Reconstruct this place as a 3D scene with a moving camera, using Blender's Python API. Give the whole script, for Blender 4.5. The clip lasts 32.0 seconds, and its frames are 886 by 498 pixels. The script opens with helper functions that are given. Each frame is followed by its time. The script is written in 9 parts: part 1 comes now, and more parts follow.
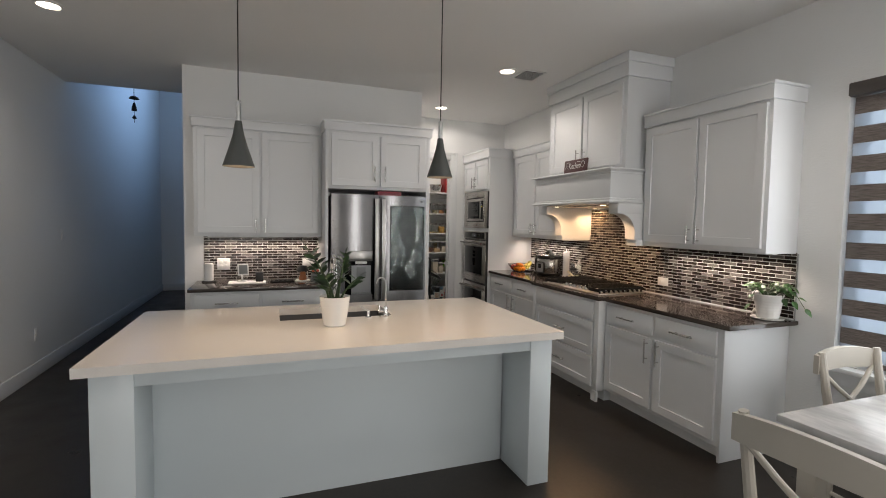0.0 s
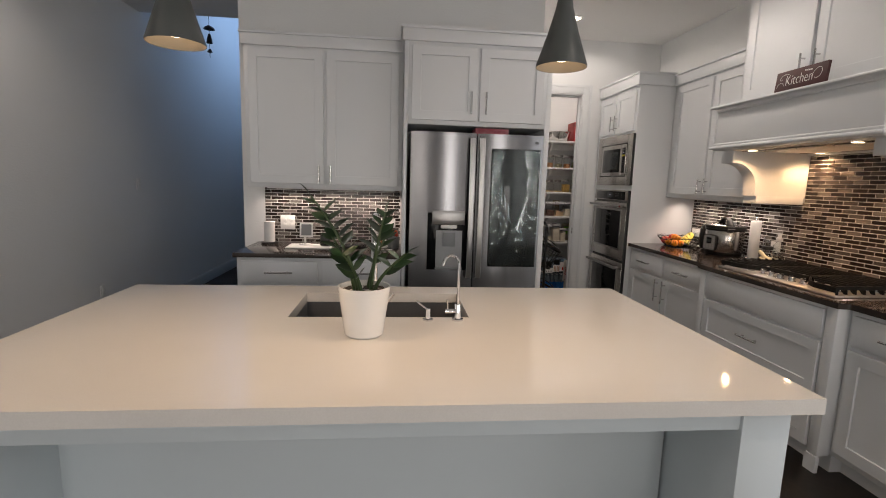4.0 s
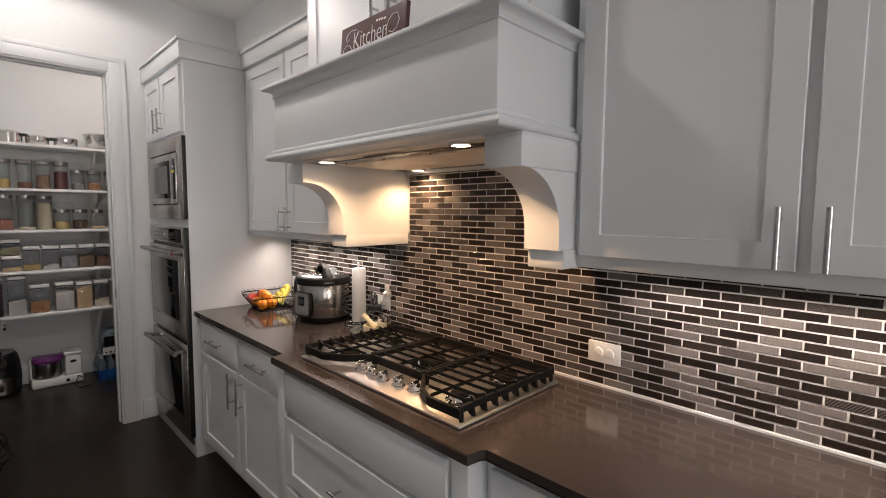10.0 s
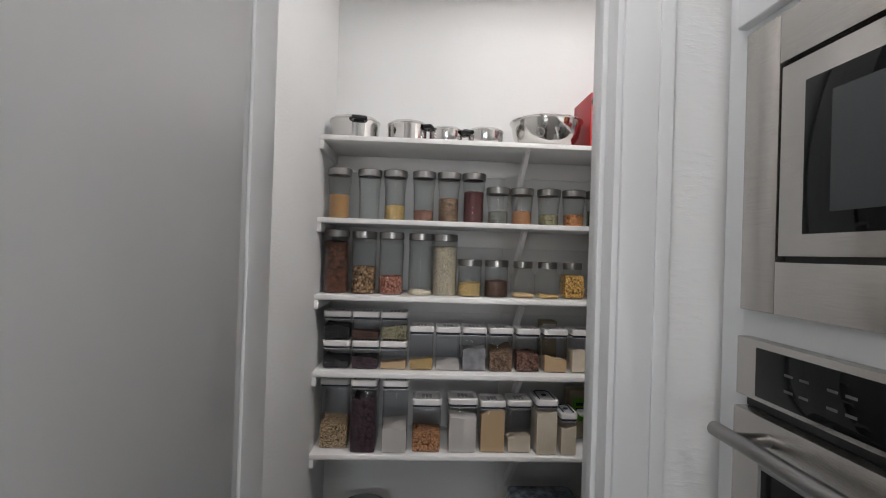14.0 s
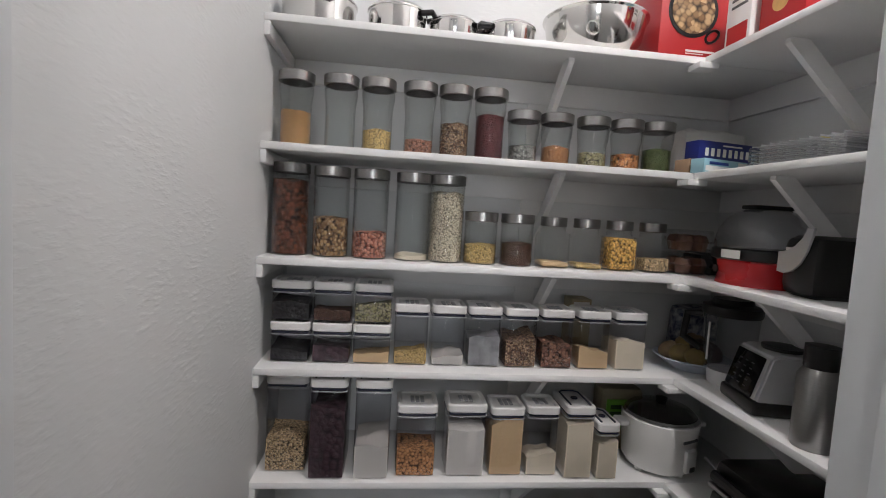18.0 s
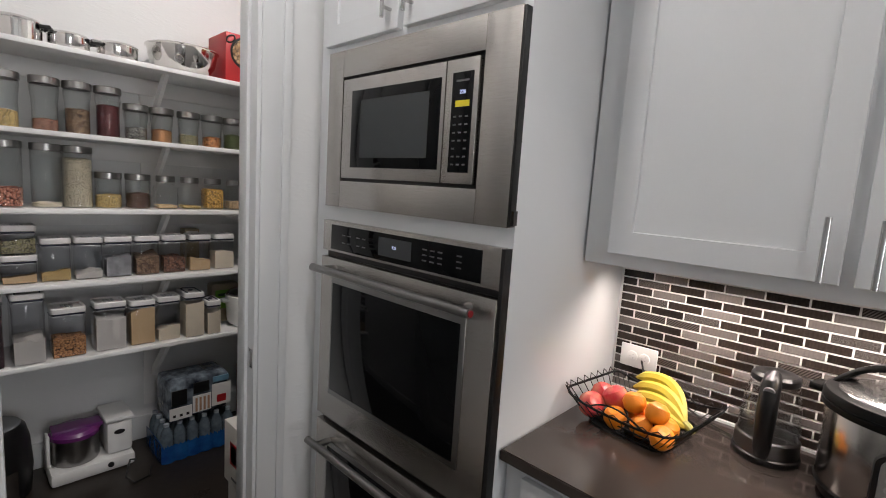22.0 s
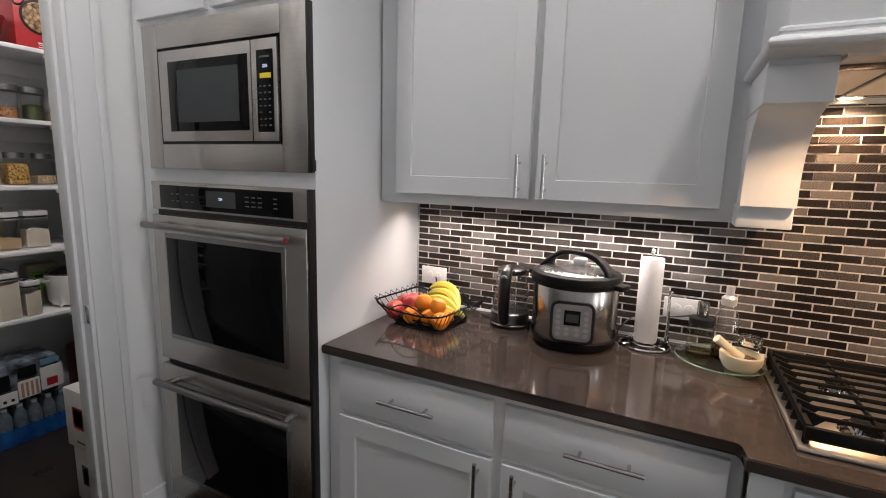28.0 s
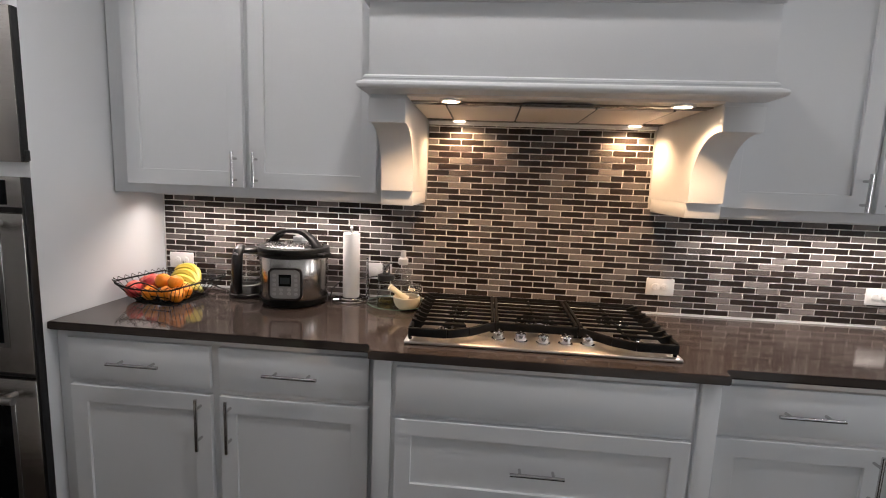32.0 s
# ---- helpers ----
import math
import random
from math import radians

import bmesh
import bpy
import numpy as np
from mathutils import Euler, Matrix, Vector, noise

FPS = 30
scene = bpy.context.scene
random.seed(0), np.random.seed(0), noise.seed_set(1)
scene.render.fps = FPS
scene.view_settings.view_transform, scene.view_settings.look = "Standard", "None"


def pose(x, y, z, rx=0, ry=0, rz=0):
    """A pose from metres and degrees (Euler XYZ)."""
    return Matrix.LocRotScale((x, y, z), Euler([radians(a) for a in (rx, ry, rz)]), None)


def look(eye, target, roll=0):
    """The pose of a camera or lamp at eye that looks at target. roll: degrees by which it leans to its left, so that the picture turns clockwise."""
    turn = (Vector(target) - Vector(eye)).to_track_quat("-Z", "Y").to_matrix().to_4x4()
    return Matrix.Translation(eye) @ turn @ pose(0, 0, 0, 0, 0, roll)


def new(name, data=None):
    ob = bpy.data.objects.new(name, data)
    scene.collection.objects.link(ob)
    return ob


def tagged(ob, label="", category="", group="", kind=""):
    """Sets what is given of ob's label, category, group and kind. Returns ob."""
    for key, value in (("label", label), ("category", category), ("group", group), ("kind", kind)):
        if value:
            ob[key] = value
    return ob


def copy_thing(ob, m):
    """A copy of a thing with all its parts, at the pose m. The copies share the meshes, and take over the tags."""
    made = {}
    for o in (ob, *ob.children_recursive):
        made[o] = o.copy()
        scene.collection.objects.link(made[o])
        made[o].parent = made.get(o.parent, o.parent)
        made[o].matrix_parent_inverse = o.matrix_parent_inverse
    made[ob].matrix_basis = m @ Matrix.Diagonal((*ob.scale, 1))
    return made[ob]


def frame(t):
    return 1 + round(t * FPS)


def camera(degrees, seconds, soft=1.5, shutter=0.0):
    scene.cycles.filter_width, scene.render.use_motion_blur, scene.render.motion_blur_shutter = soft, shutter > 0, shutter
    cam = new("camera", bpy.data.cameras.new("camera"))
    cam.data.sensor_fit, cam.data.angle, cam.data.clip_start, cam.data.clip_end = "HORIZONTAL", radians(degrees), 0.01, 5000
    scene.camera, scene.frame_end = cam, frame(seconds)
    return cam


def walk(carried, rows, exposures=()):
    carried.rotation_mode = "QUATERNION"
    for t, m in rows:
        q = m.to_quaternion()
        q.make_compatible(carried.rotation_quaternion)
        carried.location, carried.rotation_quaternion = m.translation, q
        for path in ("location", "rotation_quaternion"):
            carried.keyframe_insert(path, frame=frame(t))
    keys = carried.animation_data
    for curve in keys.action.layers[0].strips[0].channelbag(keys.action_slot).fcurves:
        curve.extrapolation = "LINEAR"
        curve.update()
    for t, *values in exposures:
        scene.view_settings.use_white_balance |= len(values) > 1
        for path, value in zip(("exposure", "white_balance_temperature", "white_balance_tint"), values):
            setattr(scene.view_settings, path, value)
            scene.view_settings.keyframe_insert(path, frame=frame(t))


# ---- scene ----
cam = camera(86.5, 32.0, 1.0)
METRES, EYE, TILT, LEAN, TURN = 10.0, 1.535, 0.0, 0.0, -20.4
ROWS = [
    (0.0, 0.0000, 0.0000, 0.0000, 0.0600, -3.29, -0.9900),
    (0.5, 0.0024, 0.0299, -0.0024, 3.27, -3.5, -1.07),
    (1.0, 0.0062, 0.0597, -0.0016, 6.41, -3.75, -1.22),
    (1.5, 0.0048, 0.0869, -0.0025, 8.27, -4.11, -0.9700),
    (2.0, 0.0095, 0.1053, -0.0037, 11.42, -4.68, -1.21),
    (2.5, 0.0197, 0.1174, -0.0055, 15.11, -5.51, -1.78),
    (4.5, -0.0023, 0.1367, -0.0090, 14.79, -8.49, -1.54),
    (5.0, 0.0035, 0.1493, -0.0032, 14.42, -4.56, -0.6400),
    (5.5, 0.0115, 0.1684, 0.0029, 13.99, -1.58, -0.5100),
    (6.0, 0.0181, 0.1899, 0.0011, 6.14, -0.5800, 0.8600),
    (6.5, 0.0340, 0.2226, -0.0016, -10.98, -1.47, 1.71),
    (7.0, 0.0441, 0.2425, -0.0039, -25.97, -3.09, 2.11),
    (7.5, 0.0437, 0.2510, -0.0051, -38.48, -5.12, 2.57),
    (8.0, 0.0358, 0.2541, -0.0086, -43.66, -6.64, 1.8),
    (8.5, 0.0338, 0.2586, -0.0103, -43.62, -6.430, 1.420),
    (9.0, 0.0490, 0.2641, -0.0070, -39.57, -5.730, 1.070),
    (9.5, 0.0702, 0.2732, -0.0029, -32.96, -5.230, 0.120),
    (10.0, 0.0809, 0.2985, -0.0015, -24.35, -4.59, -0.4100),
    (10.5, 0.0846, 0.3287, -0.0039, -13.72, -4.11, -0.5700),
    (11.0, 0.0840, 0.3648, -0.0018, -4.46, -3.15, -0.4000),
    (11.5, 0.0707, 0.4030, -0.0011, 2.37, -2.05, -0.1500),
    (12.0, 0.0569, 0.4430, -0.0006, 8.33, -1.28, -0.3200),
    (12.5, 0.0415, 0.4834, 0.0005, 12.46, -0.4400, -0.8200),
    (13.0, 0.0244, 0.5199, 0.0002, 14.56, 0.5700, -1.08),
    (13.5, 0.0136, 0.5562, -0.0005, 16.72, 0.900, -1.610),
    (14.0, 0.0048, 0.5875, 0.0009, 17.63, 0.379, -1.835),
    (14.5, -0.0069, 0.6152, -0.0004, 17.54, -0.346, -1.858),
    (15.0, -0.0158, 0.6369, -0.0015, 17.34, -1.137, -1.813),
    (15.5, -0.0196, 0.6525, -0.0014, 17.78, -1.494, -1.589),
    (17.5, -0.0219, 0.6536, -0.0034, 16.59, -3.825, -2.617),
    (18.0, -0.0230, 0.6448, -0.0037, 14.3, -4.165, -3.501),
    (18.5, -0.0193, 0.6352, -0.0044, 12.37, -3.974, -3.866),
    (19.0, -0.0114, 0.6262, -0.0031, 11.95, -3.821, -3.471),
    (19.5, -0.0084, 0.6071, -0.0020, 8.68, -4.27, -4.01),
    (20.0, -0.0051, 0.5840, -0.0011, 3.79, -3.84, -4.77),
    (20.5, -0.0019, 0.5618, 0.0000, -3.84, -4.44, -4.97),
    (21.0, 0.0021, 0.5447, 0.0017, -13.54, -5.31, -5.2),
    (21.5, 0.0009, 0.5321, 0.0022, -20.65, -6.49, -4.56),
    (22.0, -0.0043, 0.5230, 0.0006, -25.91, -7.32, -3.68),
    (22.5, -0.0084, 0.5160, 0.0012, -30.64, -7.97, -3.36),
    (23.0, -0.0092, 0.5124, -0.0035, -34.53, -8.9, -3.84),
    (23.5, -0.0089, 0.5096, -0.0070, -37.91, -9.42, -4.22),
    (24.0, -0.0118, 0.5072, -0.0088, -39.03, -10.21, -3.92),
    (24.5, -0.0124, 0.5060, -0.0124, -40.9, -10.91, -3.1),
    (25.0, -0.0110, 0.5043, -0.0117, -42.59, -11.07, -1.92),
    (25.5, -0.0102, 0.5003, -0.0106, -42.7, -10.97, -0.4600),
    (26.0, -0.0080, 0.4941, -0.0068, -42.03, -10.38, 0.9800),
    (26.5, -0.0074, 0.4846, -0.0028, -40.98, -9.72, 1.39),
    (28.5, -0.0125, 0.4812, -0.0062, -43.85, -9.28, -2.12),
    (29.0, -0.0124, 0.4809, -0.0056, -44.26, -9.17, -1.79),
    (29.5, -0.0114, 0.4817, -0.0055, -45.56, -9.03, -1.49),
    (30.0, -0.0103, 0.4801, -0.0056, -48.78, -8.85, -1.2),
    (30.5, -0.0095, 0.4726, -0.0058, -51.36, -8.49, -1.21),
    (31.0, -0.0070, 0.4551, -0.0061, -54.36, -8.53, -1.31),
    (31.5, -0.0099, 0.4350, -0.0072, -58.89, -8.08, -1.69),
    (32.0, -0.0246, 0.4200, -0.0087, -64.18, -8.02, -2.24),
]
# ---- exposure, sky, sun ----
walk(cam, [(t, pose(0, 0, EYE, TILT, LEAN, TURN) @ pose(METRES * x, METRES * y, METRES * z, 90 + pitch, roll, yaw)) for t, x, y, z, yaw, pitch, roll in ROWS],
     [(0.0, -0.52, 7150, 12), (2.0, -0.73, 7350, 15), (5.0, -0.48, 7200, 15), (6.0, -0.85, 6800, 15), (7.0, -0.66, 6850, 15), (8.0, -0.67, 6650, 15), (9.0, -0.7, 6750, 15), (11.0, -0.25, 7000, 15), (12.0, -0.58, 6650, 12), (13.0, -0.46, 6500, 11),
      (14.0, -0.08, 6450, 11), (15.0, -0.34, 6500, 12), (18.0, 0.12, 6400, 12), (19.0, -0.1, 6400, 12), (20.0, 0.03, 6400, 11), (21.0, -0.08, 6400, 11), (22.0, -0.12, 6580, 12), (23.2, -0.02, 6620, 12), (26.0, 0.03, 6560, 12), (29.0, -0.24, 6500, 13), (32.0, -0.25, 6500, 13)])
world = bpy.data.worlds.new("sky")
scene.world = world
world.use_nodes = True
wn = world.node_tree
sky = wn.nodes.new("ShaderNodeTexSky")
sky.sky_type, sky.sun_disc = "NISHITA", False
sky.sun_elevation, sky.sun_rotation = radians(35), radians(200)
wn.links.new(sky.outputs[0], wn.nodes["Background"].inputs[0])
wn.nodes["Background"].inputs[1].default_value = 0.10


def lamp(name, kind, watts, colour, at, target=None, **more):
    data = bpy.data.lights.new(name, kind)
    data.energy, data.color = watts, colour
    for key, value in more.items():
        if key == "size":
            data.size = value
        elif key == "size_y":
            data.shape, data.size_y = "RECTANGLE", value
        elif key == "soft":
            data.shadow_soft_size = value
        elif key == "spread":
            data.spread = radians(value)
        elif key == "cone":
            data.spot_size, data.spot_blend = radians(value), 0.9 if value < 110 else 0.6 if value < 160 else 0.25
    ob = new(name, data)
    ob.matrix_basis = look(at, target) if target else Matrix.Translation(at)
    return ob


HALOGEN, WHITE = (1.0, 0.63, 0.345), (1.0, 0.955, 0.925)
# daylight entering by the openings
lamp("daylight_back", "AREA", 52, (0.93, 0.96, 1.0), (-0.7, -3.9, 1.5), (-0.7, 0, 1.5), size=1.4, size_y=2.2)
lamp("daylight_back", "AREA", 88, (0.93, 0.96, 1.0), (2.2, -3.9, 1.5), (2.2, 0, 1.5), size=0.85, size_y=2.2)
lamp("daylight_side", "AREA", 24, (0.86, 0.93, 1.0), (3.30, 1.25, 1.57), (0.0, 1.25, 1.4), size=1.25, size_y=1.6)
lamp("daylight_foyer", "AREA", 34, (0.30, 0.55, 1.0), (0.45, 8.9, 4.4), (-2.08, 8.9, 4.0), size=2.4, size_y=1.5, spread=84)

# ---- materials ----
def material(name, colour, rough=0.5, metal=0.0, grain=0.0, grain_size=60.0, patch=0.0, patch_size=1.5, bump=0.0, bump_size=80.0,
             stretch=(1, 1, 1), piece=0.0, coat=0.0, rough_var=0.0, second=None):
    m = bpy.data.materials.new(name)
    m.use_nodes = True
    nt = m.node_tree
    n, link = nt.nodes, nt.links.new
    b = n["Principled BSDF"]
    b.inputs["Base Color"].default_value = (*colour, 1)
    b.inputs["Roughness"].default_value, b.inputs["Metallic"].default_value = rough, metal
    b.inputs["Coat Weight"].default_value = coat
    co = n.new("ShaderNodeTexCoord")
    mp = n.new("ShaderNodeMapping")
    mp.inputs["Scale"].default_value = stretch
    link(co.outputs["Object"], mp.inputs["Vector"])

    def field(size, detail=3.0):
        t = n.new("ShaderNodeTexNoise")
        t.inputs["Scale"].default_value, t.inputs["Detail"].default_value = size, detail
        link(mp.outputs[0], t.inputs["Vector"])
        return t.outputs["Fac"]

    col = None

    def blend(fac_socket, amount, a, to):
        mx = n.new("ShaderNodeMix")
        mx.data_type = "RGBA"
        ml = n.new("ShaderNodeMapRange")
        ml.inputs["From Min"].default_value, ml.inputs["From Max"].default_value = 0.35, 0.68
        ml.inputs["To Max"].default_value = amount
        link(fac_socket, ml.inputs["Value"])
        link(ml.outputs[0], mx.inputs["Factor"])
        if a is None:
            mx.inputs["A"].default_value = (*colour, 1)
        else:
            link(a, mx.inputs["A"])
        mx.inputs["B"].default_value = (*to, 1)
        return mx.outputs["Result"]

    dark = second or tuple(c * 0.45 for c in colour)
    if patch:
        col = blend(field(patch_size, 4.0), patch, col, dark)
    if grain:
        col = blend(field(grain_size, 2.0), grain, col, dark)
    if piece:
        inf = n.new("ShaderNodeObjectInfo")
        hs = n.new("ShaderNodeHueSaturation")
        mr = n.new("ShaderNodeMapRange")
        mr.inputs["To Min"].default_value, mr.inputs["To Max"].default_value = 1 - piece, 1 + piece
        link(inf.outputs["Random"], mr.inputs["Value"])
        link(mr.outputs[0], hs.inputs["Value"])
        if col is None:
            hs.inputs["Color"].default_value = (*colour, 1)
        else:
            link(col, hs.inputs["Color"])
        col = hs.outputs["Color"]
    if col is not None:
        link(col, b.inputs["Base Color"])
    if rough_var:
        mr = n.new("ShaderNodeMapRange")
        mr.inputs["To Min"].default_value, mr.inputs["To Max"].default_value = max(0.02, rough - rough_var), rough + rough_var
        link(field(4.0, 5.0), mr.inputs["Value"])
        link(mr.outputs[0], b.inputs["Roughness"])
    if bump:
        bp = n.new("ShaderNodeBump")
        bp.inputs["Strength"].default_value = min(1.0, bump)
        bp.inputs["Distance"].default_value = 0.002 if bump < 0.9 else 0.0022
        link(field(bump_size, 2.0), bp.inputs["Height"])
        link(bp.outputs[0], b.inputs["Normal"])
    return m


def glassy(name, colour=(1, 1, 1), rough=0.02, ior=1.45):
    m = material(name, colour, rough)
    b = m.node_tree.nodes["Principled BSDF"]
    b.inputs["Transmission Weight"].default_value, b.inputs["IOR"].default_value = 1.0, ior
    return m


def glow(name, colour, strength):
    m = material(name, (0.8, 0.8, 0.8), 0.5)
    b = m.node_tree.nodes["Principled BSDF"]
    b.inputs["Emission Color"].default_value, b.inputs["Emission Strength"].default_value = (*colour, 1), strength
    return m


WALL = material("wall_paint", (0.749, 0.760, 0.762), 0.6, patch=0.05, patch_size=0.8, bump=0.85, bump_size=34, stretch=(1, 1, 3.0), second=(0.54, 0.54, 0.535))
# trowel strokes: slanting, and only here and there
nt = WALL.node_tree
nt.nodes["Mapping"].inputs["Rotation"].default_value = (0.42, -0.42, 0.0)
bp = nt.nodes["Bump"]
bp.inputs["Strength"].default_value, bp.inputs["Distance"].default_value = 0.5, 0.0013
st_, pn, pr, ml = (nt.nodes.new(k) for k in ("ShaderNodeMapRange", "ShaderNodeTexNoise", "ShaderNodeMapRange", "ShaderNodeMath"))
st_.inputs["From Min"].default_value, st_.inputs["From Max"].default_value = 0.45, 0.8
pn.inputs["Scale"].default_value = 7
pr.inputs["From Min"].default_value, pr.inputs["From Max"].default_value, pr.inputs["To Min"].default_value = 0.38, 0.6, 0.25
ml.operation = "MULTIPLY"
nt.links.new(bp.inputs["Height"].links[0].from_socket, st_.inputs["Value"])
nt.links.new(nt.nodes["Texture Coordinate"].outputs["Object"], pn.inputs["Vector"])
nt.links.new(pn.outputs["Fac"], pr.inputs["Value"])
nt.links.new(st_.outputs[0], ml.inputs[0])
nt.links.new(pr.outputs[0], ml.inputs[1])
nt.links.new(ml.outputs[0], bp.inputs["Height"])
CEIL = material("ceiling_paint", (0.78, 0.775, 0.765), 0.8, patch=0.05, patch_size=0.7, bump=0.4, bump_size=70, second=(0.5, 0.5, 0.48))
PAINT = material("cabinet_paint", (0.70, 0.722, 0.742), 0.33, patch=0.04, patch_size=2.0, bump=0.06, bump_size=160, second=(0.6, 0.6, 0.59), rough_var=0.05)
TRIM = material("trim_paint", (0.69, 0.708, 0.72), 0.35, patch=0.04, patch_size=2.5, bump=0.05, bump_size=150, second=(0.6, 0.6, 0.59))
FLOOR = material("stained_concrete", (0.014, 0.011, 0.009), 0.32, grain=0.5, grain_size=35, patch=0.75, patch_size=1.1, bump=0.08, bump_size=25,
                 second=(0.030, 0.023, 0.018), rough_var=0.12)
FLOOR.node_tree.nodes["Principled BSDF"].inputs["Specular IOR Level"].default_value = 0.32
DARKTOP = material("dark_quartz", (0.046, 0.037, 0.033), 0.10, grain=0.35, grain_size=420, patch=0.3, patch_size=6, second=(0.060, 0.047, 0.041), rough_var=0.04)
WHITETOP = material("white_quartz", (0.72, 0.69, 0.65), 0.06, grain=0.25, grain_size=260, patch=0.25, patch_size=2.6, second=(0.60, 0.57, 0.53), rough_var=0.03)
STEEL = material("brushed_steel", (0.30, 0.295, 0.29), 0.30, 1.0, grain=0.25, grain_size=30, bump=0.12, bump_size=60, stretch=(1, 1, 22), second=(0.22, 0.215, 0.21))
STEELH = material("brushed_steel_level", (0.50, 0.475, 0.45), 0.27, 1.0, grain=0.25, grain_size=30, bump=0.12, bump_size=60, stretch=(22, 1, 22), second=(0.31, 0.29, 0.27))
CHROME = material("chrome", (0.75, 0.75, 0.76), 0.08, 1.0, rough_var=0.03)
NICKEL = material("satin_nickel", (0.55, 0.55, 0.55), 0.18, 1.0, rough_var=0.05)
POT = material("polished_steel", (0.68, 0.67, 0.65), 0.10, 1.0, rough_var=0.06)
BLACKGLASS = material("black_glass", (0.004, 0.0045, 0.005), 0.04)
BLACKGLASS.node_tree.nodes["Principled BSDF"].inputs["Specular IOR Level"].default_value = 0.13
BLACK = material("black_plastic", (0.006, 0.006, 0.0065), 0.35, rough_var=0.1)
IRON = material("cast_iron", (0.006, 0.006, 0.006), 0.58, grain=0.4, grain_size=90, bump=0.3, bump_size=240, second=(0.011, 0.010, 0.0095))
IRON.node_tree.nodes["Principled BSDF"].inputs["Specular IOR Level"].default_value = 0.14
WIRE = material("black_wire", (0.003, 0.003, 0.0032), 0.5, rough_var=0.1)
WIRE.node_tree.nodes["Principled BSDF"].inputs["Specular IOR Level"].default_value = 0.2
WHITEPL = material("white_plastic", (0.75, 0.75, 0.74), 0.35, patch=0.05, patch_size=8)
GREYPL = material("grey_plastic", (0.20, 0.21, 0.22), 0.4, patch=0.1, patch_size=10)
CERAMIC = material("white_ceramic", (0.76, 0.75, 0.73), 0.22, patch=0.08, patch_size=9, second=(0.6, 0.58, 0.55))
PAPER = material("paper_towel", (0.72, 0.715, 0.70), 0.9, bump=0.6, bump_size=160, patch=0.06, patch_size=12)
GLASS = glassy("clear_glass", (0.97, 0.985, 0.98))
GLOWSPOT = glow("lamp_lens", (1.0, 0.90, 0.76), 14)
GLOWWARM = glow("hood_lens", (1.0, 0.78, 0.50), 22)
GLOWBULB = glow("warm_bulb", (1.0, 0.82, 0.60), 9)
SKYGLOW = glow("outside_sky", (0.62, 0.78, 1.0), 1.6)


# ---- mesh helpers ----
def box(bm, x0, y0, z0, x1, y1, z1, bev=0.0, m=None):
    x0, x1, y0, y1, z0, z1 = min(x0, x1), max(x0, x1), min(y0, y1), max(y0, y1), min(z0, z1), max(z0, z1)
    got = bmesh.ops.create_cube(bm, size=1.0, matrix=Matrix.Translation(((x0 + x1) / 2, (y0 + y1) / 2, (z0 + z1) / 2)) @ Matrix.Diagonal((x1 - x0, y1 - y0, z1 - z0, 1)))
    vs = got["verts"]
    if bev:
        es = list({e for v in vs for e in v.link_edges})
        out = bmesh.ops.bevel(bm, geom=es, offset=min(bev, 0.45 * min(x1 - x0, y1 - y0, z1 - z0)), segments=2, affect="EDGES", profile=0.5)
        vs = list({v for f in out["faces"] for v in f.verts} | {v for v in vs if v.is_valid})
    if m is not None:
        bmesh.ops.transform(bm, matrix=m, verts=vs)
    return vs


def rod(bm, a, b, r0, r1=None, seg=12):
    a, b = Vector(a), Vector(b)
    d = b - a
    rot = d.to_track_quat("Z", "Y").to_matrix().to_4x4()
    bmesh.ops.create_cone(bm, cap_ends=True, segments=seg, radius1=r0, radius2=r0 if r1 is None else r1, depth=d.length, matrix=Matrix.Translation((a + b) / 2) @ rot)


def lathe(bm, profile, seg=28, at=(0, 0, 0), m=None):
    """Turns a profile of (radius, height) about the z axis."""
    base, rings = Vector(at), []
    tr = m or Matrix.Identity(4)
    for r, z in profile:
        if r < 1e-5:
            rings.append([bm.verts.new(tr @ (base + Vector((0, 0, z))))])
        else:
            rings.append([bm.verts.new(tr @ (base + Vector((r * math.cos(2 * math.pi * k / seg), r * math.sin(2 * math.pi * k / seg), z)))) for k in range(seg)])
    for p, q in zip(rings, rings[1:]):
        for k in range(seg):
            j = (k + 1) % seg
            if len(p) == 1 and len(q) > 1:
                bm.faces.new((p[0], q[j], q[k]))
            elif len(q) == 1 and len(p) > 1:
                bm.faces.new((p[k], p[j], q[0]))
            elif len(p) > 1:
                bm.faces.new((p[k], p[j], q[j], q[k]))


def tube(bm, pts, r, seg=8, closed=False):
    pts = [Vector(p) for p in pts]
    n, rings, ref = len(pts), [], None
    for k, p in enumerate(pts):
        a = pts[k - 1] if k or closed else p
        b = pts[(k + 1) % n] if k < n - 1 or closed else p
        d = (b - a).normalized()
        if ref is None:
            ref = d.orthogonal().normalized()
        ref = (ref - d * ref.dot(d)).normalized() if (ref - d * ref.dot(d)).length > 1e-4 else d.orthogonal().normalized()
        s = d.cross(ref)
        rr = r[k] if isinstance(r, (list, tuple)) else r
        rings.append([bm.verts.new(p + rr * (math.cos(2 * math.pi * j / seg) * ref + math.sin(2 * math.pi * j / seg) * s)) for j in range(seg)])
    last = n if closed else n - 1
    for k in range(last):
        p, q = rings[k], rings[(k + 1) % n]
        for j in range(seg):
            i = (j + 1) % seg
            bm.faces.new((p[j], p[i], q[i], q[j]))
    if not closed:
        bm.faces.new(rings[0][::-1])
        bm.faces.new(rings[-1])


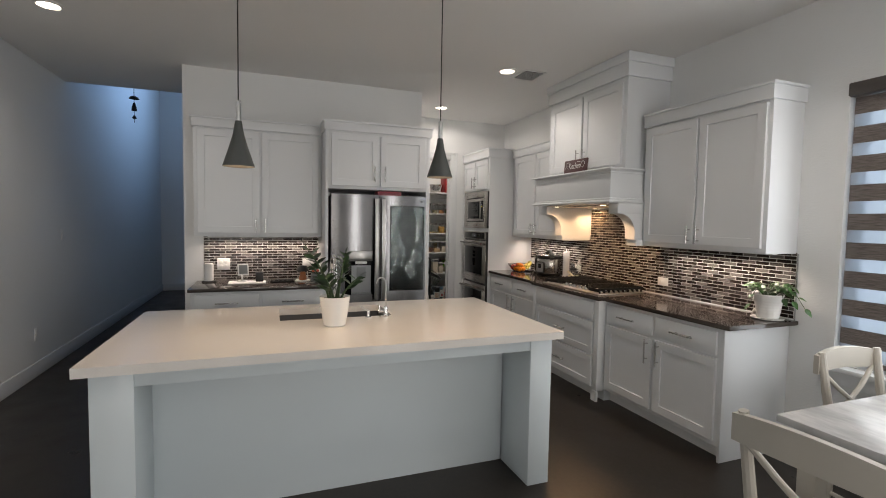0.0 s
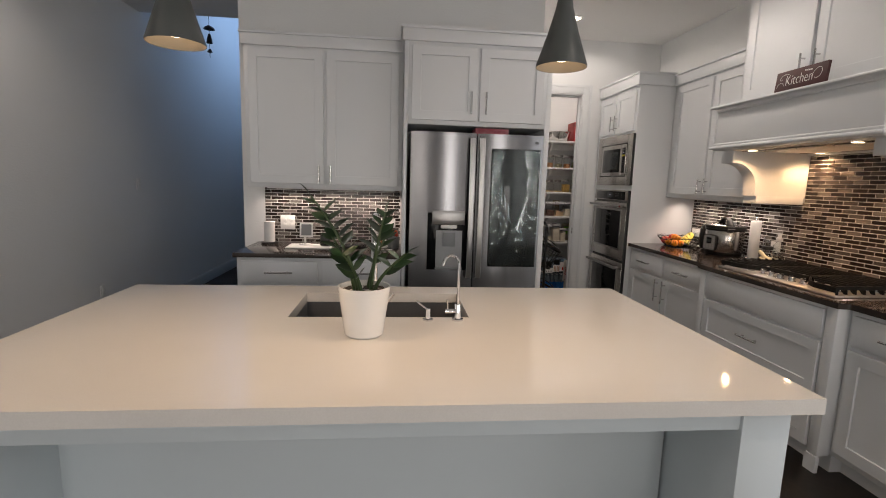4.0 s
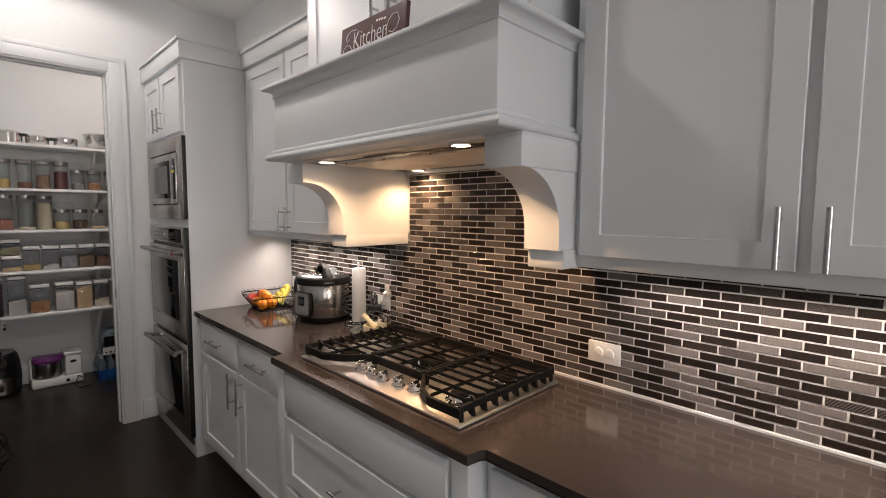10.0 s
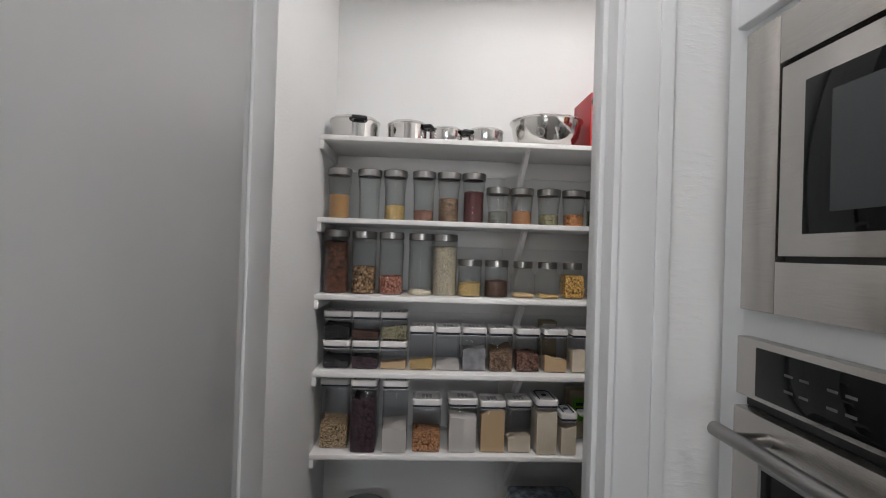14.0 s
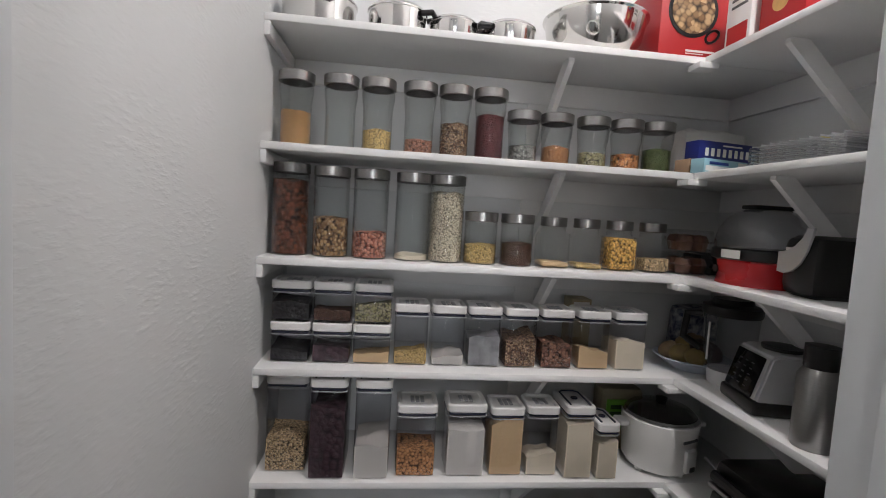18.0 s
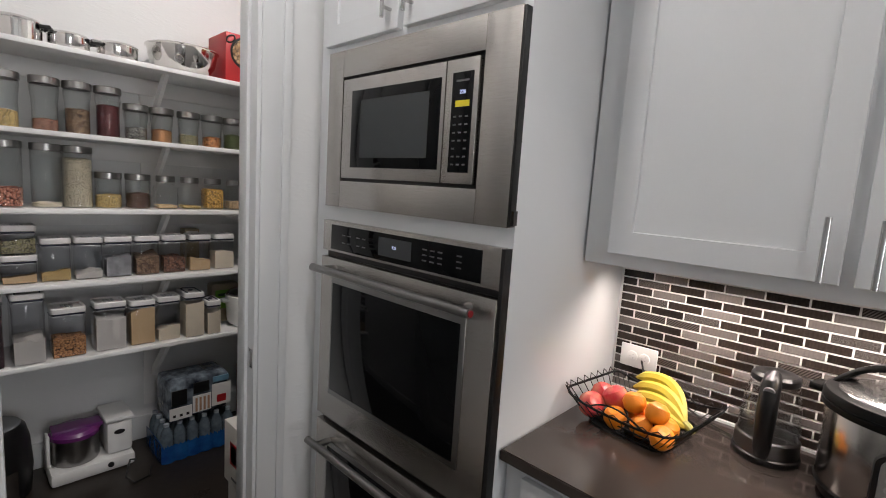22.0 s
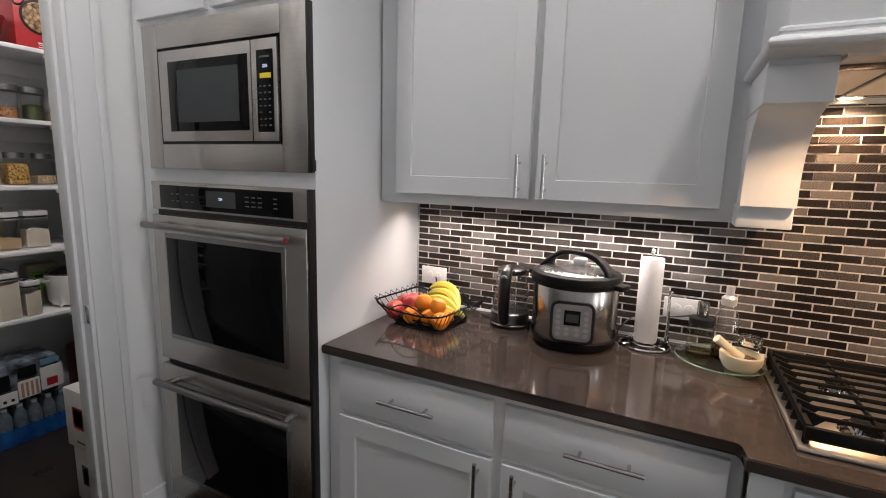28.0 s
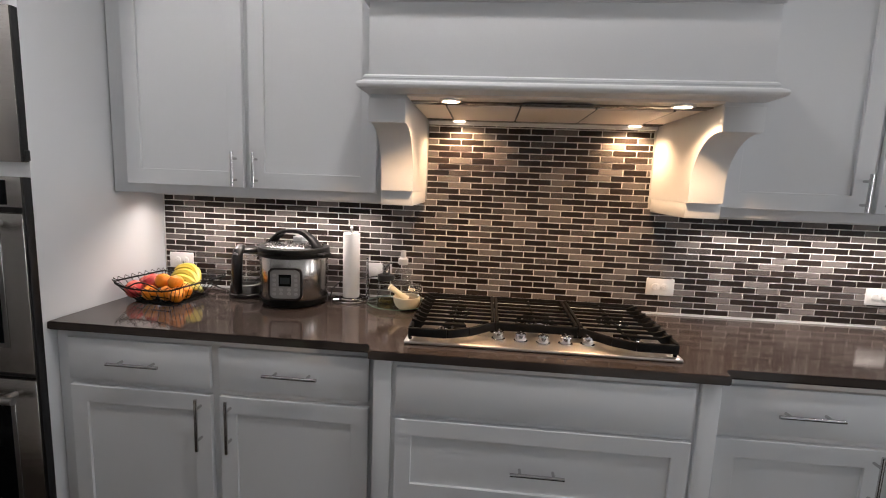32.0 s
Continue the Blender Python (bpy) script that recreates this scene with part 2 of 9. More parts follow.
def prism(bm, outline, depth, m):
    """A flat outline of (u, v), pushed out by depth along w, in the frame m."""
    lo = [bm.verts.new(m @ Vector((u, v, 0))) for u, v in outline]
    hi = [bm.verts.new(m @ Vector((u, v, depth))) for u, v in outline]
    n = len(outline)
    bm.faces.new(lo[::-1])
    bm.faces.new(hi)
    for k in range(n):
        bm.faces.new((lo[k], lo[(k + 1) % n], hi[(k + 1) % n], hi[k]))


def ball(bm, at, r, squash=(1, 1, 1), seg=14, m=None):
    mm = Matrix.Translation(at) @ (m or Matrix.Identity(4)) @ Matrix.Diagonal((*squash, 1))
    bmesh.ops.create_uvsphere(bm, u_segments=seg, v_segments=max(6, seg // 2 + 1), radius=r, matrix=mm)


def mesh_of(name, bm, mat, smooth=35):
    bmesh.ops.recalc_face_normals(bm, faces=bm.faces)
    me = bpy.data.meshes.new(name)
    bm.to_mesh(me)
    bm.free()
    me.materials.append(mat)
    if smooth:
        for p in me.polygons:
            p.use_smooth = True
        me.set_sharp_from_angle(angle=radians(smooth))
    return me


PLACES = {}


def thing(name, label="", category="", at=(0, 0, 0), rz=0, group="", kind=""):
    ob = new(name)
    ob.empty_display_size = 0.05
    ob.matrix_basis = pose(*at, 0, 0, rz)
    PLACES[ob] = ob.matrix_basis.copy()
    return tagged(ob, label, category, group, kind)


def part(name, bm, mat, parent, label="", local=False, smooth=35):
    """One mesh under a thing or a part. Its bmesh is in world places unless local."""
    if not local:
        bm.transform(PLACES[parent].inverted())
    ob = new(name, mesh_of(name, bm, mat, smooth))
    ob.parent = parent
    PLACES[ob] = PLACES[parent].copy()
    return tagged(ob, label)


def single(name, bm, mat, label="", category="", group="", kind="", at=(0, 0, 0), rz=0, local=False, smooth=35):
    m = pose(*at, 0, 0, rz)
    if not local:
        bm.transform(m.inverted())
    ob = new(name, mesh_of(name, bm, mat, smooth))
    ob.matrix_basis = m
    PLACES[ob] = m.copy()
    return tagged(ob, label, category, group, kind)


def B():
    return bmesh.new()


def boxes(*specs, bev=0.0):
    bm = B()
    for s in specs:
        box(bm, *s, bev=bev)
    return bm


# frames for fronts: u to the right, v up, w out of the front
def face_x(x, y, z):
    return Matrix(((0, 0, -1, x), (-1, 0, 0, y), (0, 1, 0, z), (0, 0, 0, 1)))


def face_y(x, y, z):
    return Matrix(((1, 0, 0, x), (0, 0, -1, y), (0, 1, 0, z), (0, 0, 0, 1)))

# ---- the room ----
XR, XL, YB, ZC = 3.335, -2.08, 5.20, 3.0      # kitchen's side wall, far side wall, back wall, ceiling
XC, YP, YPB = 1.645, 6.40, 7.89               # passage wall, pantry front, pantry back
HALL_X, HEAD_Y = -0.77, 6.39


def structure(name, bm, mat, label="", smooth=0):
    return single(name, bm, mat, label, name.split("_")[0], kind="structure", smooth=smooth)


structure("floor", boxes((XL - 0.2, -4.2, -0.1, XR + 0.2, 11.6, 0.0)), FLOOR, "dark brown stained and polished concrete floor")
structure("ceiling", boxes((XL - 0.2, -4.2, ZC, XR + 0.2, HEAD_Y, ZC + 0.25), (XC - 0.15, HEAD_Y, ZC, XR + 0.2, YPB + 0.2, ZC + 0.25)), CEIL, "off-white painted textured ceiling")
# side wall with the window opening
WY0, WY1, WZ0, WZ1 = 0.62, 1.88, 0.695, 2.42
structure("wall_east", boxes((XR, -4.2, 0, XR + 0.15, WY0, ZC), (XR, WY1, 0, XR + 0.15, YPB + 0.2, ZC), (XR, WY0, 0, XR + 0.15, WY1, WZ0), (XR, WY0, WZ1, XR + 0.15, WY1, ZC)),
          WALL, "off-white painted textured wall with a window opening")
structure("wall_west", boxes((XL - 0.15, -4.2, 0, XL, 11.4, 5.8)), WALL, "long off-white painted wall beside the hall")
structure("wall_south", boxes((XL, -4.2, 0, -1.4, -4.05, ZC), (2.6, -4.2, 0, XR, -4.05, ZC), (-1.4, -4.2, 0, 2.6, -4.05, 0.4), (-1.4, -4.2, 2.6, 2.6, -4.05, ZC), (0.0, -4.2, 0.4, 1.77, -4.05, 2.6)), WALL, "off-white painted wall with two window openings")
structure("wall_north", boxes((HALL_X, YB, 0, XC, HEAD_Y, ZC)), WALL, "off-white painted wall behind the refrigerator")
structure("wall_passage", boxes((1.50, HEAD_Y, 0, XC, YPB + 0.15, ZC)), WALL, "off-white textured wall beside the pantry")
structure("wall_pantry_back", boxes((XC, YPB, 0, XR, YPB + 0.15, ZC)), WALL, "off-white painted pantry wall")
DX0, DX1, DZ = 1.72, 2.487, 2.44
structure("wall_pantry_front", boxes((DX1, YP, 0, XR, YP + 0.12, ZC), (XC, YP, 0, DX0, YP + 0.12, ZC), (DX0, YP, DZ, DX1, YP + 0.12, ZC)), WALL, "off-white wall with the pantry doorway")
# foyer beyond the hall
structure("wall_foyer_north", boxes((XL, 11.2, 0, 2.0, 11.35, 5.8)), WALL, "far foyer wall in shade")
structure("wall_foyer_east", boxes((0.5, HEAD_Y, 0, 0.65, 7.7, 5.8), (0.5, 10.1, 0, 0.65, 11.2, 5.8), (0.5, 7.7, 0, 0.65, 10.1, 3.6), (0.5, 7.7, 5.2, 0.65, 10.1, 5.8)), WALL, "foyer wall with a high window opening")
structure("wall_foyer_upper", boxes((XL, HEAD_Y - 0.15, ZC + 0.25, 0.5, HEAD_Y, 5.8)), WALL, "upper foyer wall above the hall opening")
structure("ceiling_foyer", boxes((XL - 0.15, HEAD_Y - 0.15, 5.8, 0.65, 11.35, 5.95)), CEIL, "high foyer ceiling")
# baseboards
def base_run(name, specs):
    bm = B()
    for s in specs:
        x0, y0, x1, y1 = s
        box(bm, x0, y0, 0, x1, y1, 0.135, 0.004)
    return structure(name, bm, TRIM, "white painted baseboard", 35)


base_run("baseboard_1", [(XL, -4.0, XL + 0.016, 11.2)])
base_run("baseboard_2", [(XR - 0.016, -4.0, XR, 2.14)])
base_run("baseboard_3", [(XC, 5.32, XC + 0.016, YP), (2.595, YP - 0.016, 2.688, YP)])
base_run("baseboard_4", [(XC, YP + 0.12, XC + 0.016, YPB), (XC + 0.016, YPB - 0.016, XR, YPB), (XR - 0.016, YP + 0.12, XR, YPB - 0.016), (DX1 + 0.1, YP + 0.12, XR - 0.016, YP + 0.136)])
base_run("baseboard_5", [(HALL_X - 0.016, YB, HALL_X, HEAD_Y), (XL + 0.016, 11.184, 0.5, 11.2)])


# pantry doorway: jambs, stops and casing
bm = boxes((DX0, YP - 0.004, 0, DX0 + 0.02, YP + 0.124, DZ), (DX1 - 0.02, YP - 0.004, 0, DX1, YP + 0.124, DZ), (DX0 + 0.02, YP - 0.004, DZ - 0.02, DX1 - 0.02, YP + 0.124, DZ), bev=0.002)
for s in ((DX0 + 0.02, YP + 0.04, 0, DX0 + 0.032, YP + 0.075, DZ - 0.02), (DX1 - 0.032, YP + 0.04, 0, DX1 - 0.02, YP + 0.075, DZ - 0.02), (DX0 + 0.032, YP + 0.04, DZ - 0.032, DX1 - 0.032, YP + 0.075, DZ - 0.02)):
    box(bm, *s, bev=0.002)
structure("trim_door_jamb", bm, TRIM, "white painted door jamb", 35)


def casing(yface, out):
    bm = B()
    prof = [(0.0, 0.012), (0.07, 0.013), (0.098, 0.017)]
    for (a0, d0), (a1, d1) in zip(prof, prof[1:]):
        d = max(d0, d1)
        for x0, x1 in ((DX1 - 0.008 + a0, DX1 - 0.008 + a1), (DX0 + 0.008 - a1, DX0 + 0.008 - a0)):
            box(bm, x0, yface, 0, x1, yface + out * d, DZ - 0.008 + a1, 0.0015)
        box(bm, DX0 + 0.008 - a0, yface, DZ - 0.008 + a0, DX1 - 0.008 + a0, yface + out * d, DZ - 0.008 + a1, 0.0015)
    return bm


structure("trim_door_casing", casing(YP, -1), TRIM, "white painted moulded door casing", 35)
bm = boxes((DX1 - 0.0225, YP + 0.004, 0.90, DX1 - 0.0195, YP + 0.036, 0.965), bev=0.001)
single("strike_plate", bm, NICKEL, "small brushed metal strike plate in the door jamb", "strike plate")

# window: frame, sill, apron
win = thing("window_1", "white framed window with a striped roller blind", "window", (XR, WY1, WZ0), kind="structure")
xf = XR + 0.09
part("window_frame", boxes((xf, WY0, WZ0, xf + 0.05, WY0 + 0.05, WZ1), (xf, WY1 - 0.05, WZ0, xf + 0.05, WY1, WZ1), (xf, WY0 + 0.05, WZ0, xf + 0.05, WY1 - 0.05, WZ0 + 0.05),
                           (xf, WY0 + 0.05, WZ1 - 0.05, xf + 0.05, WY1 - 0.05, WZ1), (xf + 0.005, WY0 + 0.05, 1.54, xf + 0.045, WY1 - 0.05, 1.58), bev=0.004), TRIM, win, "white vinyl frame")
for z0, z1 in ((WZ0 + 0.05, 1.54), (1.58, WZ1 - 0.05)):
    ob = part("pane", boxes((xf + 0.02, WY0 + 0.05, z0, xf + 0.026, WY1 - 0.05, z1)), GLASS, win, "clear glass", smooth=0)
    ob.visible_shadow = False
part("window_sill", boxes((XR - 0.075, WY0 - 0.06, WZ0 - 0.040, XR + 0.09, WY1 + 0.045, WZ0 - 0.008), bev=0.005), TRIM, win, "white painted sill")
part("apron", boxes((XR - 0.05, WY0 - 0.06, WZ0 - 0.123, XR - 0.001, WY1 + 0.045, WZ0 - 0.0405), bev=0.004), TRIM, win, "white painted apron board")
structure("backdrop", boxes((XR + 1.6, -1.5, -0.5, XR + 1.62, 4.5, 4.5)), SKYGLOW, "pale bright sky and daylight outside the window")

# ---- cabinetry ----
def shaker(m, u0, v0, u1, v1, rail=0.062, thick=0.02, inset=0.009):
    """A framed door with a recessed flat panel, in one skin."""
    bm = B()
    rings = []
    for a, w_ in ((0, 0), (0, thick - 0.002), (0.002, thick), (rail - 0.001, thick), (rail, thick - 0.001), (rail + 0.001, thick - inset)):
        rings.append([bm.verts.new(m @ Vector(c)) for c in ((u0 + a, v0 + a, w_), (u1 - a, v0 + a, w_), (u1 - a, v1 - a, w_), (u0 + a, v1 - a, w_))])
    for p, q in zip(rings, rings[1:]):
        for k in range(4):
            bm.faces.new((p[k], p[(k + 1) % 4], q[(k + 1) % 4], q[k]))
    bm.faces.new(rings[0][::-1])
    bm.faces.new(rings[-1])
    return bm


def slab(m, u0, v0, u1, v1, thick=0.02):
    bm = B()
    box(bm, u0, v0, 0, u1, v1, thick, 0.004, m=m)
    return bm


def pull(m, u, v, length, upright, thick=0.02, r=0.006):
    bm = B()
    d = Vector((0, 1, 0)) if upright else Vector((1, 0, 0))
    c = Vector((u, v, thick + 0.032))
    rod(bm, m @ (c - d * length / 2), m @ (c + d * length / 2), r)
    for s in (-1, 1):
        p = c + d * s * length * 0.31
        rod(bm, m @ Vector((p.x, p.y, thick)), m @ p, r * 0.8)
    return bm


def cabinet(name, label, m, width, height, depth, fronts, base, body_from=0.0, group="", extra=None, toe=0.0):
    """A cabinet unit in the frame m (u right, v up, w out). fronts: (kind, u0, v0, u1, v1, pull side)."""
    t = thing(name, label, "cabinet", base, group=group)
    bm = B()
    if toe:
        box(bm, 0, toe, -depth, width, height, 0, 0.002, m=m)
        box(bm, 0.002, 0, -depth, width - 0.002, toe, -0.075, m=m)
    else:
        box(bm, 0, body_from, -depth, width, height, 0, 0.002, m=m)
    if extra:
        extra(bm)
    part("body", bm, PAINT, t)
    for kind, u0, v0, u1, v1, side in fronts:
        if kind == "door":
            d = part("door", shaker(m, u0, v0, u1, v1), PAINT, t)
        elif kind == "panel_drawer":
            d = part("drawer", shaker(m, u0, v0, u1, v1, 0.055), PAINT, t)
        else:
            d = part("drawer", slab(m, u0, v0, u1, v1), PAINT, t)
        if side:
            kind2, pu, pv, ln = side
            part("handle", pull(m, pu, pv, ln, kind2 == "v"), NICKEL, d, "brushed metal bar handle")
    return t


CT = 0.912          # top of the worktops
BH = CT - 0.032     # top of the base cabinets


def base_pair(name, m, width, base, label, left_leg=0.0, right_leg=0.0):
    """Two drawers above two doors."""
    a, b = 0.028 + left_leg, width - 0.028 - right_leg
    mid = (a + b) / 2
    dv0, dv1 = 0.70, BH - 0.025
    gap = 0.016
    fr = []
    for u0, u1, hs in ((a, mid - gap, mid - gap - 0.037), (mid + gap, b, mid + gap + 0.040)):
        fr.append(("drawer", u0, dv0, u1, dv1, ("h", (u0 + u1) / 2, (dv0 + dv1) / 2, 0.19)))
        fr.append(("door", u0, 0.135, u1, dv0 - 0.022, ("v", hs, 0.578, 0.19)))
    return cabinet(name, label, m, width, BH, 0.60, fr, base, toe=0.10)


FX, FXB = 2.735, 2.672    # faces of the side runs and of the cooktop run
Y_END, Y_B0, Y_B1, Y_T = 2.155, 3.285, 4.36, 5.54

base_pair("base_cabinet", face_x(FX, Y_T, 0), Y_T - Y_B1, (FX, Y_T, 0), "white shaker base cabinet with two drawers and two doors", left_leg=0.028)
base_pair("base_cabinet", face_x(FX, Y_B0, 0), Y_B0 - Y_END - 0.02, (FX, Y_B0, 0), "white shaker base cabinet with two drawers and doors near the window")
single("end_panel", boxes((FX - 0.002, Y_END, 0, XR, Y_END + 0.02, BH), bev=0.002), PAINT, "white painted end panel of the base cabinets", "panel")

# deeper drawer base below the cooktop, with corner posts and feet
mw = face_x(FXB, Y_B1, 0)
w = Y_B1 - Y_B0
fr = [("drawer", 0.075, 0.705, w - 0.075, BH - 0.02, None),
      ("panel_drawer", 0.075, 0.405, w - 0.075, 0.685, ("h", w / 2, 0.545, 0.17)),
      ("panel_drawer", 0.075, 0.115, w - 0.075, 0.385, ("h", w / 2, 0.25, 0.17))]


cook_cab = cabinet("cooktop_cabinet", "white base cabinet with wide panelled drawers below the cooktop", mw, w, BH, 0.655, fr, (FXB, Y_B1, 0), toe=0.10)
for u in (0.0, w - 0.06):
    bm = B()
    box(bm, u, 0.09, -0.058, u + 0.06, BH, 0.014, 0.004, m=mw)
    part("corner_post", bm, PAINT, cook_cab)
    bm = B()
    prism(bm, [(u - 0.004, 0), (u + 0.064, 0), (u + 0.066, 0.075), (u + 0.06, 0.0895), (u, 0.0895), (u - 0.006, 0.075)], 0.02, mw)
    part("foot", bm, PAINT, cook_cab)

# dark worktop with the bumped-out middle
bm = B()
outline = [(XR, 2.10), (2.70, 2.10), (2.70, 3.262), (2.685, 3.272), (2.64, 3.272), (2.64, 4.374), (2.685, 4.374), (2.70, 4.384), (2.70, Y_T), (XR, Y_T)]
prism(bm, [(x, y) for x, y in outline], 0.030, Matrix.Translation((0, 0, CT - 0.030)))
bmesh.ops.bevel(bm, geom=[e for e in bm.edges if abs(e.verts[0].co.z - e.verts[1].co.z) < 1e-4], offset=0.003, segments=2, affect="EDGES")
single("worktop", bm, DARKTOP, "glossy dark brown stone worktop on the base cabinets", "worktop", at=(XR, 2.1, CT - 0.03))


def crown(bm, m, width, depth, v0, v1, left=True, right=True):
    """A flat riser with a small ledge round the top of a cabinet."""
    a, b = (-0.014 if left else 0), (width + 0.014 if right else width)
    box(bm, a, v0, -depth, b, v1 - 0.018, 0.024, 0.002, m=m)
    box(bm, a - (0.012 if left else 0), v1 - 0.018, -depth, b + (0.012 if right else 0), v1, 0.024 + 0.012, 0.003, m=m)


def upper(name, m, width, height, depth, base, label, v_low=0.035, crown_v=None, group="", left=True, right=True, a=0.03, b=0.03, mid=None):
    mid = mid or (a + width - b) / 2
    fr = [("door", a, v_low, mid - 0.012, height - 0.02, ("v", mid - 0.012 - 0.030, v_low + 0.071, 0.132)),
          ("door", mid + 0.012, v_low, width - b, height - 0.02, ("v", mid + 0.012 + 0.030, v_low + 0.071, 0.132))]
    t = cabinet(name, label, m, width, height, depth, fr, base, group=group)
    if crown_v:
        bm = B()
        crown(bm, m, width, depth, height, crown_v, left=left, right=right)
        part("crown", bm, PAINT, t)
    return t


UX, UZ = 3.037, 1.362
upper("wall_cabinet", face_x(UX, Y_T - 0.003, UZ), Y_T - 4.40, 1.02, XR - UX, (UX, Y_T, UZ), "white shaker wall cabinet above the kettle and cooker", crown_v=1.125, left=False, right=False, a=0.072, b=0.052, mid=0.572)
upper("wall_cabinet", face_x(UX, 3.225, UZ), 3.225 - 2.138, 1.0, XR - UX, (UX, 3.225, UZ), "white shaker wall cabinet beside the range hood", crown_v=1.11, left=False, mid=0.544)

# tall oven cabinet
TX, TY1 = 2.690, YP - 0.012
mt = face_x(TX, TY1, 0)
wt = TY1 - Y_T - 0.005
fr = [("door", 0.05, 1.975, wt / 2 - 0.012, 2.355, ("v", wt / 2 - 0.045, 2.075, 0.15)), ("door", wt / 2 + 0.012, 1.975, wt - 0.03, 2.355, ("v", wt / 2 + 0.045, 2.075, 0.15))]
oven_cab = cabinet("oven_cabinet", "tall white cabinet housing the microwave and double oven", mt, wt, 2.385, XR - TX, fr, (TX, TY1, 0))
bm = B()
crown(bm, mt, wt, XR - TX, 2.385, 2.50, left=False)
part("crown", bm, PAINT, oven_cab)

# fridge surround and left cabinets
LX0, LX1 = -0.64, 0.505
LY, LBY = 4.875, 4.595
upper("wall_cabinet", face_y(LX0, LY, UZ), LX1 - LX0, 1.01, YB - LY, (LX0, LY, UZ), "white shaker wall cabinet above the coffee corner", crown_v=1.105, right=False)
base_pair("base_cabinet", face_y(LX0, LBY, 0), LX1 - LX0, (LX0, LBY, 0), "white shaker base cabinet below the coffee corner")
bm = boxes((LX0 - 0.02, 4.56, CT - 0.03, LX1 + 0.003, YB, CT), bev=0.003)
single("worktop", bm, DARKTOP, "glossy dark stone worktop in the coffee corner", "worktop", at=(LX0, YB, CT - 0.03))
FY = 4.575
fs = thing("refrigerator_surround", "white cabinet with two doors and side panels around the refrigerator", "cabinet", (0.51, FY, 0))
part("side_panel", boxes((0.508, FY, 0, 0.535, YB, 2.38), bev=0.002), PAINT, fs)
part("side_panel", boxes((1.508, FY, 0, 1.545, YB, 2.38), bev=0.002), PAINT, fs)
mf = face_y(0.535, FY, 0)
bm = B()
box(bm, 0, 1.835, -(YB - FY), 0.973, 2.38, 0, 0.002, m=mf)
part("body", bm, PAINT, fs)
for u0, u1, hu in ((0.025, 0.476, 0.435), (0.497, 0.95, 0.538)):
    d = part("door", shaker(mf, u0, 1.865, u1, 2.355), PAINT, fs)
    part("handle", pull(mf, hu, 1.985, 0.15, True), NICKEL, d, "brushed metal bar handle")
bm = B()
crown(bm, face_y(0.508, FY, 0), 1.037, YB - FY, 2.38, 2.475)
part("crown", bm, PAINT, fs)

# ---- range hood ----
hood = thing("range_hood", "white wooden mantel range hood with corbels and cabinet doors above", "range hood", (2.66, 4.44, 1.36))
HY0, HY1, HX = 3.237, 4.400, 2.691
part("mantel", boxes((HX, HY0, 1.722, XR, HY1, 2.0), bev=0.002), PAINT, hood)


def moulding(prof, x, y0, y1, lid=1.0):
    """A profile of (out, height) carried round the two sides and the front of a box against the wall, with mitred corners."""
    bm = B()
    rows = [[bm.verts.new(c) for c in ((XR, y0 - o, z), (x - o, y0 - o, z), (x - o, y1 + o, z), (XR, y1 + o, z))] for o, z in prof]
    for p, q in zip(rows, rows[1:]):
        for k in range(3):
            bm.faces.new((p[k], p[k + 1], q[k + 1], q[k]))
    if lid:
        bm.faces.new(rows[-1])
    return bm


COVE = [(0.030 - 0.024 * math.cos(math.pi / 2 * k / 6), 1.9825 + 0.0165 * math.sin(math.pi / 2 * k / 6)) for k in range(7)]
part("mantel_shelf", moulding([(0.0, 1.9720), (0.0045, 1.9725), (0.0065, 1.9750), (0.0065, 1.9780), (0.0045, 1.9805), (0.0045, 1.9825)] + COVE + [(0.0335, 1.9995), (0.037, 2.0020), (0.0385, 2.0050), (0.0385, 2.0110), (0.036, 2.0160), (-0.02, 2.0161)], HX, HY0, HY1), PAINT, hood, smooth=14)
BEAD = [(0.0185 + 0.0125 * math.cos(math.pi * k / 8 - math.pi / 2), 1.7315 + 0.0115 * math.sin(math.pi * k / 8 - math.pi / 2)) for k in range(9)]
part("lower_moulding", moulding([(-0.07, 1.7195), (0.0185, 1.7195)] + BEAD + [(0.0175, 1.7435), (0.012, 1.7465), (0.0115, 1.7500), (0.0135, 1.7530), (0.0125, 1.7585), (0.006, 1.7630), (0.0, 1.7650)], HX, HY0, HY1, 0.0), PAINT, hood, smooth=24)
CX = 2.87
part("upper_box", boxes((CX, 3.275, 2.0165, XR, 4.445, 2.80), bev=0.002), PAINT, hood)
mc = face_x(CX, 4.445, 0)
for u0, u1, hu in ((0.045, 0.571, 0.535), (0.599, 1.125, 0.635)):
    d = part("door", shaker(mc, u0, 2.065, u1, 2.76), PAINT, hood)
    part("handle", pull(mc, hu, 2.18, 0.15, True), NICKEL, d, "brushed metal bar handle")
bm = boxes((CX - 0.02, 3.255, 2.80, XR, 4.465, 2.92), (CX - 0.035, 3.24, 2.92, XR, 4.48, 2.998), bev=0.004)
part("crown", bm, PAINT, hood)
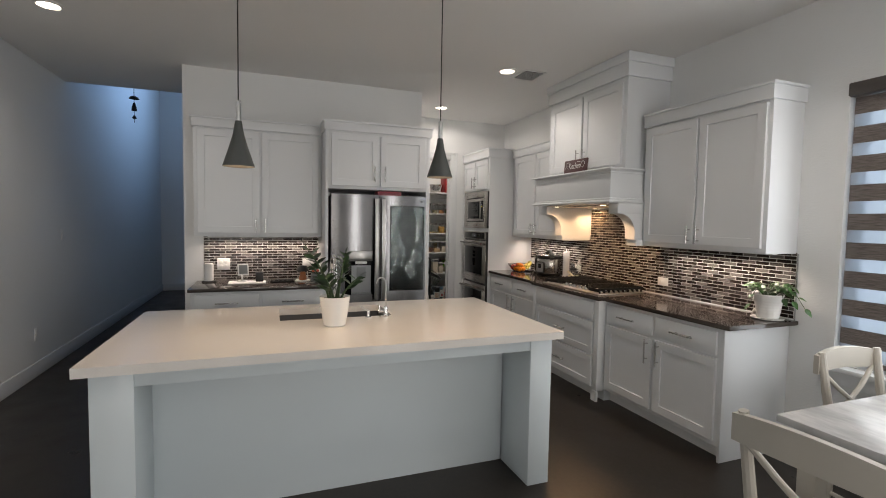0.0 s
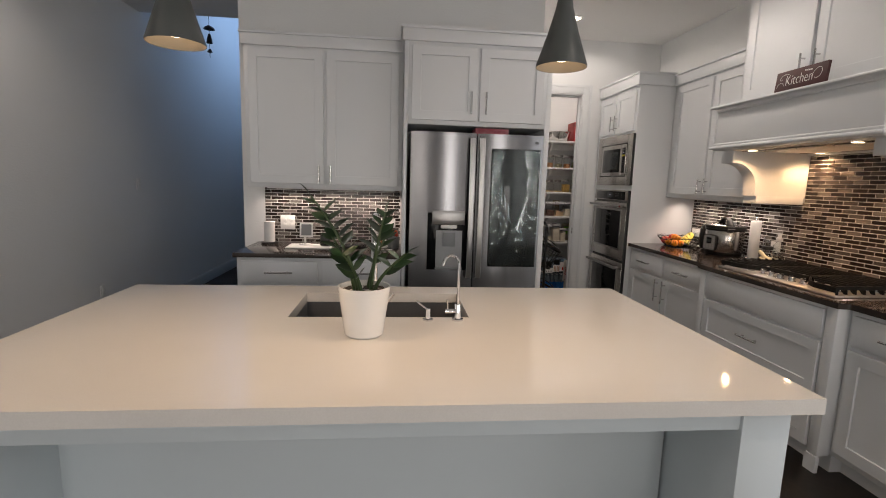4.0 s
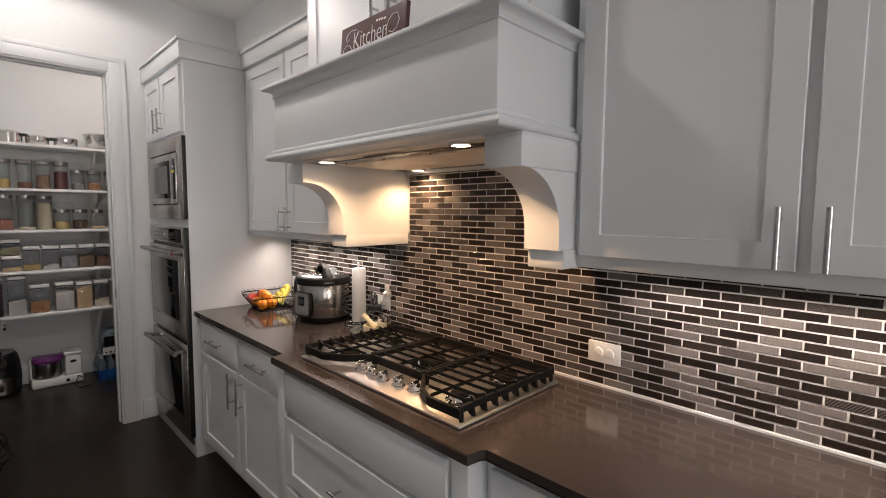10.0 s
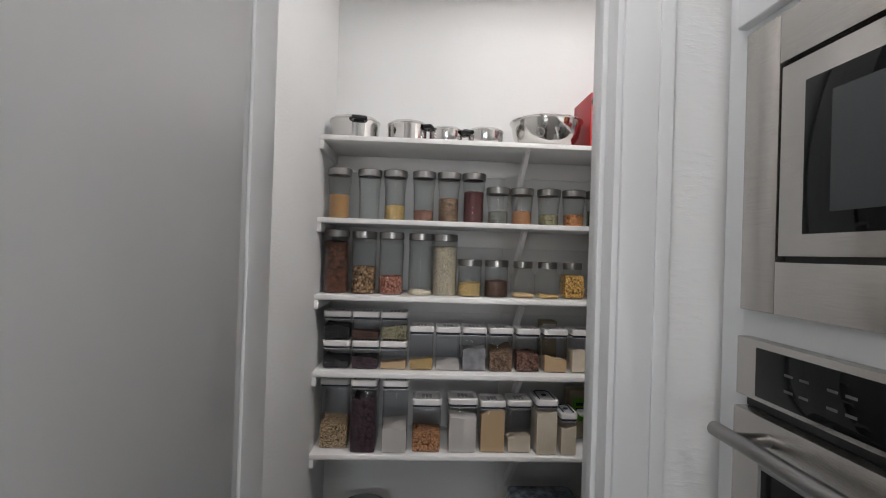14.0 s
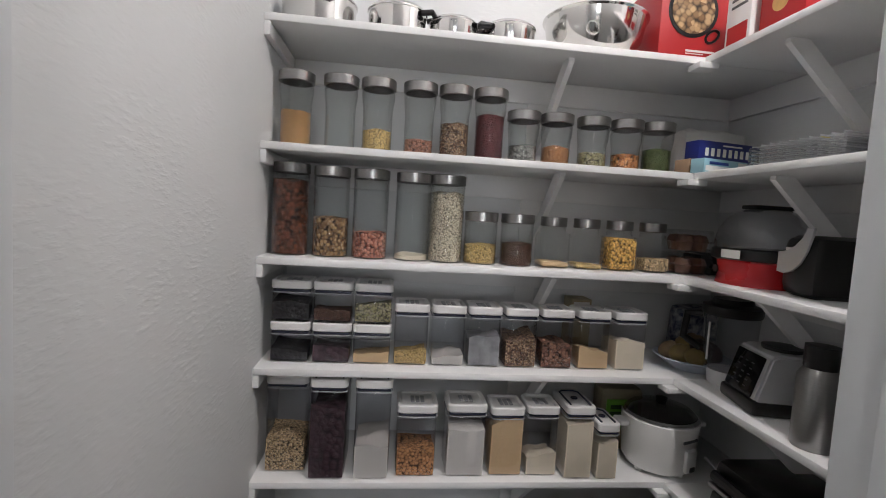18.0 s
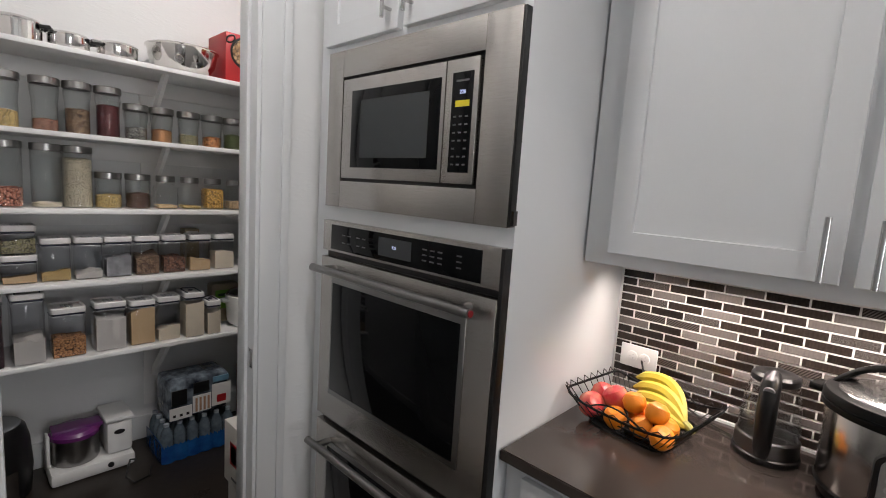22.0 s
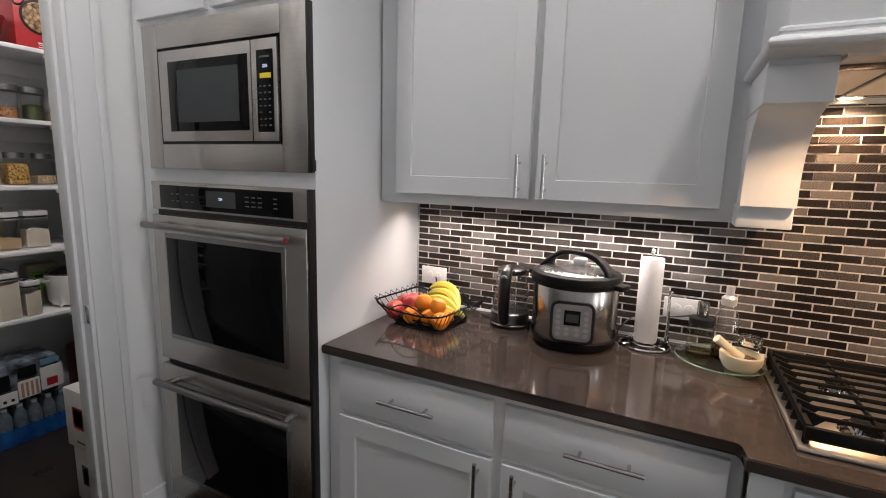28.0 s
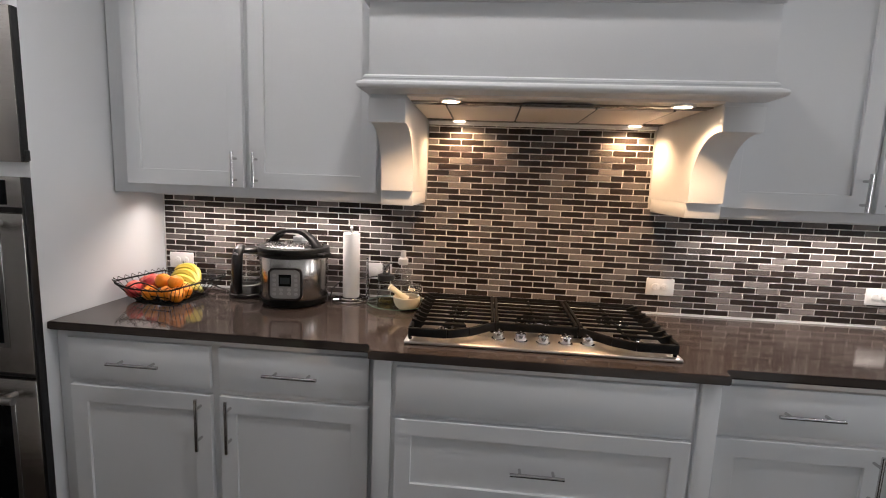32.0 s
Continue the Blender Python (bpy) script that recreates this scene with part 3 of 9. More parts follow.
# corbels: a hollow-curved bracket at each side
for y0, y1 in ((4.296, 4.412), (3.215, 3.331)):
    prof = [(0.0, 1.72), (0.57, 1.72), (0.57, 1.64)]
    for k in range(13):
        a = math.pi / 2 * k / 12
        prof.append((0.562 - 0.172 * math.sin(a), 1.633 - 0.165 * (1 - math.cos(a))))
    prof += [(0.39, 1.412), (0.0, 1.412)]
    bm = B()
    mm = Matrix(((-1, 0, 0, XR), (0, 0, -1, y1), (0, 1, 0, 0), (0, 0, 0, 1)))
    prism(bm, prof, y1 - y0, mm)
    c = part("corbel", bm, PAINT, hood)
    part("corbel_foot", boxes((XR - 0.372, y0 - (0.004 if y0 < 4 else -0.0005), 1.358, XR - 0.012, y1 + (0.004 if y0 > 4 else -0.0005), 1.4135), bev=0.003), PAINT, c)
    part("corbel_head", boxes((XR - 0.578, y0 - (0.004 if y0 < 4 else -0.0005), 1.632, XR - 0.012, y1 + (0.004 if y0 > 4 else -0.0005), 1.7075), bev=0.003), PAINT, c)
# steel liner with lamps and filters
LINER = material("hood_liner_steel", (0.82, 0.75, 0.68), 0.45, 0.3, grain=0.2, grain_size=30, bump=0.1, bump_size=60, stretch=(22, 1, 22), second=(0.70, 0.63, 0.57))
part("liner", boxes((2.745, 3.336, 1.712, XR - 0.012, 4.29, 1.7195)), LINER, hood, "brushed steel liner", smooth=0)
# dark reflections in the liner, put in as two strips of darker colour
DARKREFL = material("steel_dark_reflection", (0.20, 0.17, 0.15), 0.2, 1.0, grain=0.2, grain_size=30, stretch=(22, 1, 22))
part("front_strip", boxes((2.812, 3.338, 1.7085, 2.872, 4.288, 1.7117), bev=0.001), DARKREFL, hood, "steel front strip coloured dark as a reflection")
for y in (3.4265, 3.6765, 3.9265, 4.178):
    part("filter_gap", boxes((2.885, y - 0.0025, 1.7075, 3.225, y + 0.0025, 1.7117)), BLACK, hood, "dark joint between the filters", smooth=0)
part("liner_lip", boxes((XR - 0.034, 3.336, 1.696, XR - 0.012, 4.292, 1.7115), bev=0.002), PAINT, hood, "white strip above the tiles")
part("rear_strip", boxes((3.236, 3.338, 1.7085, 3.296, 4.288, 1.7117), bev=0.001), DARKREFL, hood, "steel rear strip coloured dark as a reflection")
for k in range(3):
    y = 3.43 + k * 0.25
    part("filter", boxes((2.888, y, 1.7055, 3.222, y + 0.243, 1.7115), bev=0.0015), LINER, hood, "brushed steel filter panel")
bm = B()
prism(bm, [(2.80 + 0.019 * math.cos(a) * 1.0, 3.815 + (0.085 if math.sin(a) > 0 else -0.085) + 0.028 * math.sin(a)) for a in [math.pi * (k + 0.5) / 8 for k in range(16)]], 0.003, Matrix.Translation((0, 0, 1.7052)))
slot = part("control_slot", bm, BLACK, hood, "black rounded control strip", smooth=0)
for k in range(4):
    part("button", boxes((2.794, 3.745 + k * 0.042, 1.7038, 2.806, 3.769 + k * 0.042, 1.7051), bev=0.0006), GREYPL, slot, "small grey button")
for y in (3.44, 4.155):
    for x in (2.785, 3.265):
        bm = B()
        lathe(bm, [(0.0, 0.0), (0.028, 0.0), (0.028, 0.004)], 20, (x, y, 1.7075))
        part("hood_lamp", bm, GLOWWARM, hood, "lit halogen lens")
        bm = B()
        lathe(bm, [(0.028, 0.0), (0.037, 0.0), (0.037, 0.007), (0.028, 0.007)], 20, (x, y, 1.7045))
        part("lamp_ring", bm, CHROME, hood)
        lamp("hood_light", "SPOT", 17.5 if x < 3 else 12.5, HALOGEN, (x, y, 1.70), (x, y + (0.03 if y < 3.8 else -0.03), 0.9), soft=0.016, cone=150)

# ---- island ----
# the blue in this paint stands in for some of the cool daylight
ISLANDCOOL = material("island_paint_daylit", (0.62, 0.68, 0.705), 0.33, patch=0.04, patch_size=2.0, bump=0.06, bump_size=160, second=(0.52, 0.57, 0.59), rough_var=0.05)
isl = thing("kitchen_island", "kitchen island with daylight blue put into its paint and a white stone top", "island", (0.43, 2.9, 0))
IX0, IX1, IY0, IY1 = -0.755, 1.60, 2.275, 3.545
SK = (0.065, 3.01, 0.765, 3.405)   # sink opening
zt, zb = 0.915, 0.872
bm = B()
xs, ys = [IX0, SK[0], SK[2], IX1], [IY0, SK[1], SK[3], IY1]
for i in range(3):
    for j in range(3):
        if (i, j) == (1, 1):
            continue
        box(bm, xs[i], ys[j], zb, xs[i + 1], ys[j + 1], zt)
bmesh.ops.remove_doubles(bm, verts=bm.verts, dist=1e-5)
seen = {}
for f in bm.faces:
    seen.setdefault(tuple(round(c, 4) for c in f.calc_center_median()), []).append(f)
bmesh.ops.delete(bm, geom=[f for fs2 in seen.values() if len(fs2) > 1 for f in fs2], context="FACES")
part("countertop", bm, WHITETOP, isl, "white stone top with faint grey speckle", smooth=0)
part("back_panel", boxes((IX0 + 0.18, 2.66, 0, IX1 - 0.19, 2.68, zb), bev=0.002), ISLANDCOOL, isl)
part("cabinet_body", boxes((IX0 + 0.045, 2.682, 0.1, SK[0] - 0.03, 3.50, zb - 0.002), (SK[2] + 0.03, 2.682, 0.1, IX1 - 0.045, 3.50, zb - 0.002), (SK[0] - 0.03, 2.682, 0.1, SK[2] + 0.03, 3.50, 0.62),
                           (IX0 + 0.06, 2.70, 0.0, IX1 - 0.06, 3.43, 0.1)), ISLANDCOOL, isl, smooth=0)
part("apron", boxes((IX0 + 0.21, 2.335, 0.80, IX1 - 0.185, 2.355, zb), bev=0.002), ISLANDCOOL, isl)
for x0, x1 in ((IX0 + 0.045, IX0 + 0.21), (IX1 - 0.185, IX1 - 0.045)):
    part("end_leg", boxes((x0, 2.325, 0, x1, 2.68, zb), bev=0.002), ISLANDCOOL, isl)
m = face_y(IX1 - 0.045, 3.50, 0)
mi = Matrix(((-1, 0, 0, IX1 - 0.06), (0, 0, 1, 3.50), (0, 1, 0, 0), (0, 0, 0, 1)))
for k in range(4):
    u0 = 0.03 + k * 0.555
    d = part("door", shaker(mi, u0, 0.13, u0 + 0.53, 0.84), ISLANDCOOL, isl)
    part("handle", pull(mi, u0 + (0.47 if k % 2 == 0 else 0.06), 0.70, 0.17, True), NICKEL, d, "brushed metal bar handle")
sink = thing("sink", "dark grey composite undermount sink in the island", "sink", (SK[0], SK[1], 0.66))
DARKSINK = material("dark_composite", (0.085, 0.089, 0.095), 0.35, grain=0.4, grain_size=180, second=(0.13, 0.13, 0.138))
e = 0.008
bm = B()
rings = []
for a, z in ((e, 0.871), (e, 0.657), (e - 0.02, 0.655), (-0.03, 0.665), (-0.012, 0.672), (0.0, 0.69), (0.0, 0.871)):
    rings.append([bm.verts.new(c) for c in ((SK[0] - a, SK[1] - a, z), (SK[2] + a, SK[1] - a, z), (SK[2] + a, SK[3] + a, z), (SK[0] - a, SK[3] + a, z))])
for p, q in zip(rings[:3] + rings[3:], rings[1:] + rings[:1]):
    if p is not rings[2]:
        for k in range(4):
            bm.faces.new((p[k], p[(k + 1) % 4], q[(k + 1) % 4], q[k]))
bm.faces.new(rings[2])
bm.faces.new(rings[3])
part("basin", bm, DARKSINK, sink)
bm = B()
lathe(bm, [(0.0, 0.003), (0.03, 0.004), (0.043, 0.006), (0.045, 0.0)], 20, (0.42, 3.2, 0.665))
part("drain", bm, CHROME, sink)

# ---- lights on the ceiling and over the island ----
def text(name, body, size, mat, m, parent, extrude=0.0006, thin=0.0):
    cu = bpy.data.curves.new(name, "FONT")
    cu.body, cu.size, cu.extrude, cu.align_x, cu.align_y = body, size, extrude, "CENTER", "CENTER"
    cu.offset = -thin
    tmp = bpy.data.objects.new(name, cu)
    me = bpy.data.meshes.new_from_object(tmp)
    bpy.data.objects.remove(tmp)
    me.transform(PLACES[parent].inverted() @ m)
    me.materials.append(mat)
    ob = new(name, me)
    ob.parent = parent
    PLACES[ob] = PLACES[parent].copy()
    return ob


def can_light(x, y, watts=16, cone=150):
    t = thing("recessed_light", "lit white recessed ceiling light", "ceiling light", (x, y, ZC), group="recessed ceiling lights")
    bm = B()
    lathe(bm, [(0.066, -0.002), (0.070, -0.010), (0.088, -0.006), (0.092, 0.0)], 32, (x, y, ZC))
    part("trim_ring", bm, WHITEPL, t)
    bm = B()
    lathe(bm, [(0.0, -0.006), (0.05, -0.006), (0.067, -0.0035)], 32, (x, y, ZC))
    part("lens", bm, GLOWSPOT, t, "lit lens")
    lamp("recessed_lamp", "SPOT", watts, WHITE, (x, y, ZC - 0.02), (x, y, 0), soft=0.042, cone=cone)


# the lamp at (2.17, 1.2) is unseen, added to fill the near end
for x, y, wt_ in ((2.17, 4.14, 44), (2.09, 5.77, 35), (-1.43, 4.13, 25), (-1.43, 1.2, 26), (2.17, 1.2, 55)):
    can_light(x, y, wt_, 172 if y > 5 else 150)
can_light(2.74, 6.58, 54, 176)

vent = thing("ceiling_vent", "white metal ceiling air vent", "vent", (2.42, 4.17, ZC))
part("frame", boxes((2.30, 4.03, ZC - 0.008, 2.54, 4.05, ZC - 0.0005), (2.30, 4.29, ZC - 0.008, 2.54, 4.31, ZC - 0.0005), (2.30, 4.05, ZC - 0.008, 2.32, 4.29, ZC - 0.0005), (2.52, 4.05, ZC - 0.008, 2.54, 4.29, ZC - 0.0005), bev=0.002), WHITEPL, vent)
part("backing", boxes((2.32, 4.05, ZC - 0.002, 2.52, 4.29, ZC - 0.0005)), BLACK, vent, "dark duct behind")
for k in range(8):
    bm = B()
    box(bm, -0.1, -0.011, -0.0007, 0.1, 0.011, 0.0007, m=pose(2.42, 4.07 + k * 0.0285, ZC - 0.009, 40))
    part("slat", bm, WHITEPL, vent)

PEND = material("grey_pendant", (0.072, 0.079, 0.077), 0.42, patch=0.15, patch_size=14, rough_var=0.06)
PENDIN = material("pendant_inside", (0.30, 0.26, 0.21), 0.6, patch=0.1, patch_size=10)


def pendant(x, y):
    zb = 1.80
    t = thing("pendant_lamp", "grey cone pendant lamp with chrome stem over the island", "pendant lamp", (x, y, ZC), group="pendant lamps over the island")
    bm = B()
    lathe(bm, [(0.076, zb), (0.0765, zb + 0.00528), (0.045, zb + 0.1012), (0.0265, zb + 0.1672), (0.0185, zb + 0.2156), (0.016, zb + 0.2306), (0.0, zb + 0.2323)], 40, (x, y, 0))
    part("shade", bm, PEND, t)
    bm = B()
    lathe(bm, [(0.0755, zb + 0.00088), (0.044, zb + 0.09944), (0.0255, zb + 0.1654), (0.012, zb + 0.2112), (0.0, zb + 0.2112)], 40, (x, y, 0))
    part("inner_liner", bm, PENDIN, t, "pale warm inside of the shade")
    bm = B()
    rod(bm, (x, y, zb + 0.2306), (x, y, zb + 0.33), 0.0135, seg=20)
    rod(bm, (x, y, zb + 0.33), (x, y, zb + 0.3362), 0.0135, 0.006, seg=20)
    part("stem", bm, CHROME, t, "polished chrome stem")
    bm = B()
    rod(bm, (x, y, zb + 0.3344), (x, y, ZC - 0.02), 0.0032, seg=8)
    part("cord", bm, BLACK, t)
    bm = B()
    lathe(bm, [(0.0, -0.03), (0.05, -0.028), (0.058, -0.02), (0.06, -0.001)], 28, (x, y, ZC))
    part("canopy", bm, CHROME, t)
    bm = B()
    lathe(bm, [(0.0, zb + 0.01936), (0.018, zb + 0.02112), (0.025, zb + 0.02816), (0.024, zb + 0.04576), (0.015, zb + 0.088), (0.0, zb + 0.09856)], 20, (x, y, 0))
    part("bulb", bm, GLOWBULB, t, "lit warm bulb")
    lamp("pendant_light", "SPOT", 21, (1.0, 0.74, 0.50), (x, y, zb + 0.01056), (x, y, 0), soft=0.018, cone=114)


pendant(-0.14, 2.65)
pendant(0.965, 2.675)

# under-cabinet strips, hidden behind the cabinet frames
for nm, x, y, wd, ln in (("under_cabinet_strip", 3.195, 4.97, 0.04, 1.0), ("under_cabinet_strip", 3.195, 2.66, 0.04, 0.95)):
    single(nm, boxes((x - wd / 2, y - ln / 2, UZ - 0.012, x + wd / 2, y + ln / 2, UZ - 0.001)), WHITEPL, "slim white light strip below the wall cabinet", "light strip")
    lamp("strip_light", "AREA", 6.6, (1.0, 0.88, 0.80), (x, y, UZ - 0.014), (x, y, 0), size=wd, size_y=ln * 0.98, spread=142)
single("under_cabinet_strip", boxes((-0.55, 5.08, UZ - 0.012, 0.45, 5.12, UZ - 0.001)), WHITEPL, "slim white light strip below the wall cabinet", "light strip")
lamp("strip_light", "AREA", 6.0, (1.0, 0.86, 0.78), (-0.05, 5.10, UZ - 0.014), (-0.05, 5.10, 0), size=0.98, size_y=0.04, spread=136)

# ---- microwave and double oven ----
DISPLAY = glow("clock_digits", (0.40, 0.52, 1.0), 0.6)
YELLOW = material("yellow_sticker", (0.75, 0.62, 0.02), 0.5, grain=0.1, grain_size=200)
GREYINK = material("grey_print", (0.10, 0.10, 0.105), 0.5, patch=0.05)
MESH = material("microwave_screen", (0.030, 0.036, 0.04), 0.12, grain=0.3, grain_size=900)
ox = 2.690


def yo(y):
    return 5.546 + (y - 5.553) * 0.962


def fx(u0, z0, u1, z1, w0, w1, bev=0.0):
    """A box on the oven front: u is world y, w is how far it stands out from the front."""
    bm = B()
    box(bm, ox - w1, yo(u0), z0, ox - w0, yo(u1), z1, bev)
    return bm


mwv = thing("microwave", "built-in stainless steel microwave with black glass door", "microwave", (ox, 5.95, 1.458))
frame_bm = B()
for s in ((5.561, 1.46, 5.665, 1.95), (6.262, 1.46, 6.345, 1.95), (5.665, 1.46, 6.262, 1.545), (5.665, 1.868, 6.262, 1.95)):
    box(frame_bm, ox - 0.022, yo(s[0]), s[1], ox + 0.003, yo(s[2]), s[3], 0.0012)
part("trim_frame", frame_bm, STEELH, mwv, "brushed stainless trim")
part("gap_surround", fx(5.665, 1.545, 6.262, 1.868, -0.002, 0.004), BLACK, mwv)
part("side_bracket", boxes((ox - 0.016, 5.5405, 1.466, ox + 0.0, 5.5455, 1.50), bev=0.001), BLACK, mwv, "black edge bracket")
part("side_gap", boxes((ox - 0.0205, 5.5462, 1.462, ox + 0.003, 5.5532, 1.948), bev=0.001), BLACK, mwv, "black side gap")
part("door", fx(5.79, 1.554, 6.252, 1.858, 0.004, 0.026, 0.003), STEELH, mwv, "brushed stainless door")
part("control_column", fx(5.676, 1.554, 5.787, 1.858, 0.004, 0.026, 0.003), STEELH, mwv)
part("window", fx(5.803, 1.588, 6.20, 1.82, 0.026, 0.028, 0.001), BLACKGLASS, mwv, "black glass window")
part("window_screen", fx(5.845, 1.618, 6.15, 1.79, 0.028, 0.0285), MESH, mwv, "dark perforated screen")
cp = part("control_panel", fx(5.692, 1.582, 5.762, 1.825, 0.026, 0.028, 0.001), BLACKGLASS, mwv, "black key panel")
part("sticker", fx(5.70, 1.742, 5.747, 1.757, 0.028, 0.0288), YELLOW, cp, "yellow sticker")
part("brand_mark", fx(5.705, 1.802, 5.748, 1.807, 0.028, 0.0285), GREYINK, cp)
text("clock", "226", 0.0135, DISPLAY, face_x(ox - 0.0285, yo(5.724), 1.777), cp)
for i in range(7):
    for j in range(3):
        if i in (2,) and j == 1:
            continue
        part("key_mark", fx(5.702 + j * 0.02, 1.60 + i * 0.0195, 5.712 + j * 0.02, 1.604 + i * 0.0195, 0.028, 0.0284), GREYINK, cp)

oven = thing("double_oven", "built-in stainless steel double wall oven with black glass doors", "oven", (ox, 5.95, 0.12))
part("side_trim", boxes((ox - 0.027, 5.5465, 0.13, ox + 0.003, 5.5578, 1.411), bev=0.001), BLACK, oven, "black side gap")
part("fascia", fx(5.566, 1.31, 6.347, 1.412, -0.002, 0.024, 0.002), STEELH, oven, "stainless fascia")
panel_ob = part("control_panel", fx(5.625, 1.318, 6.295, 1.40, 0.024, 0.026, 0.001), BLACKGLASS, oven, "black glass control panel")
part("display", fx(5.885, 1.333, 6.035, 1.388, 0.026, 0.0265), material("display_glass", (0.05, 0.055, 0.06), 0.15), panel_ob, "grey lit display")
text("clock", "226", 0.0125, DISPLAY, face_x(ox - 0.027, yo(5.96), 1.362), panel_ob)
for k, (yy, zz) in enumerate(((6.22, 1.37), (6.19, 1.37), (6.14, 1.37), (6.11, 1.37), (6.22, 1.345), (6.19, 1.345), (6.14, 1.345), (6.11, 1.345), (5.83, 1.375), (5.80, 1.375), (5.77, 1.375), (5.83, 1.36), (5.80, 1.36),
                              (5.77, 1.36), (5.83, 1.345), (5.80, 1.345), (5.77, 1.345), (5.70, 1.375), (5.70, 1.36), (5.70, 1.345))):
    part("key_mark", fx(yy - 0.009, zz - 0.002, yy + 0.009, zz + 0.002, 0.026, 0.0264), GREYINK, panel_ob)
for z0, z1, gz0, gz1, hz in ((0.728, 1.290, 0.838, 1.208, 1.258), (0.135, 0.705, 0.246, 0.632, 0.652)):
    door = part("oven_door", fx(5.566, z0, 6.345, z1, -0.002, 0.030, 0.004), STEELH, oven, "brushed stainless door")
    part("glass_bezel", fx(5.655, gz0 - 0.018, 6.272, gz1 + 0.018, 0.030, 0.034, 0.002), STEEL, door)
    part("window", fx(5.672, gz0, 6.262, gz1, 0.034, 0.0355, 0.001), BLACKGLASS, door, "black glass window")
    hb = B()
    rod(hb, (ox - 0.085, yo(5.60), hz), (ox - 0.085, yo(6.31), hz), 0.0125, seg=20)
    for yy in (yo(5.65), yo(6.255)):
        rod(hb, (ox - 0.03, yy, hz), (ox - 0.085, yy, hz), 0.011, 0.0125, seg=14)
    h = part("handle", hb, STEEL, door, "round stainless towel-bar handle")
    if hz > 1:
        bm = B()
        rod(bm, (ox - 0.085, yo(5.5995), hz), (ox - 0.085, yo(5.5965), hz), 0.0085, seg=16)
        part("badge", bm, material("red_badge", (0.22, 0.012, 0.016), 0.35), h, "small red round badge")
part("lower_vent", boxes((ox - 0.010, 5.562, 0.075, ox + 0.003, 6.308, 0.128), bev=0.003), STEELH, oven, "stainless vent strip")
part("gap_strip", boxes((ox - 0.004, 5.562, 0.706, ox + 0.003, 6.308, 0.7275)), BLACK, oven)
part("gap_strip", boxes((ox - 0.004, 5.562, 1.2905, ox + 0.003, 6.308, 1.3095)), BLACK, oven)

# ---- refrigerator ----
FRIDGE = material("refrigerator_steel", (0.22, 0.22, 0.228), 0.27, 1.0, grain=0.2, grain_size=30, stretch=(1, 1, 22), second=(0.19, 0.19, 0.197))
nt = FRIDGE.node_tree
tg = nt.nodes.new("ShaderNodeTangent")
tg.direction_type, tg.axis = "RADIAL", "Z"
nt.links.new(tg.outputs[0], nt.nodes["Principled BSDF"].inputs["Tangent"])
nt.nodes["Principled BSDF"].inputs["Anisotropic"].default_value = 0.85
nt.nodes["Principled BSDF"].inputs["Anisotropic Rotation"].default_value = 0.25
fr_ = thing("refrigerator", "stainless steel french-door refrigerator with water dispenser and dark glass panel", "refrigerator", (0.57, 4.6, 0))
FX0, FX1, FYD, FM = 0.562, 1.502, 4.548, 1.026
part("body", boxes((FX0 + 0.01, FYD + 0.075, 0.02, FX1 - 0.008, YB - 0.03, 1.775)), BLACK, fr_, "dark cabinet body")


def curved_door(x0, x1, z0, z1, bow=0.015):
    """A door panel whose front bows out a little."""
    bm = B()
    n = 10
    rows = []
    for z in (z0, z1):
        front = [bm.verts.new((x0 + (x1 - x0) * k / n, FYD - bow * (1 - (2 * k / n - 1) ** 2) + 0.012, z)) for k in range(n + 1)]
        back = [bm.verts.new((x0, FYD + 0.07, z)), bm.verts.new((x1, FYD + 0.07, z))]
        rows.append((front, back))
    (f0, b0), (f1, b1) = rows
    for k in range(n):
        bm.faces.new((f0[k], f0[k + 1], f1[k + 1], f1[k]))
    bm.faces.new((*f0[::-1], b0[0], b0[1]))
    bm.faces.new((*f1, b1[1], b1[0]))
    bm.faces.new((f0[0], f1[0], b1[0], b0[0]))
    bm.faces.new((f0[-1], b0[1], b1[1], f1[-1]))
    bm.faces.new((b0[0], b1[0], b1[1], b0[1]))
    return bm


ld = part("left_door", curved_door(FX0, FM - 0.004, 0.675, 1.785), FRIDGE, fr_, "brushed stainless door")
rd = part("right_door", curved_door(FM + 0.004, FX1, 0.675, 1.785), FRIDGE, fr_, "brushed stainless door")
for x0, x1, par in ((FM - 0.052, FM - 0.016, ld), (FM + 0.016, FM + 0.052, rd)):
    bm = B()
    pts = [(0, 0.0)] + [(k / 14, 0.03 + 0.018 * math.sin(math.pi * k / 14)) for k in range(15)] + [(1, 0.0)]
    va = []
    for f, w_ in pts:
        z = 0.76 + f * 0.99
        y = FYD - w_
        va.append((bm.verts.new((x0, y, z)), bm.verts.new((x1, y, z)), bm.verts.new((x1, y + 0.022, z)), bm.verts.new((x0, y + 0.022, z))))
    for p, q in zip(va, va[1:]):
        for j in range(4):
            bm.faces.new((p[j], p[(j + 1) % 4], q[(j + 1) % 4], q[j]))
    bm.faces.new(va[0][::-1])
    bm.faces.new(va[-1])
    hd_ = part("handle", bm, STEEL, par, "curved stainless handle")
    for xe in (x0, x1):
        bm = B()
        tube(bm, [(xe, FYD - w_ - 0.001, 0.76 + f * 0.99) for f, w_ in pts[1:-1]], 0.0035, 6)
        part("bright_edge", bm, CHROME, hd_, "polished handle edge")
bm = boxes((0.69, FYD - 0.004, 0.815, 0.985, FYD + 0.02, 1.225), bev=0.003)
part("dispenser_frame", bm, BLACKGLASS, ld, "black dispenser surround")
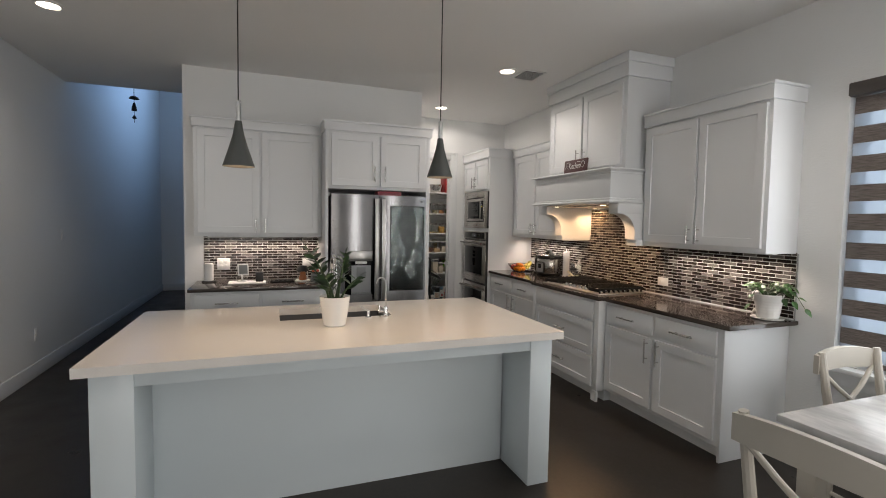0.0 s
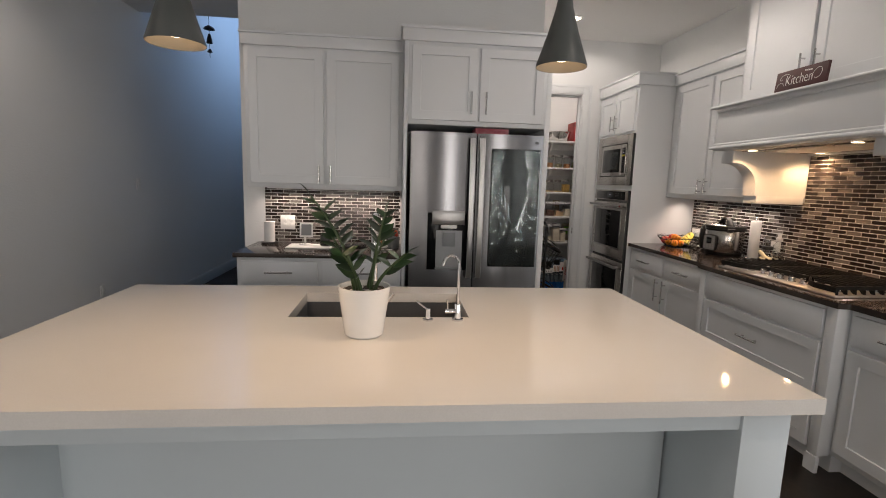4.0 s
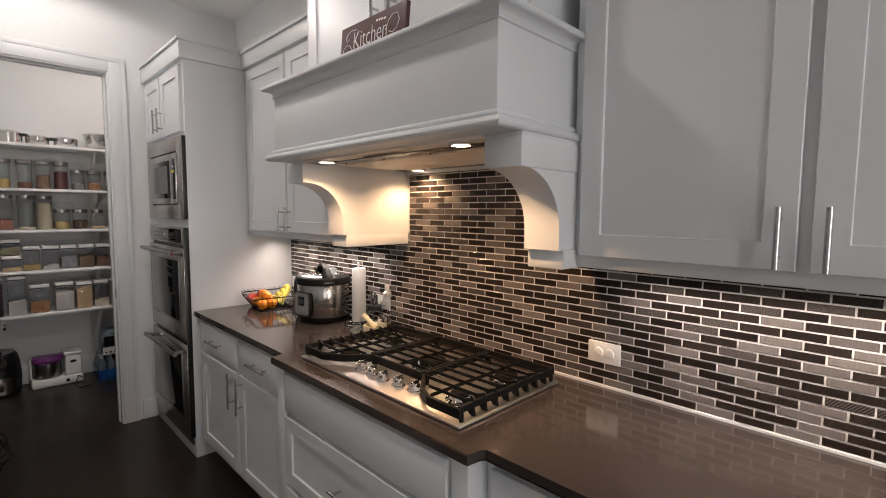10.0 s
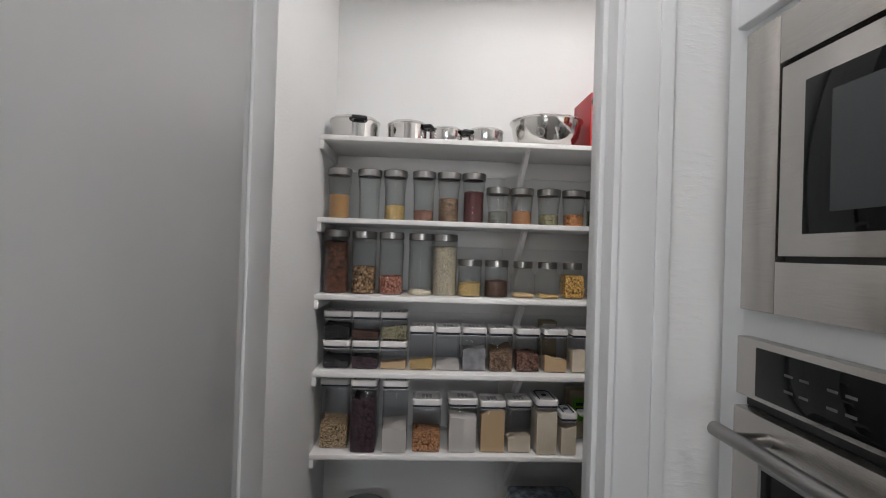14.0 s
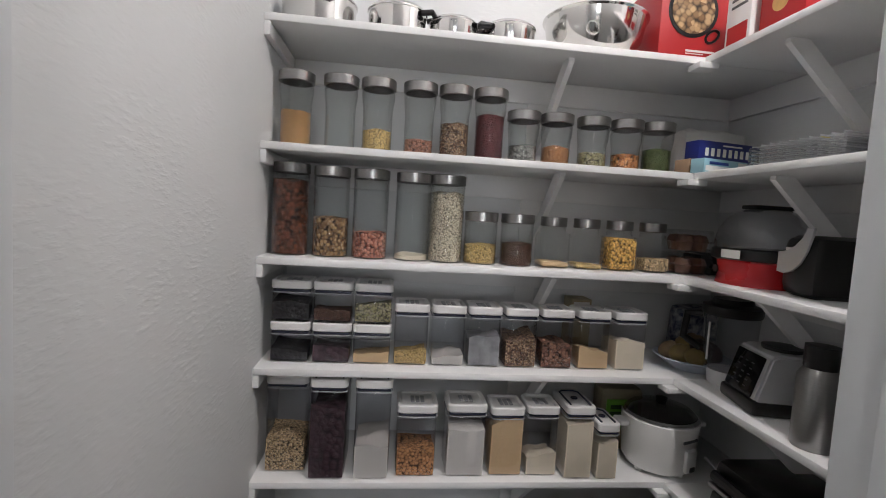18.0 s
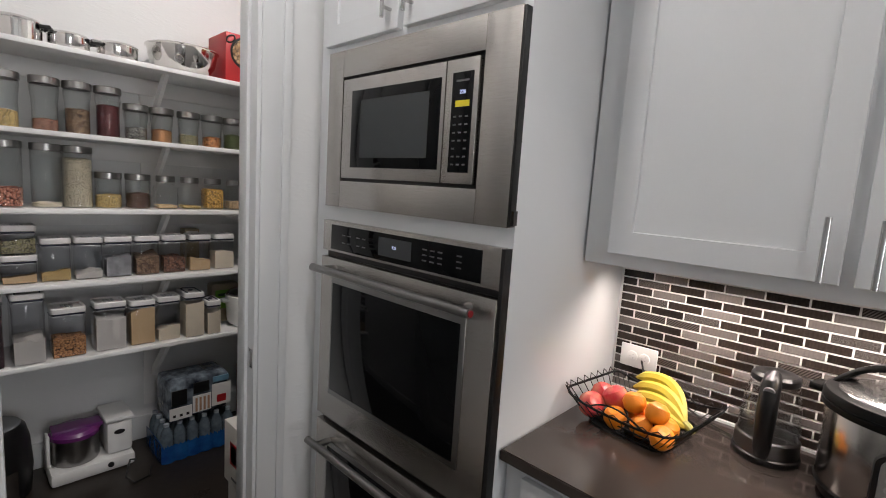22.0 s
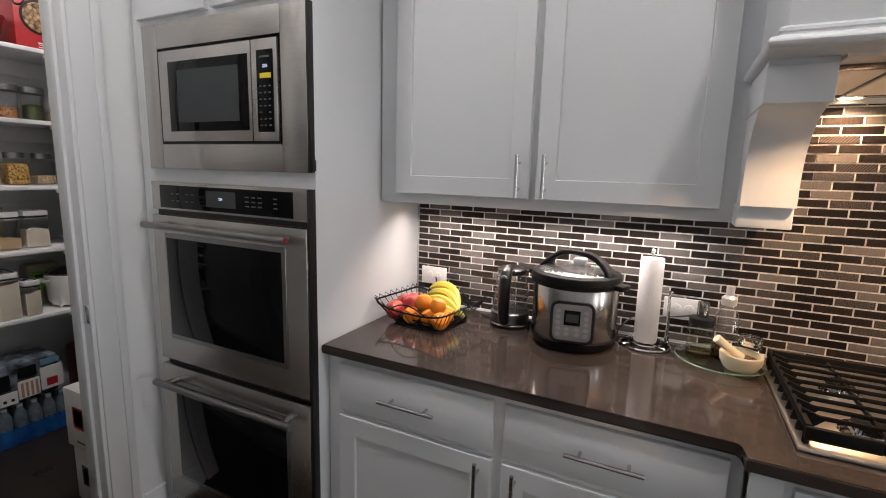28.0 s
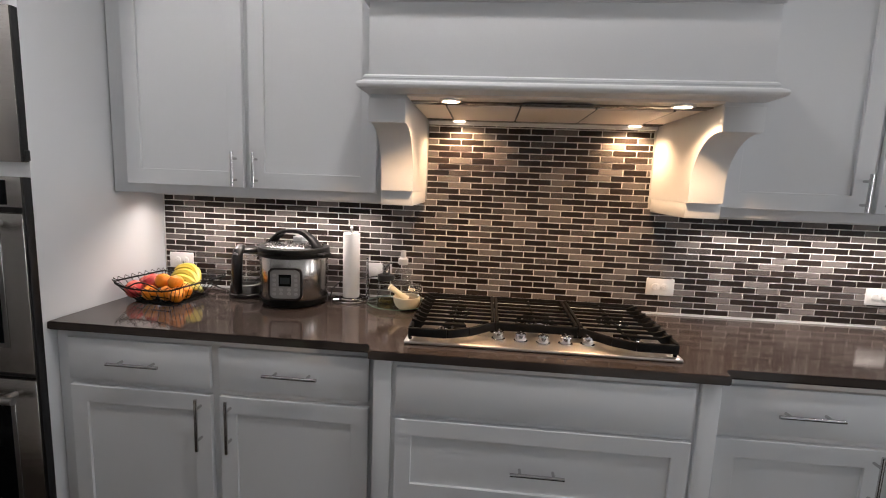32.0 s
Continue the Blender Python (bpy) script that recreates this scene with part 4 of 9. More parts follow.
part("panel_mark", boxes((0.80, FYD - 0.0112, 1.160, 0.875, FYD - 0.0101, 1.166)), GREYPL, ld, "faint printed marks", smooth=0)
part("dispenser_recess", boxes((0.752, FYD - 0.0055, 0.835, 0.94, FYD - 0.0035, 1.10)), material("recess_grey", (0.30, 0.31, 0.32), 0.4, patch=0.2, patch_size=8), ld, "grey dispenser recess", smooth=0)
part("dispenser_panel", boxes((0.722, FYD - 0.010, 1.142, 0.955, FYD - 0.003, 1.24), bev=0.003), STEEL, ld, "stainless control panel")
part("dispenser_chute", boxes((0.785, FYD - 0.020, 1.115, 0.90, FYD - 0.004, 1.14), bev=0.006), WHITEPL, ld)
part("dispenser_paddle", boxes((0.80, FYD - 0.013, 0.985, 0.89, FYD - 0.005, 1.085), bev=0.006), GREYPL, ld, "grey paddle")
part("drip_tray", boxes((0.75, FYD - 0.016, 0.818, 0.945, FYD - 0.004, 0.834), bev=0.003), GREYPL, ld)
part("glass_panel", boxes((1.130, FYD - 0.005, 0.842, 1.482, FYD + 0.02, 1.685), bev=0.004), BLACKGLASS, rd, "dark mirrored glass panel")
# loose protective film on the glass
FILM = bpy.data.materials.new("clear_film")
FILM.use_nodes = True
nt = FILM.node_tree
gl, tp, mx = (nt.nodes.new(k) for k in ("ShaderNodeBsdfGlossy", "ShaderNodeBsdfTransparent", "ShaderNodeMixShader"))
gl.inputs["Roughness"].default_value = 0.08
gl.inputs["Color"].default_value = (0.8, 0.9, 0.9, 1)
mx.inputs[0].default_value = 0.085
nt.links.new(tp.outputs[0], mx.inputs[1])
nt.links.new(gl.outputs[0], mx.inputs[2])
nt.links.new(mx.outputs[0], nt.nodes["Material Output"].inputs[0])
bm = B()
nu, nv = 90, 150


def crinkle(u, v):
    """How far the loose film stands off: tight over most of the glass, wrinkled up and down where it hangs loose."""
    loose = min(1.0, max(0.0, (noise.noise(Vector((u * 2.6 + 4.1, v * 2.2, 1.7))) + 0.30 * v + 0.10) * 2.6))
    bend = 0.9 * noise.noise(Vector((u * 3, v * 5, 6)))
    ridge = 1 - abs(noise.noise(Vector((u * 10 + bend + 2.2 * (v - 1) * (u - 0.5), v * 3.4 + bend, 3.3)))) * 2.2
    fine = noise.noise(Vector((u * 24 + v * 6, v * 15, 8.1)))
    return 0.0016 + loose * (0.0042 * max(0.0, ridge) + 0.0024 * fine + 0.002)


grid = [[bm.verts.new((1.132 + 0.348 * i / nu, FYD - 0.0062 - crinkle(i / nu, j / nv) * (1 if 0 < i < nu and 0 < j < nv else 0.1), 0.845 + 0.838 * j / nv)) for j in range(nv + 1)] for i in range(nu + 1)]
for i in range(nu):
    for j in range(nv):
        bm.faces.new((grid[i][j], grid[i + 1][j], grid[i + 1][j + 1], grid[i][j + 1]))
part("protective_film", bm, FILM, rd, "crinkled clear protective film", smooth=180)
part("logo", boxes((1.44, FYD - 0.0025, 1.725, 1.465, FYD + 0.005, 1.745), bev=0.002), GREYPL, rd)
fd = part("freezer_drawer", curved_door(FX0, FX1, 0.30, 0.655), FRIDGE, fr_, "brushed stainless freezer drawer")
bm = B()
tube(bm, [(0.60 + 0.86 * k / 16, FYD - 0.035 - 0.012 * math.sin(math.pi * k / 16), 0.585 + 0.012 * (1 - (k / 8 - 1) ** 2)) for k in range(17)], 0.014, 10)
for x in (0.63, 1.43):
    rod(bm, (x, FYD, 0.588), (x, FYD - 0.037, 0.588), 0.011)
part("handle", bm, FRIDGE, fd, "curved stainless handle")
part("lower_drawer", curved_door(FX0, FX1, 0.06, 0.285), FRIDGE, fr_, "brushed stainless drawer")
part("feet", boxes((0.62, 4.62, 0.0, 0.66, 4.66, 0.02), (1.40, 4.62, 0.0, 1.44, 4.66, 0.02)), BLACK, fr_)
REDBOX = material("red_card", (0.30, 0.02, 0.045), 0.5, patch=0.3, patch_size=18, second=(0.65, 0.45, 0.45))
single("small_box", boxes((1.02, 4.62, 1.776, 1.26, 4.78, 1.828), bev=0.002), REDBOX, "flat crimson cardboard box on the refrigerator", "box")

# ---- gas cooktop ----
ct = thing("gas_cooktop", "stainless steel gas cooktop with black cast iron grates", "cooktop", (2.9, 3.81, CT))
KX0, KX1, KY0, KY1 = 2.722, 3.24, 3.378, 4.275
part("steel_tray", boxes((KX0, KY0, CT + 0.001, KX1, KY1, CT + 0.012), bev=0.005), material("tray_steel", (0.60, 0.57, 0.54), 0.30, 0.95, grain=0.2, grain_size=30, stretch=(22, 1, 22), rough_var=0.06), ct, "brushed stainless tray")
zg = CT + 0.052


def bar(bm, a, b, w_=0.011, h=0.016):
    a, b = Vector(a), Vector(b)
    d = (b - a).normalized()
    m = Matrix.Translation((a + b) / 2) @ d.to_track_quat("X", "Z").to_matrix().to_4x4()
    box(bm, -(b - a).length / 2, -w_ / 2, -h / 2, (b - a).length / 2, w_ / 2, h / 2, 0.003, m=m)


third = (KY1 - KY0 - 0.02) / 3
for k in range(3):
    y0, y1 = KY0 + 0.01 + k * third + 0.002, KY0 + 0.01 + (k + 1) * third - 0.002
    bm = B()
    xf_ = 2.865 if k == 1 else 2.74
    xb = KX1 - 0.018
    # front rail bends round the knobs
    if k == 1:
        front = [(2.865, y0), (2.865, y1)]
    elif k == 0:
        front = [(2.74, y0), (2.74, y0 + 0.13), (2.775, y0 + 0.20), (2.865, y1)]
    else:
        front = [(2.865, y0), (2.775, y1 - 0.20), (2.74, y1 - 0.13), (2.74, y1)]
    for p, q in zip(front, front[1:]):
        bar(bm, (*p, zg - 0.013), (*q, zg - 0.013), 0.012, 0.030)
    bar(bm, (xb, y0, zg - 0.004), (xb, y1, zg - 0.004), 0.013, 0.024)
    sides = (y0 + 0.006, y1 - 0.006)
    for yy in sides:
        xs_ = 2.865 if (k == 1 or (k == 0 and yy == sides[1]) or (k == 2 and yy == sides[0])) else 2.74
        bar(bm, (xs_, yy, zg - 0.003), (xb, yy, zg - 0.003), 0.012, 0.020)
        for xx in (xs_ + 0.01, xb - 0.01):
            rod(bm, (xx, yy, CT + 0.011), (xx, yy, zg), 0.007, seg=8)
    ym = (y0 + y1) / 2
    bar(bm, (xf_ + (0.0 if k == 1 else 0.02), ym, zg - 0.006), (xb, ym, zg - 0.006), 0.007, 0.012)
    j = 1
    while xb - j * 0.053 > xf_ + 0.012:
        xx = xb - j * 0.053
        j += 1
        lo, hi = y0, y1
        if xx < 2.872 and k == 0:
            hi = y0 + 0.10 + max(0.0, xx - 2.735) * 1.45
        if xx < 2.872 and k == 2:
            lo = y1 - 0.10 - max(0.0, xx - 2.735) * 1.45
        bar(bm, (xx, lo, zg + 0.001), (xx, hi, zg + 0.001), 0.0062, 0.011)
        # slanting fins that carry the bars at the outer ends
        for end, sgn, here in ((y0, 1, k == 0), (y1, -1, k == 2)):
            if here:
                prism(bm, [(end - sgn * 0.004, zg - 0.036), (end + sgn * 0.012, zg - 0.036), (end + sgn * 0.050, zg + 0.001), (end + sgn * 0.004, zg + 0.017)], 0.008, Matrix(((0, 0, 1, xx - 0.004), (1, 0, 0, 0), (0, 1, 0, 0), (0, 0, 0, 1))))
    part("grate", bm, IRON, ct, "black cast iron grate")
for x, y, r in ((2.86, 3.505, 0.032), (3.10, 3.505, 0.042), (3.03, 3.81, 0.055), (2.86, 4.115, 0.042), (3.10, 4.115, 0.032)):
    bm = B()
    lathe(bm, [(r * 1.5, 0.0), (r * 1.45, 0.004), (r * 1.05, 0.008), (r * 1.0, 0.018), (0, 0.018)], 28, (x, y, CT + 0.012))
    bn = part("burner", bm, CHROME, ct, "metal burner ring")
    bm = B()
    lathe(bm, [(r * 0.92, 0.018), (r * 0.92, 0.026), (r * 0.8, 0.029), (0, 0.029)], 28, (x, y, CT + 0.012))
    part("burner_cap", bm, IRON, bn, "black burner cap")
for k in range(5):
    y = 3.81 + (k - 2) * 0.075
    x = 2.79 + 0.008 * abs(k - 2)
    bm = B()
    lathe(bm, [(0.024, 0.0), (0.024, 0.004), (0.019, 0.006), (0.0185, 0.024), (0.015, 0.028), (0, 0.028)], 24, (x, y, CT + 0.012))
    kn = part("knob", bm, CHROME, ct, "polished metal knob")
    part("knob_grip", boxes((x - 0.019, y - 0.004, CT + 0.038, x + 0.019, y + 0.004, CT + 0.046), bev=0.002), CHROME, kn)

# ---- pantry door ----
pd = thing("door_1", "white panelled pantry door standing open", "door", (1.775, 6.385, 0.012), kind="structure")
dx0, dx1, dy0, dy1, dz0, dz1 = 1.776, 1.814, 5.59, 6.385, 0.012, 2.425
bm = B()
box(bm, dx0 + 0.007, dy0, dz0, dx1 - 0.007, dy1, dz1, 0)
st = 0.115
for xa, xb2 in ((dx0, dx0 + 0.0072), (dx1 - 0.0072, dx1)):
    for s in ((dy0, dz0, dy0 + st, dz1), (dy1 - st, dz0, dy1, dz1), (dy0 + st, dz0, dy1 - st, 0.25), (dy0 + st, dz1 - 0.12, dy1 - st, dz1), (dy0 + st, 0.83, dy1 - st, 0.985)):
        box(bm, xa, s[0], s[1], xb2, s[2], s[3], 0.003)
part("leaf", bm, TRIM, pd)
for z0, z1 in ((0.25, 0.83), (0.985, dz1 - 0.12)):
    bm = B()
    for xa, xb2 in ((dx0 + 0.002, dx0 + 0.0068), (dx1 - 0.0068, dx1 - 0.002)):
        box(bm, xa, dy0 + st + 0.03, z0 + 0.03, xb2, dy1 - st - 0.03, z1 - 0.03, 0.002)
    part("raised_panel", bm, TRIM, pd)
for sgn, xk in ((-1, dx0), (1, dx1)):
    bm = B()
    lathe(bm, [(0.0, 0.0), (0.030, 0.0), (0.030, 0.004), (0.012, 0.008), (0.010, 0.034), (0.024, 0.042), (0.029, 0.054), (0.024, 0.064), (0, 0.066)], 26, m=Matrix.Translation((xk, dy0 + 0.062, 0.945)) @ pose(0, 0, 0, 0, 90 * sgn, 0))
    part("knob", bm, CHROME, pd, "polished chrome knob")
part("latch_plate", boxes((dx0 + 0.006, dy0 - 0.0025, 0.915, dx1 - 0.006, dy0 + 0.002, 0.975), bev=0.0008), NICKEL, pd, "metal latch plate")

def wall_plate(name, label, m, wd, hg, kind):
    """A plate on a wall in the frame m, with rockers or sockets."""
    t = thing(name, label, name.replace("_", " "), tuple(m.translation))
    bm = B()
    box(bm, -wd / 2, -hg / 2, 0, wd / 2, hg / 2, 0.006, 0.0025, m=m)
    part("plate", bm, WHITEPL, t)
    n = max(1, round(wd / 0.058))
    for k in range(n):
        u = (k - (n - 1) / 2) * 0.047
        if kind == "switch":
            bm = B()
            box(bm, u - 0.0165, -0.033, 0.006, u + 0.0165, 0.033, 0.009, 0.001, m=m)
            box(bm, u - 0.0155, 0.0, 0.008, u + 0.0155, 0.031, 0.0115, 0.002, m=m)
            part("rocker", bm, WHITEPL, t)
        else:
            spots = [(u, -0.0195), (u, 0.0195)] if hg > 0.1 else [(-0.0195, 0.0), (0.0195, 0.0)] if k == 0 else []
            for su, sv in spots:
                bm = B()
                lathe(bm, [(0.0168, 0.0), (0.0166, 0.0022), (0.0150, 0.0028), (0.0, 0.0028)], 20, m=m @ Matrix.Translation((su, sv, 0.006)))
                s = part("socket", bm, WHITEPL, t)
                bm = B()
                for du, dv in ((-0.0062, 0.003), (0.0062, 0.003), (0.0, -0.007)):
                    a, b = (du, dv) if hg > wd else (dv, du)
                    box(bm, su + a - 0.0011, sv + b - 0.0011, 0.0086, su + a + 0.0011, sv + b + 0.0011, 0.0092, m=m)
                part("slots", bm, GREYPL, s, "dark slots")
    return t


flip = Matrix(((0, 0, 1, 0), (1, 0, 0, 0), (0, 1, 0, 0), (0, 0, 0, 1)))   # facing +x


def face_px(x, y, z):
    return Matrix.Translation((x, y, z)) @ flip


wall_plate("light_switch", "white double rocker light switch on the passage wall", face_px(XC, 5.42, 1.29), 0.118, 0.118, "switch")
wall_plate("thermostat", "small white wall control on the hall wall", face_px(XL, 6.18, 1.33), 0.075, 0.118, "switch")
wall_plate("wall_outlet", "white wall outlet low on the hall wall", face_px(XL, 5.5, 0.40), 0.07, 0.115, "socket")

# ---- more materials for small things ----
def grains(name, a, b, size, rough=0.6, bump=0.8):
    """Loose seeds or grains: cells of mixed colour with rounded relief, and painted shade between them."""
    m = material(name, a, rough)
    nt = m.node_tree
    co, vo, mx, mr, bp = (nt.nodes.new(k) for k in ("ShaderNodeTexCoord", "ShaderNodeTexVoronoi", "ShaderNodeMix", "ShaderNodeMapRange", "ShaderNodeBump"))
    vo.inputs["Scale"].default_value = size
    nt.links.new(co.outputs["Object"], vo.inputs["Vector"])
    mx.data_type = "RGBA"
    mx.inputs["A"].default_value, mx.inputs["B"].default_value = (*[c * 1.15 for c in a], 1), (*[c * 0.85 for c in b], 1)
    sp = nt.nodes.new("ShaderNodeSeparateColor")
    nt.links.new(vo.outputs["Color"], sp.inputs[0])
    nt.links.new(sp.outputs[0], mx.inputs["Factor"])
    # shade in the crevices between grains, put into the colour
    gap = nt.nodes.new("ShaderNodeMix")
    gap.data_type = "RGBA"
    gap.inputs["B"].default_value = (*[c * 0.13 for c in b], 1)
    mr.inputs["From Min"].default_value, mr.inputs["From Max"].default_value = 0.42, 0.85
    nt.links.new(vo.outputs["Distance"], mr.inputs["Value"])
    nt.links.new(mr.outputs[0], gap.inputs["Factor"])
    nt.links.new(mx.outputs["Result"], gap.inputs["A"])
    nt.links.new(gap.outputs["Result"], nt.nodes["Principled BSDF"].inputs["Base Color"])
    bp.invert = True
    bp.inputs["Strength"].default_value, bp.inputs["Distance"].default_value = bump, 0.004
    nt.links.new(vo.outputs["Distance"], bp.inputs["Height"])
    nt.links.new(bp.outputs[0], nt.nodes["Principled BSDF"].inputs["Normal"])
    return m


def clear(name, tint, gloss):
    """Thin clear walls: see-through, with a sheen that grows at grazing angles."""
    m = bpy.data.materials.new(name)
    m.use_nodes = True
    nt = m.node_tree
    gl, tp, mx, lw, pw, mr = (nt.nodes.new(k) for k in ("ShaderNodeBsdfGlossy", "ShaderNodeBsdfTransparent", "ShaderNodeMixShader", "ShaderNodeLayerWeight", "ShaderNodeMath", "ShaderNodeMapRange"))
    gl.inputs["Roughness"].default_value = 0.06
    tp.inputs["Color"].default_value = (*tint, 1)
    lw.inputs["Blend"].default_value = 0.5
    pw.operation, pw.inputs[1].default_value = "POWER", 2.6
    mr.inputs["To Min"].default_value, mr.inputs["To Max"].default_value = gloss * 0.6, min(0.95, gloss * 20)
    nt.links.new(lw.outputs["Facing"], pw.inputs[0])
    nt.links.new(pw.outputs[0], mr.inputs["Value"])
    nt.links.new(mr.outputs[0], mx.inputs[0])
    nt.links.new(tp.outputs[0], mx.inputs[1])
    nt.links.new(gl.outputs[0], mx.inputs[2])
    nt.links.new(mx.outputs[0], nt.nodes["Material Output"].inputs[0])
    return m


JAR = clear("jar_glass", (0.98, 0.987, 0.984), 0.030)
FLUTED = clear("fluted_glass", (0.97, 0.976, 0.974), 0.034)
nt = FLUTED.node_tree
co, mp, wv, bp = (nt.nodes.new(k) for k in ("ShaderNodeTexCoord", "ShaderNodeMapping", "ShaderNodeTexWave", "ShaderNodeBump"))
mp.inputs["Rotation"].default_value = (0, 0.35, 0.0)
wv.inputs["Scale"].default_value = 26
bp.inputs["Distance"].default_value = 0.004
for a_, b_ in ((co.outputs["Object"], mp.inputs["Vector"]), (mp.outputs[0], wv.inputs["Vector"]), (wv.outputs["Fac"], bp.inputs["Height"]), (bp.outputs[0], nt.nodes["Glossy BSDF"].inputs["Normal"])):
    nt.links.new(a_, b_)
BOXCLEAR = clear("clear_plastic", (0.90, 0.905, 0.92), 0.040)
WATERGL = clear("thin_glass", (0.955, 0.968, 0.965), 0.085)
LIDSTEEL = material("lid_steel", (0.36, 0.35, 0.34), 0.30, 1.0, grain=0.2, grain_size=90)
LEAF = material("leaf_green", (0.010, 0.030, 0.010), 0.30, patch=0.5, patch_size=16, second=(0.018, 0.044, 0.016), piece=0.35)
LEAF2 = material("pothos_green", (0.020, 0.070, 0.012), 0.34, patch=0.5, patch_size=18, second=(0.045, 0.125, 0.022), piece=0.45)
STEMG = material("stem_green", (0.03, 0.06, 0.018), 0.5, patch=0.2)
SOIL = material("potting_soil", (0.018, 0.012, 0.009), 0.95, grain=0.8, grain_size=90, bump=1.0, bump_size=120, second=(0.05, 0.035, 0.025))
GREENGL = clear("greenish_glass", (0.90, 0.96, 0.925), 0.045)
NAVY = material("navy_ring", (0.02, 0.025, 0.05), 0.4)
RED = material("red_card_print", (0.42, 0.015, 0.018), 0.45, patch=0.2, patch_size=12, second=(0.30, 0.01, 0.012))
CREAM = material("cream_stone", (0.66, 0.60, 0.45), 0.4, patch=0.25, patch_size=20, second=(0.55, 0.47, 0.32))
SILVERPL = material("silver_plastic", (0.60, 0.60, 0.61), 0.3, 0.5, rough_var=0.06)


def leaf_mesh(bm, base, along, up, length, width, fold=0.25, droop=0.15, n=6):
    """A pointed leaf blade with a folded midrib that bends down along its length."""
    along, up = Vector(along).normalized(), Vector(up)
    side = along.cross(up).normalized()
    up = side.cross(along).normalized()
    rows = []
    for k in range(n + 1):
        f = k / n
        w_ = width * 0.5 * math.sin(math.pi * min(1.0, f ** 0.75)) * (1.0 if f < 0.98 else 0.15)
        c = Vector(base) + along * length * f - Vector((0, 0, 1)) * droop * length * f * f
        rows.append((bm.verts.new(c - side * w_ + up * w_ * fold), bm.verts.new(c), bm.verts.new(c + side * w_ + up * w_ * fold)))
    for p, q in zip(rows, rows[1:]):
        bm.faces.new((p[0], p[1], q[1], q[0]))
        bm.faces.new((p[1], p[2], q[2], q[1]))


# ---- island: plant, taps ----
zz = thing("potted_plant", "dark green leafy plant in a plain white pot on the island", "plant", (0.368, 2.808, 0.915))
px, py, pz = 0.368, 2.808, 0.915
bm = B()
lathe(bm, [(0.0, 0.0), (0.060, 0.0), (0.066, 0.006), (0.088, 0.165), (0.0885, 0.172), (0.083, 0.172), (0.079, 0.155), (0.0, 0.155)], 44, (px, py, pz))
part("pot", bm, CERAMIC, zz, "white ceramic pot")
bm = B()
bmesh.ops.create_grid(bm, x_segments=14, y_segments=14, size=0.079, matrix=Matrix.Translation((px, py, pz + 0.156)))
for v in bm.verts:
    r = math.hypot(v.co.x - px, v.co.y - py)
    if r > 0.079:
        v.co.x, v.co.y = px + (v.co.x - px) * 0.079 / r, py + (v.co.y - py) * 0.079 / r
    v.co.z += 0.006 * noise.noise(v.co * 60)
part("soil", bm, SOIL, zz)
prng = random.Random(11)
# each stalk: foot x, y; lean x, y; height; where its leaves begin
STALKS = [(-0.022, 0.0, -0.150, -0.03, 0.345, 0.30), (-0.034, 0.01, -0.085, 0.04, 0.20, 0.30), (-0.010, -0.02, -0.055, -0.05, 0.15, 0.35), (0.022, 0.012, 0.045, 0.02, 0.285, 0.52), (0.034, -0.01, 0.105, -0.02, 0.145, 0.45), (0.012, 0.03, 0.06, 0.07, 0.20, 0.45)]
for sx, sy, lx, ly, hh, begin in STALKS:
    bm = B()
    pts = [Vector((px + sx + lx * (k / 12) ** 1.5, py + sy + ly * (k / 12) ** 1.5, pz + 0.15 + hh * (k / 12) * (1 - 0.06 * k / 12))) for k in range(13)]
    tube(bm, pts, [0.0075 - 0.005 * k / 12 for k in range(13)], 8)
    st_ = part("stalk", bm, STEMG, zz)
    f, side = begin, 1
    while f < 0.97:
        k = min(11, int(f * 12))
        p = pts[k].lerp(pts[k + 1], f * 12 - k)
        d = (pts[k + 1] - pts[k]).normalized()
        for sgn in (side, -side):
            if prng.random() < 0.10:
                continue
            a = prng.uniform(-0.75, 0.75)
            size = (1.0 if f < 0.8 else 0.78) * prng.uniform(0.88, 1.08)
            out = Vector((sgn * math.cos(a), sgn * math.sin(a) + 0.15, 0)) * 0.95 + d * prng.uniform(0.55, 0.95)
            bm = B()
            leaf_mesh(bm, p, out, d * 0.9 - out.normalized() * 0.1 + Vector((0, -0.35, 0.4)), 0.076 * size, 0.040 * size, 0.22, prng.uniform(0.02, 0.14), 8)
            part("leaf", bm, LEAF, st_)
        f += 0.030 / hh
        side = -side
    bm = B()
    leaf_mesh(bm, pts[-1], pts[-1] - pts[-2], (0.2, 0.1, 1), 0.06, 0.026)
    part("leaf", bm, LEAF, st_)

tap = thing("filter_tap", "slim chrome filtered-water tap beside the sink", "tap", (0.715, 2.975, 0.915))
bx, by = 0.715, 2.972
bm = B()
lathe(bm, [(0.0, 0.0), (0.022, 0.0), (0.022, 0.006), (0.013, 0.009), (0.013, 0.062), (0.011, 0.066), (0.0, 0.066)], 22, (bx, by, 0.915))
part("base", bm, CHROME, tap)
bm = B()
tube(bm, [(bx, by, 0.975), (bx, by, 1.13)] + [(bx - 0.03 + 0.03 * math.cos(a), by + 0.01 * math.sin(a), 1.135 + 0.032 * math.sin(a)) for a in [math.pi * k / 10 for k in range(9)]] + [(bx - 0.064, by + 0.003, 1.128)], 0.0055, 10)
part("spout", bm, CHROME, tap)
bm = B()
rod(bm, (bx - 0.005, by, 0.952), (bx - 0.05, by - 0.004, 0.952), 0.009, seg=14)
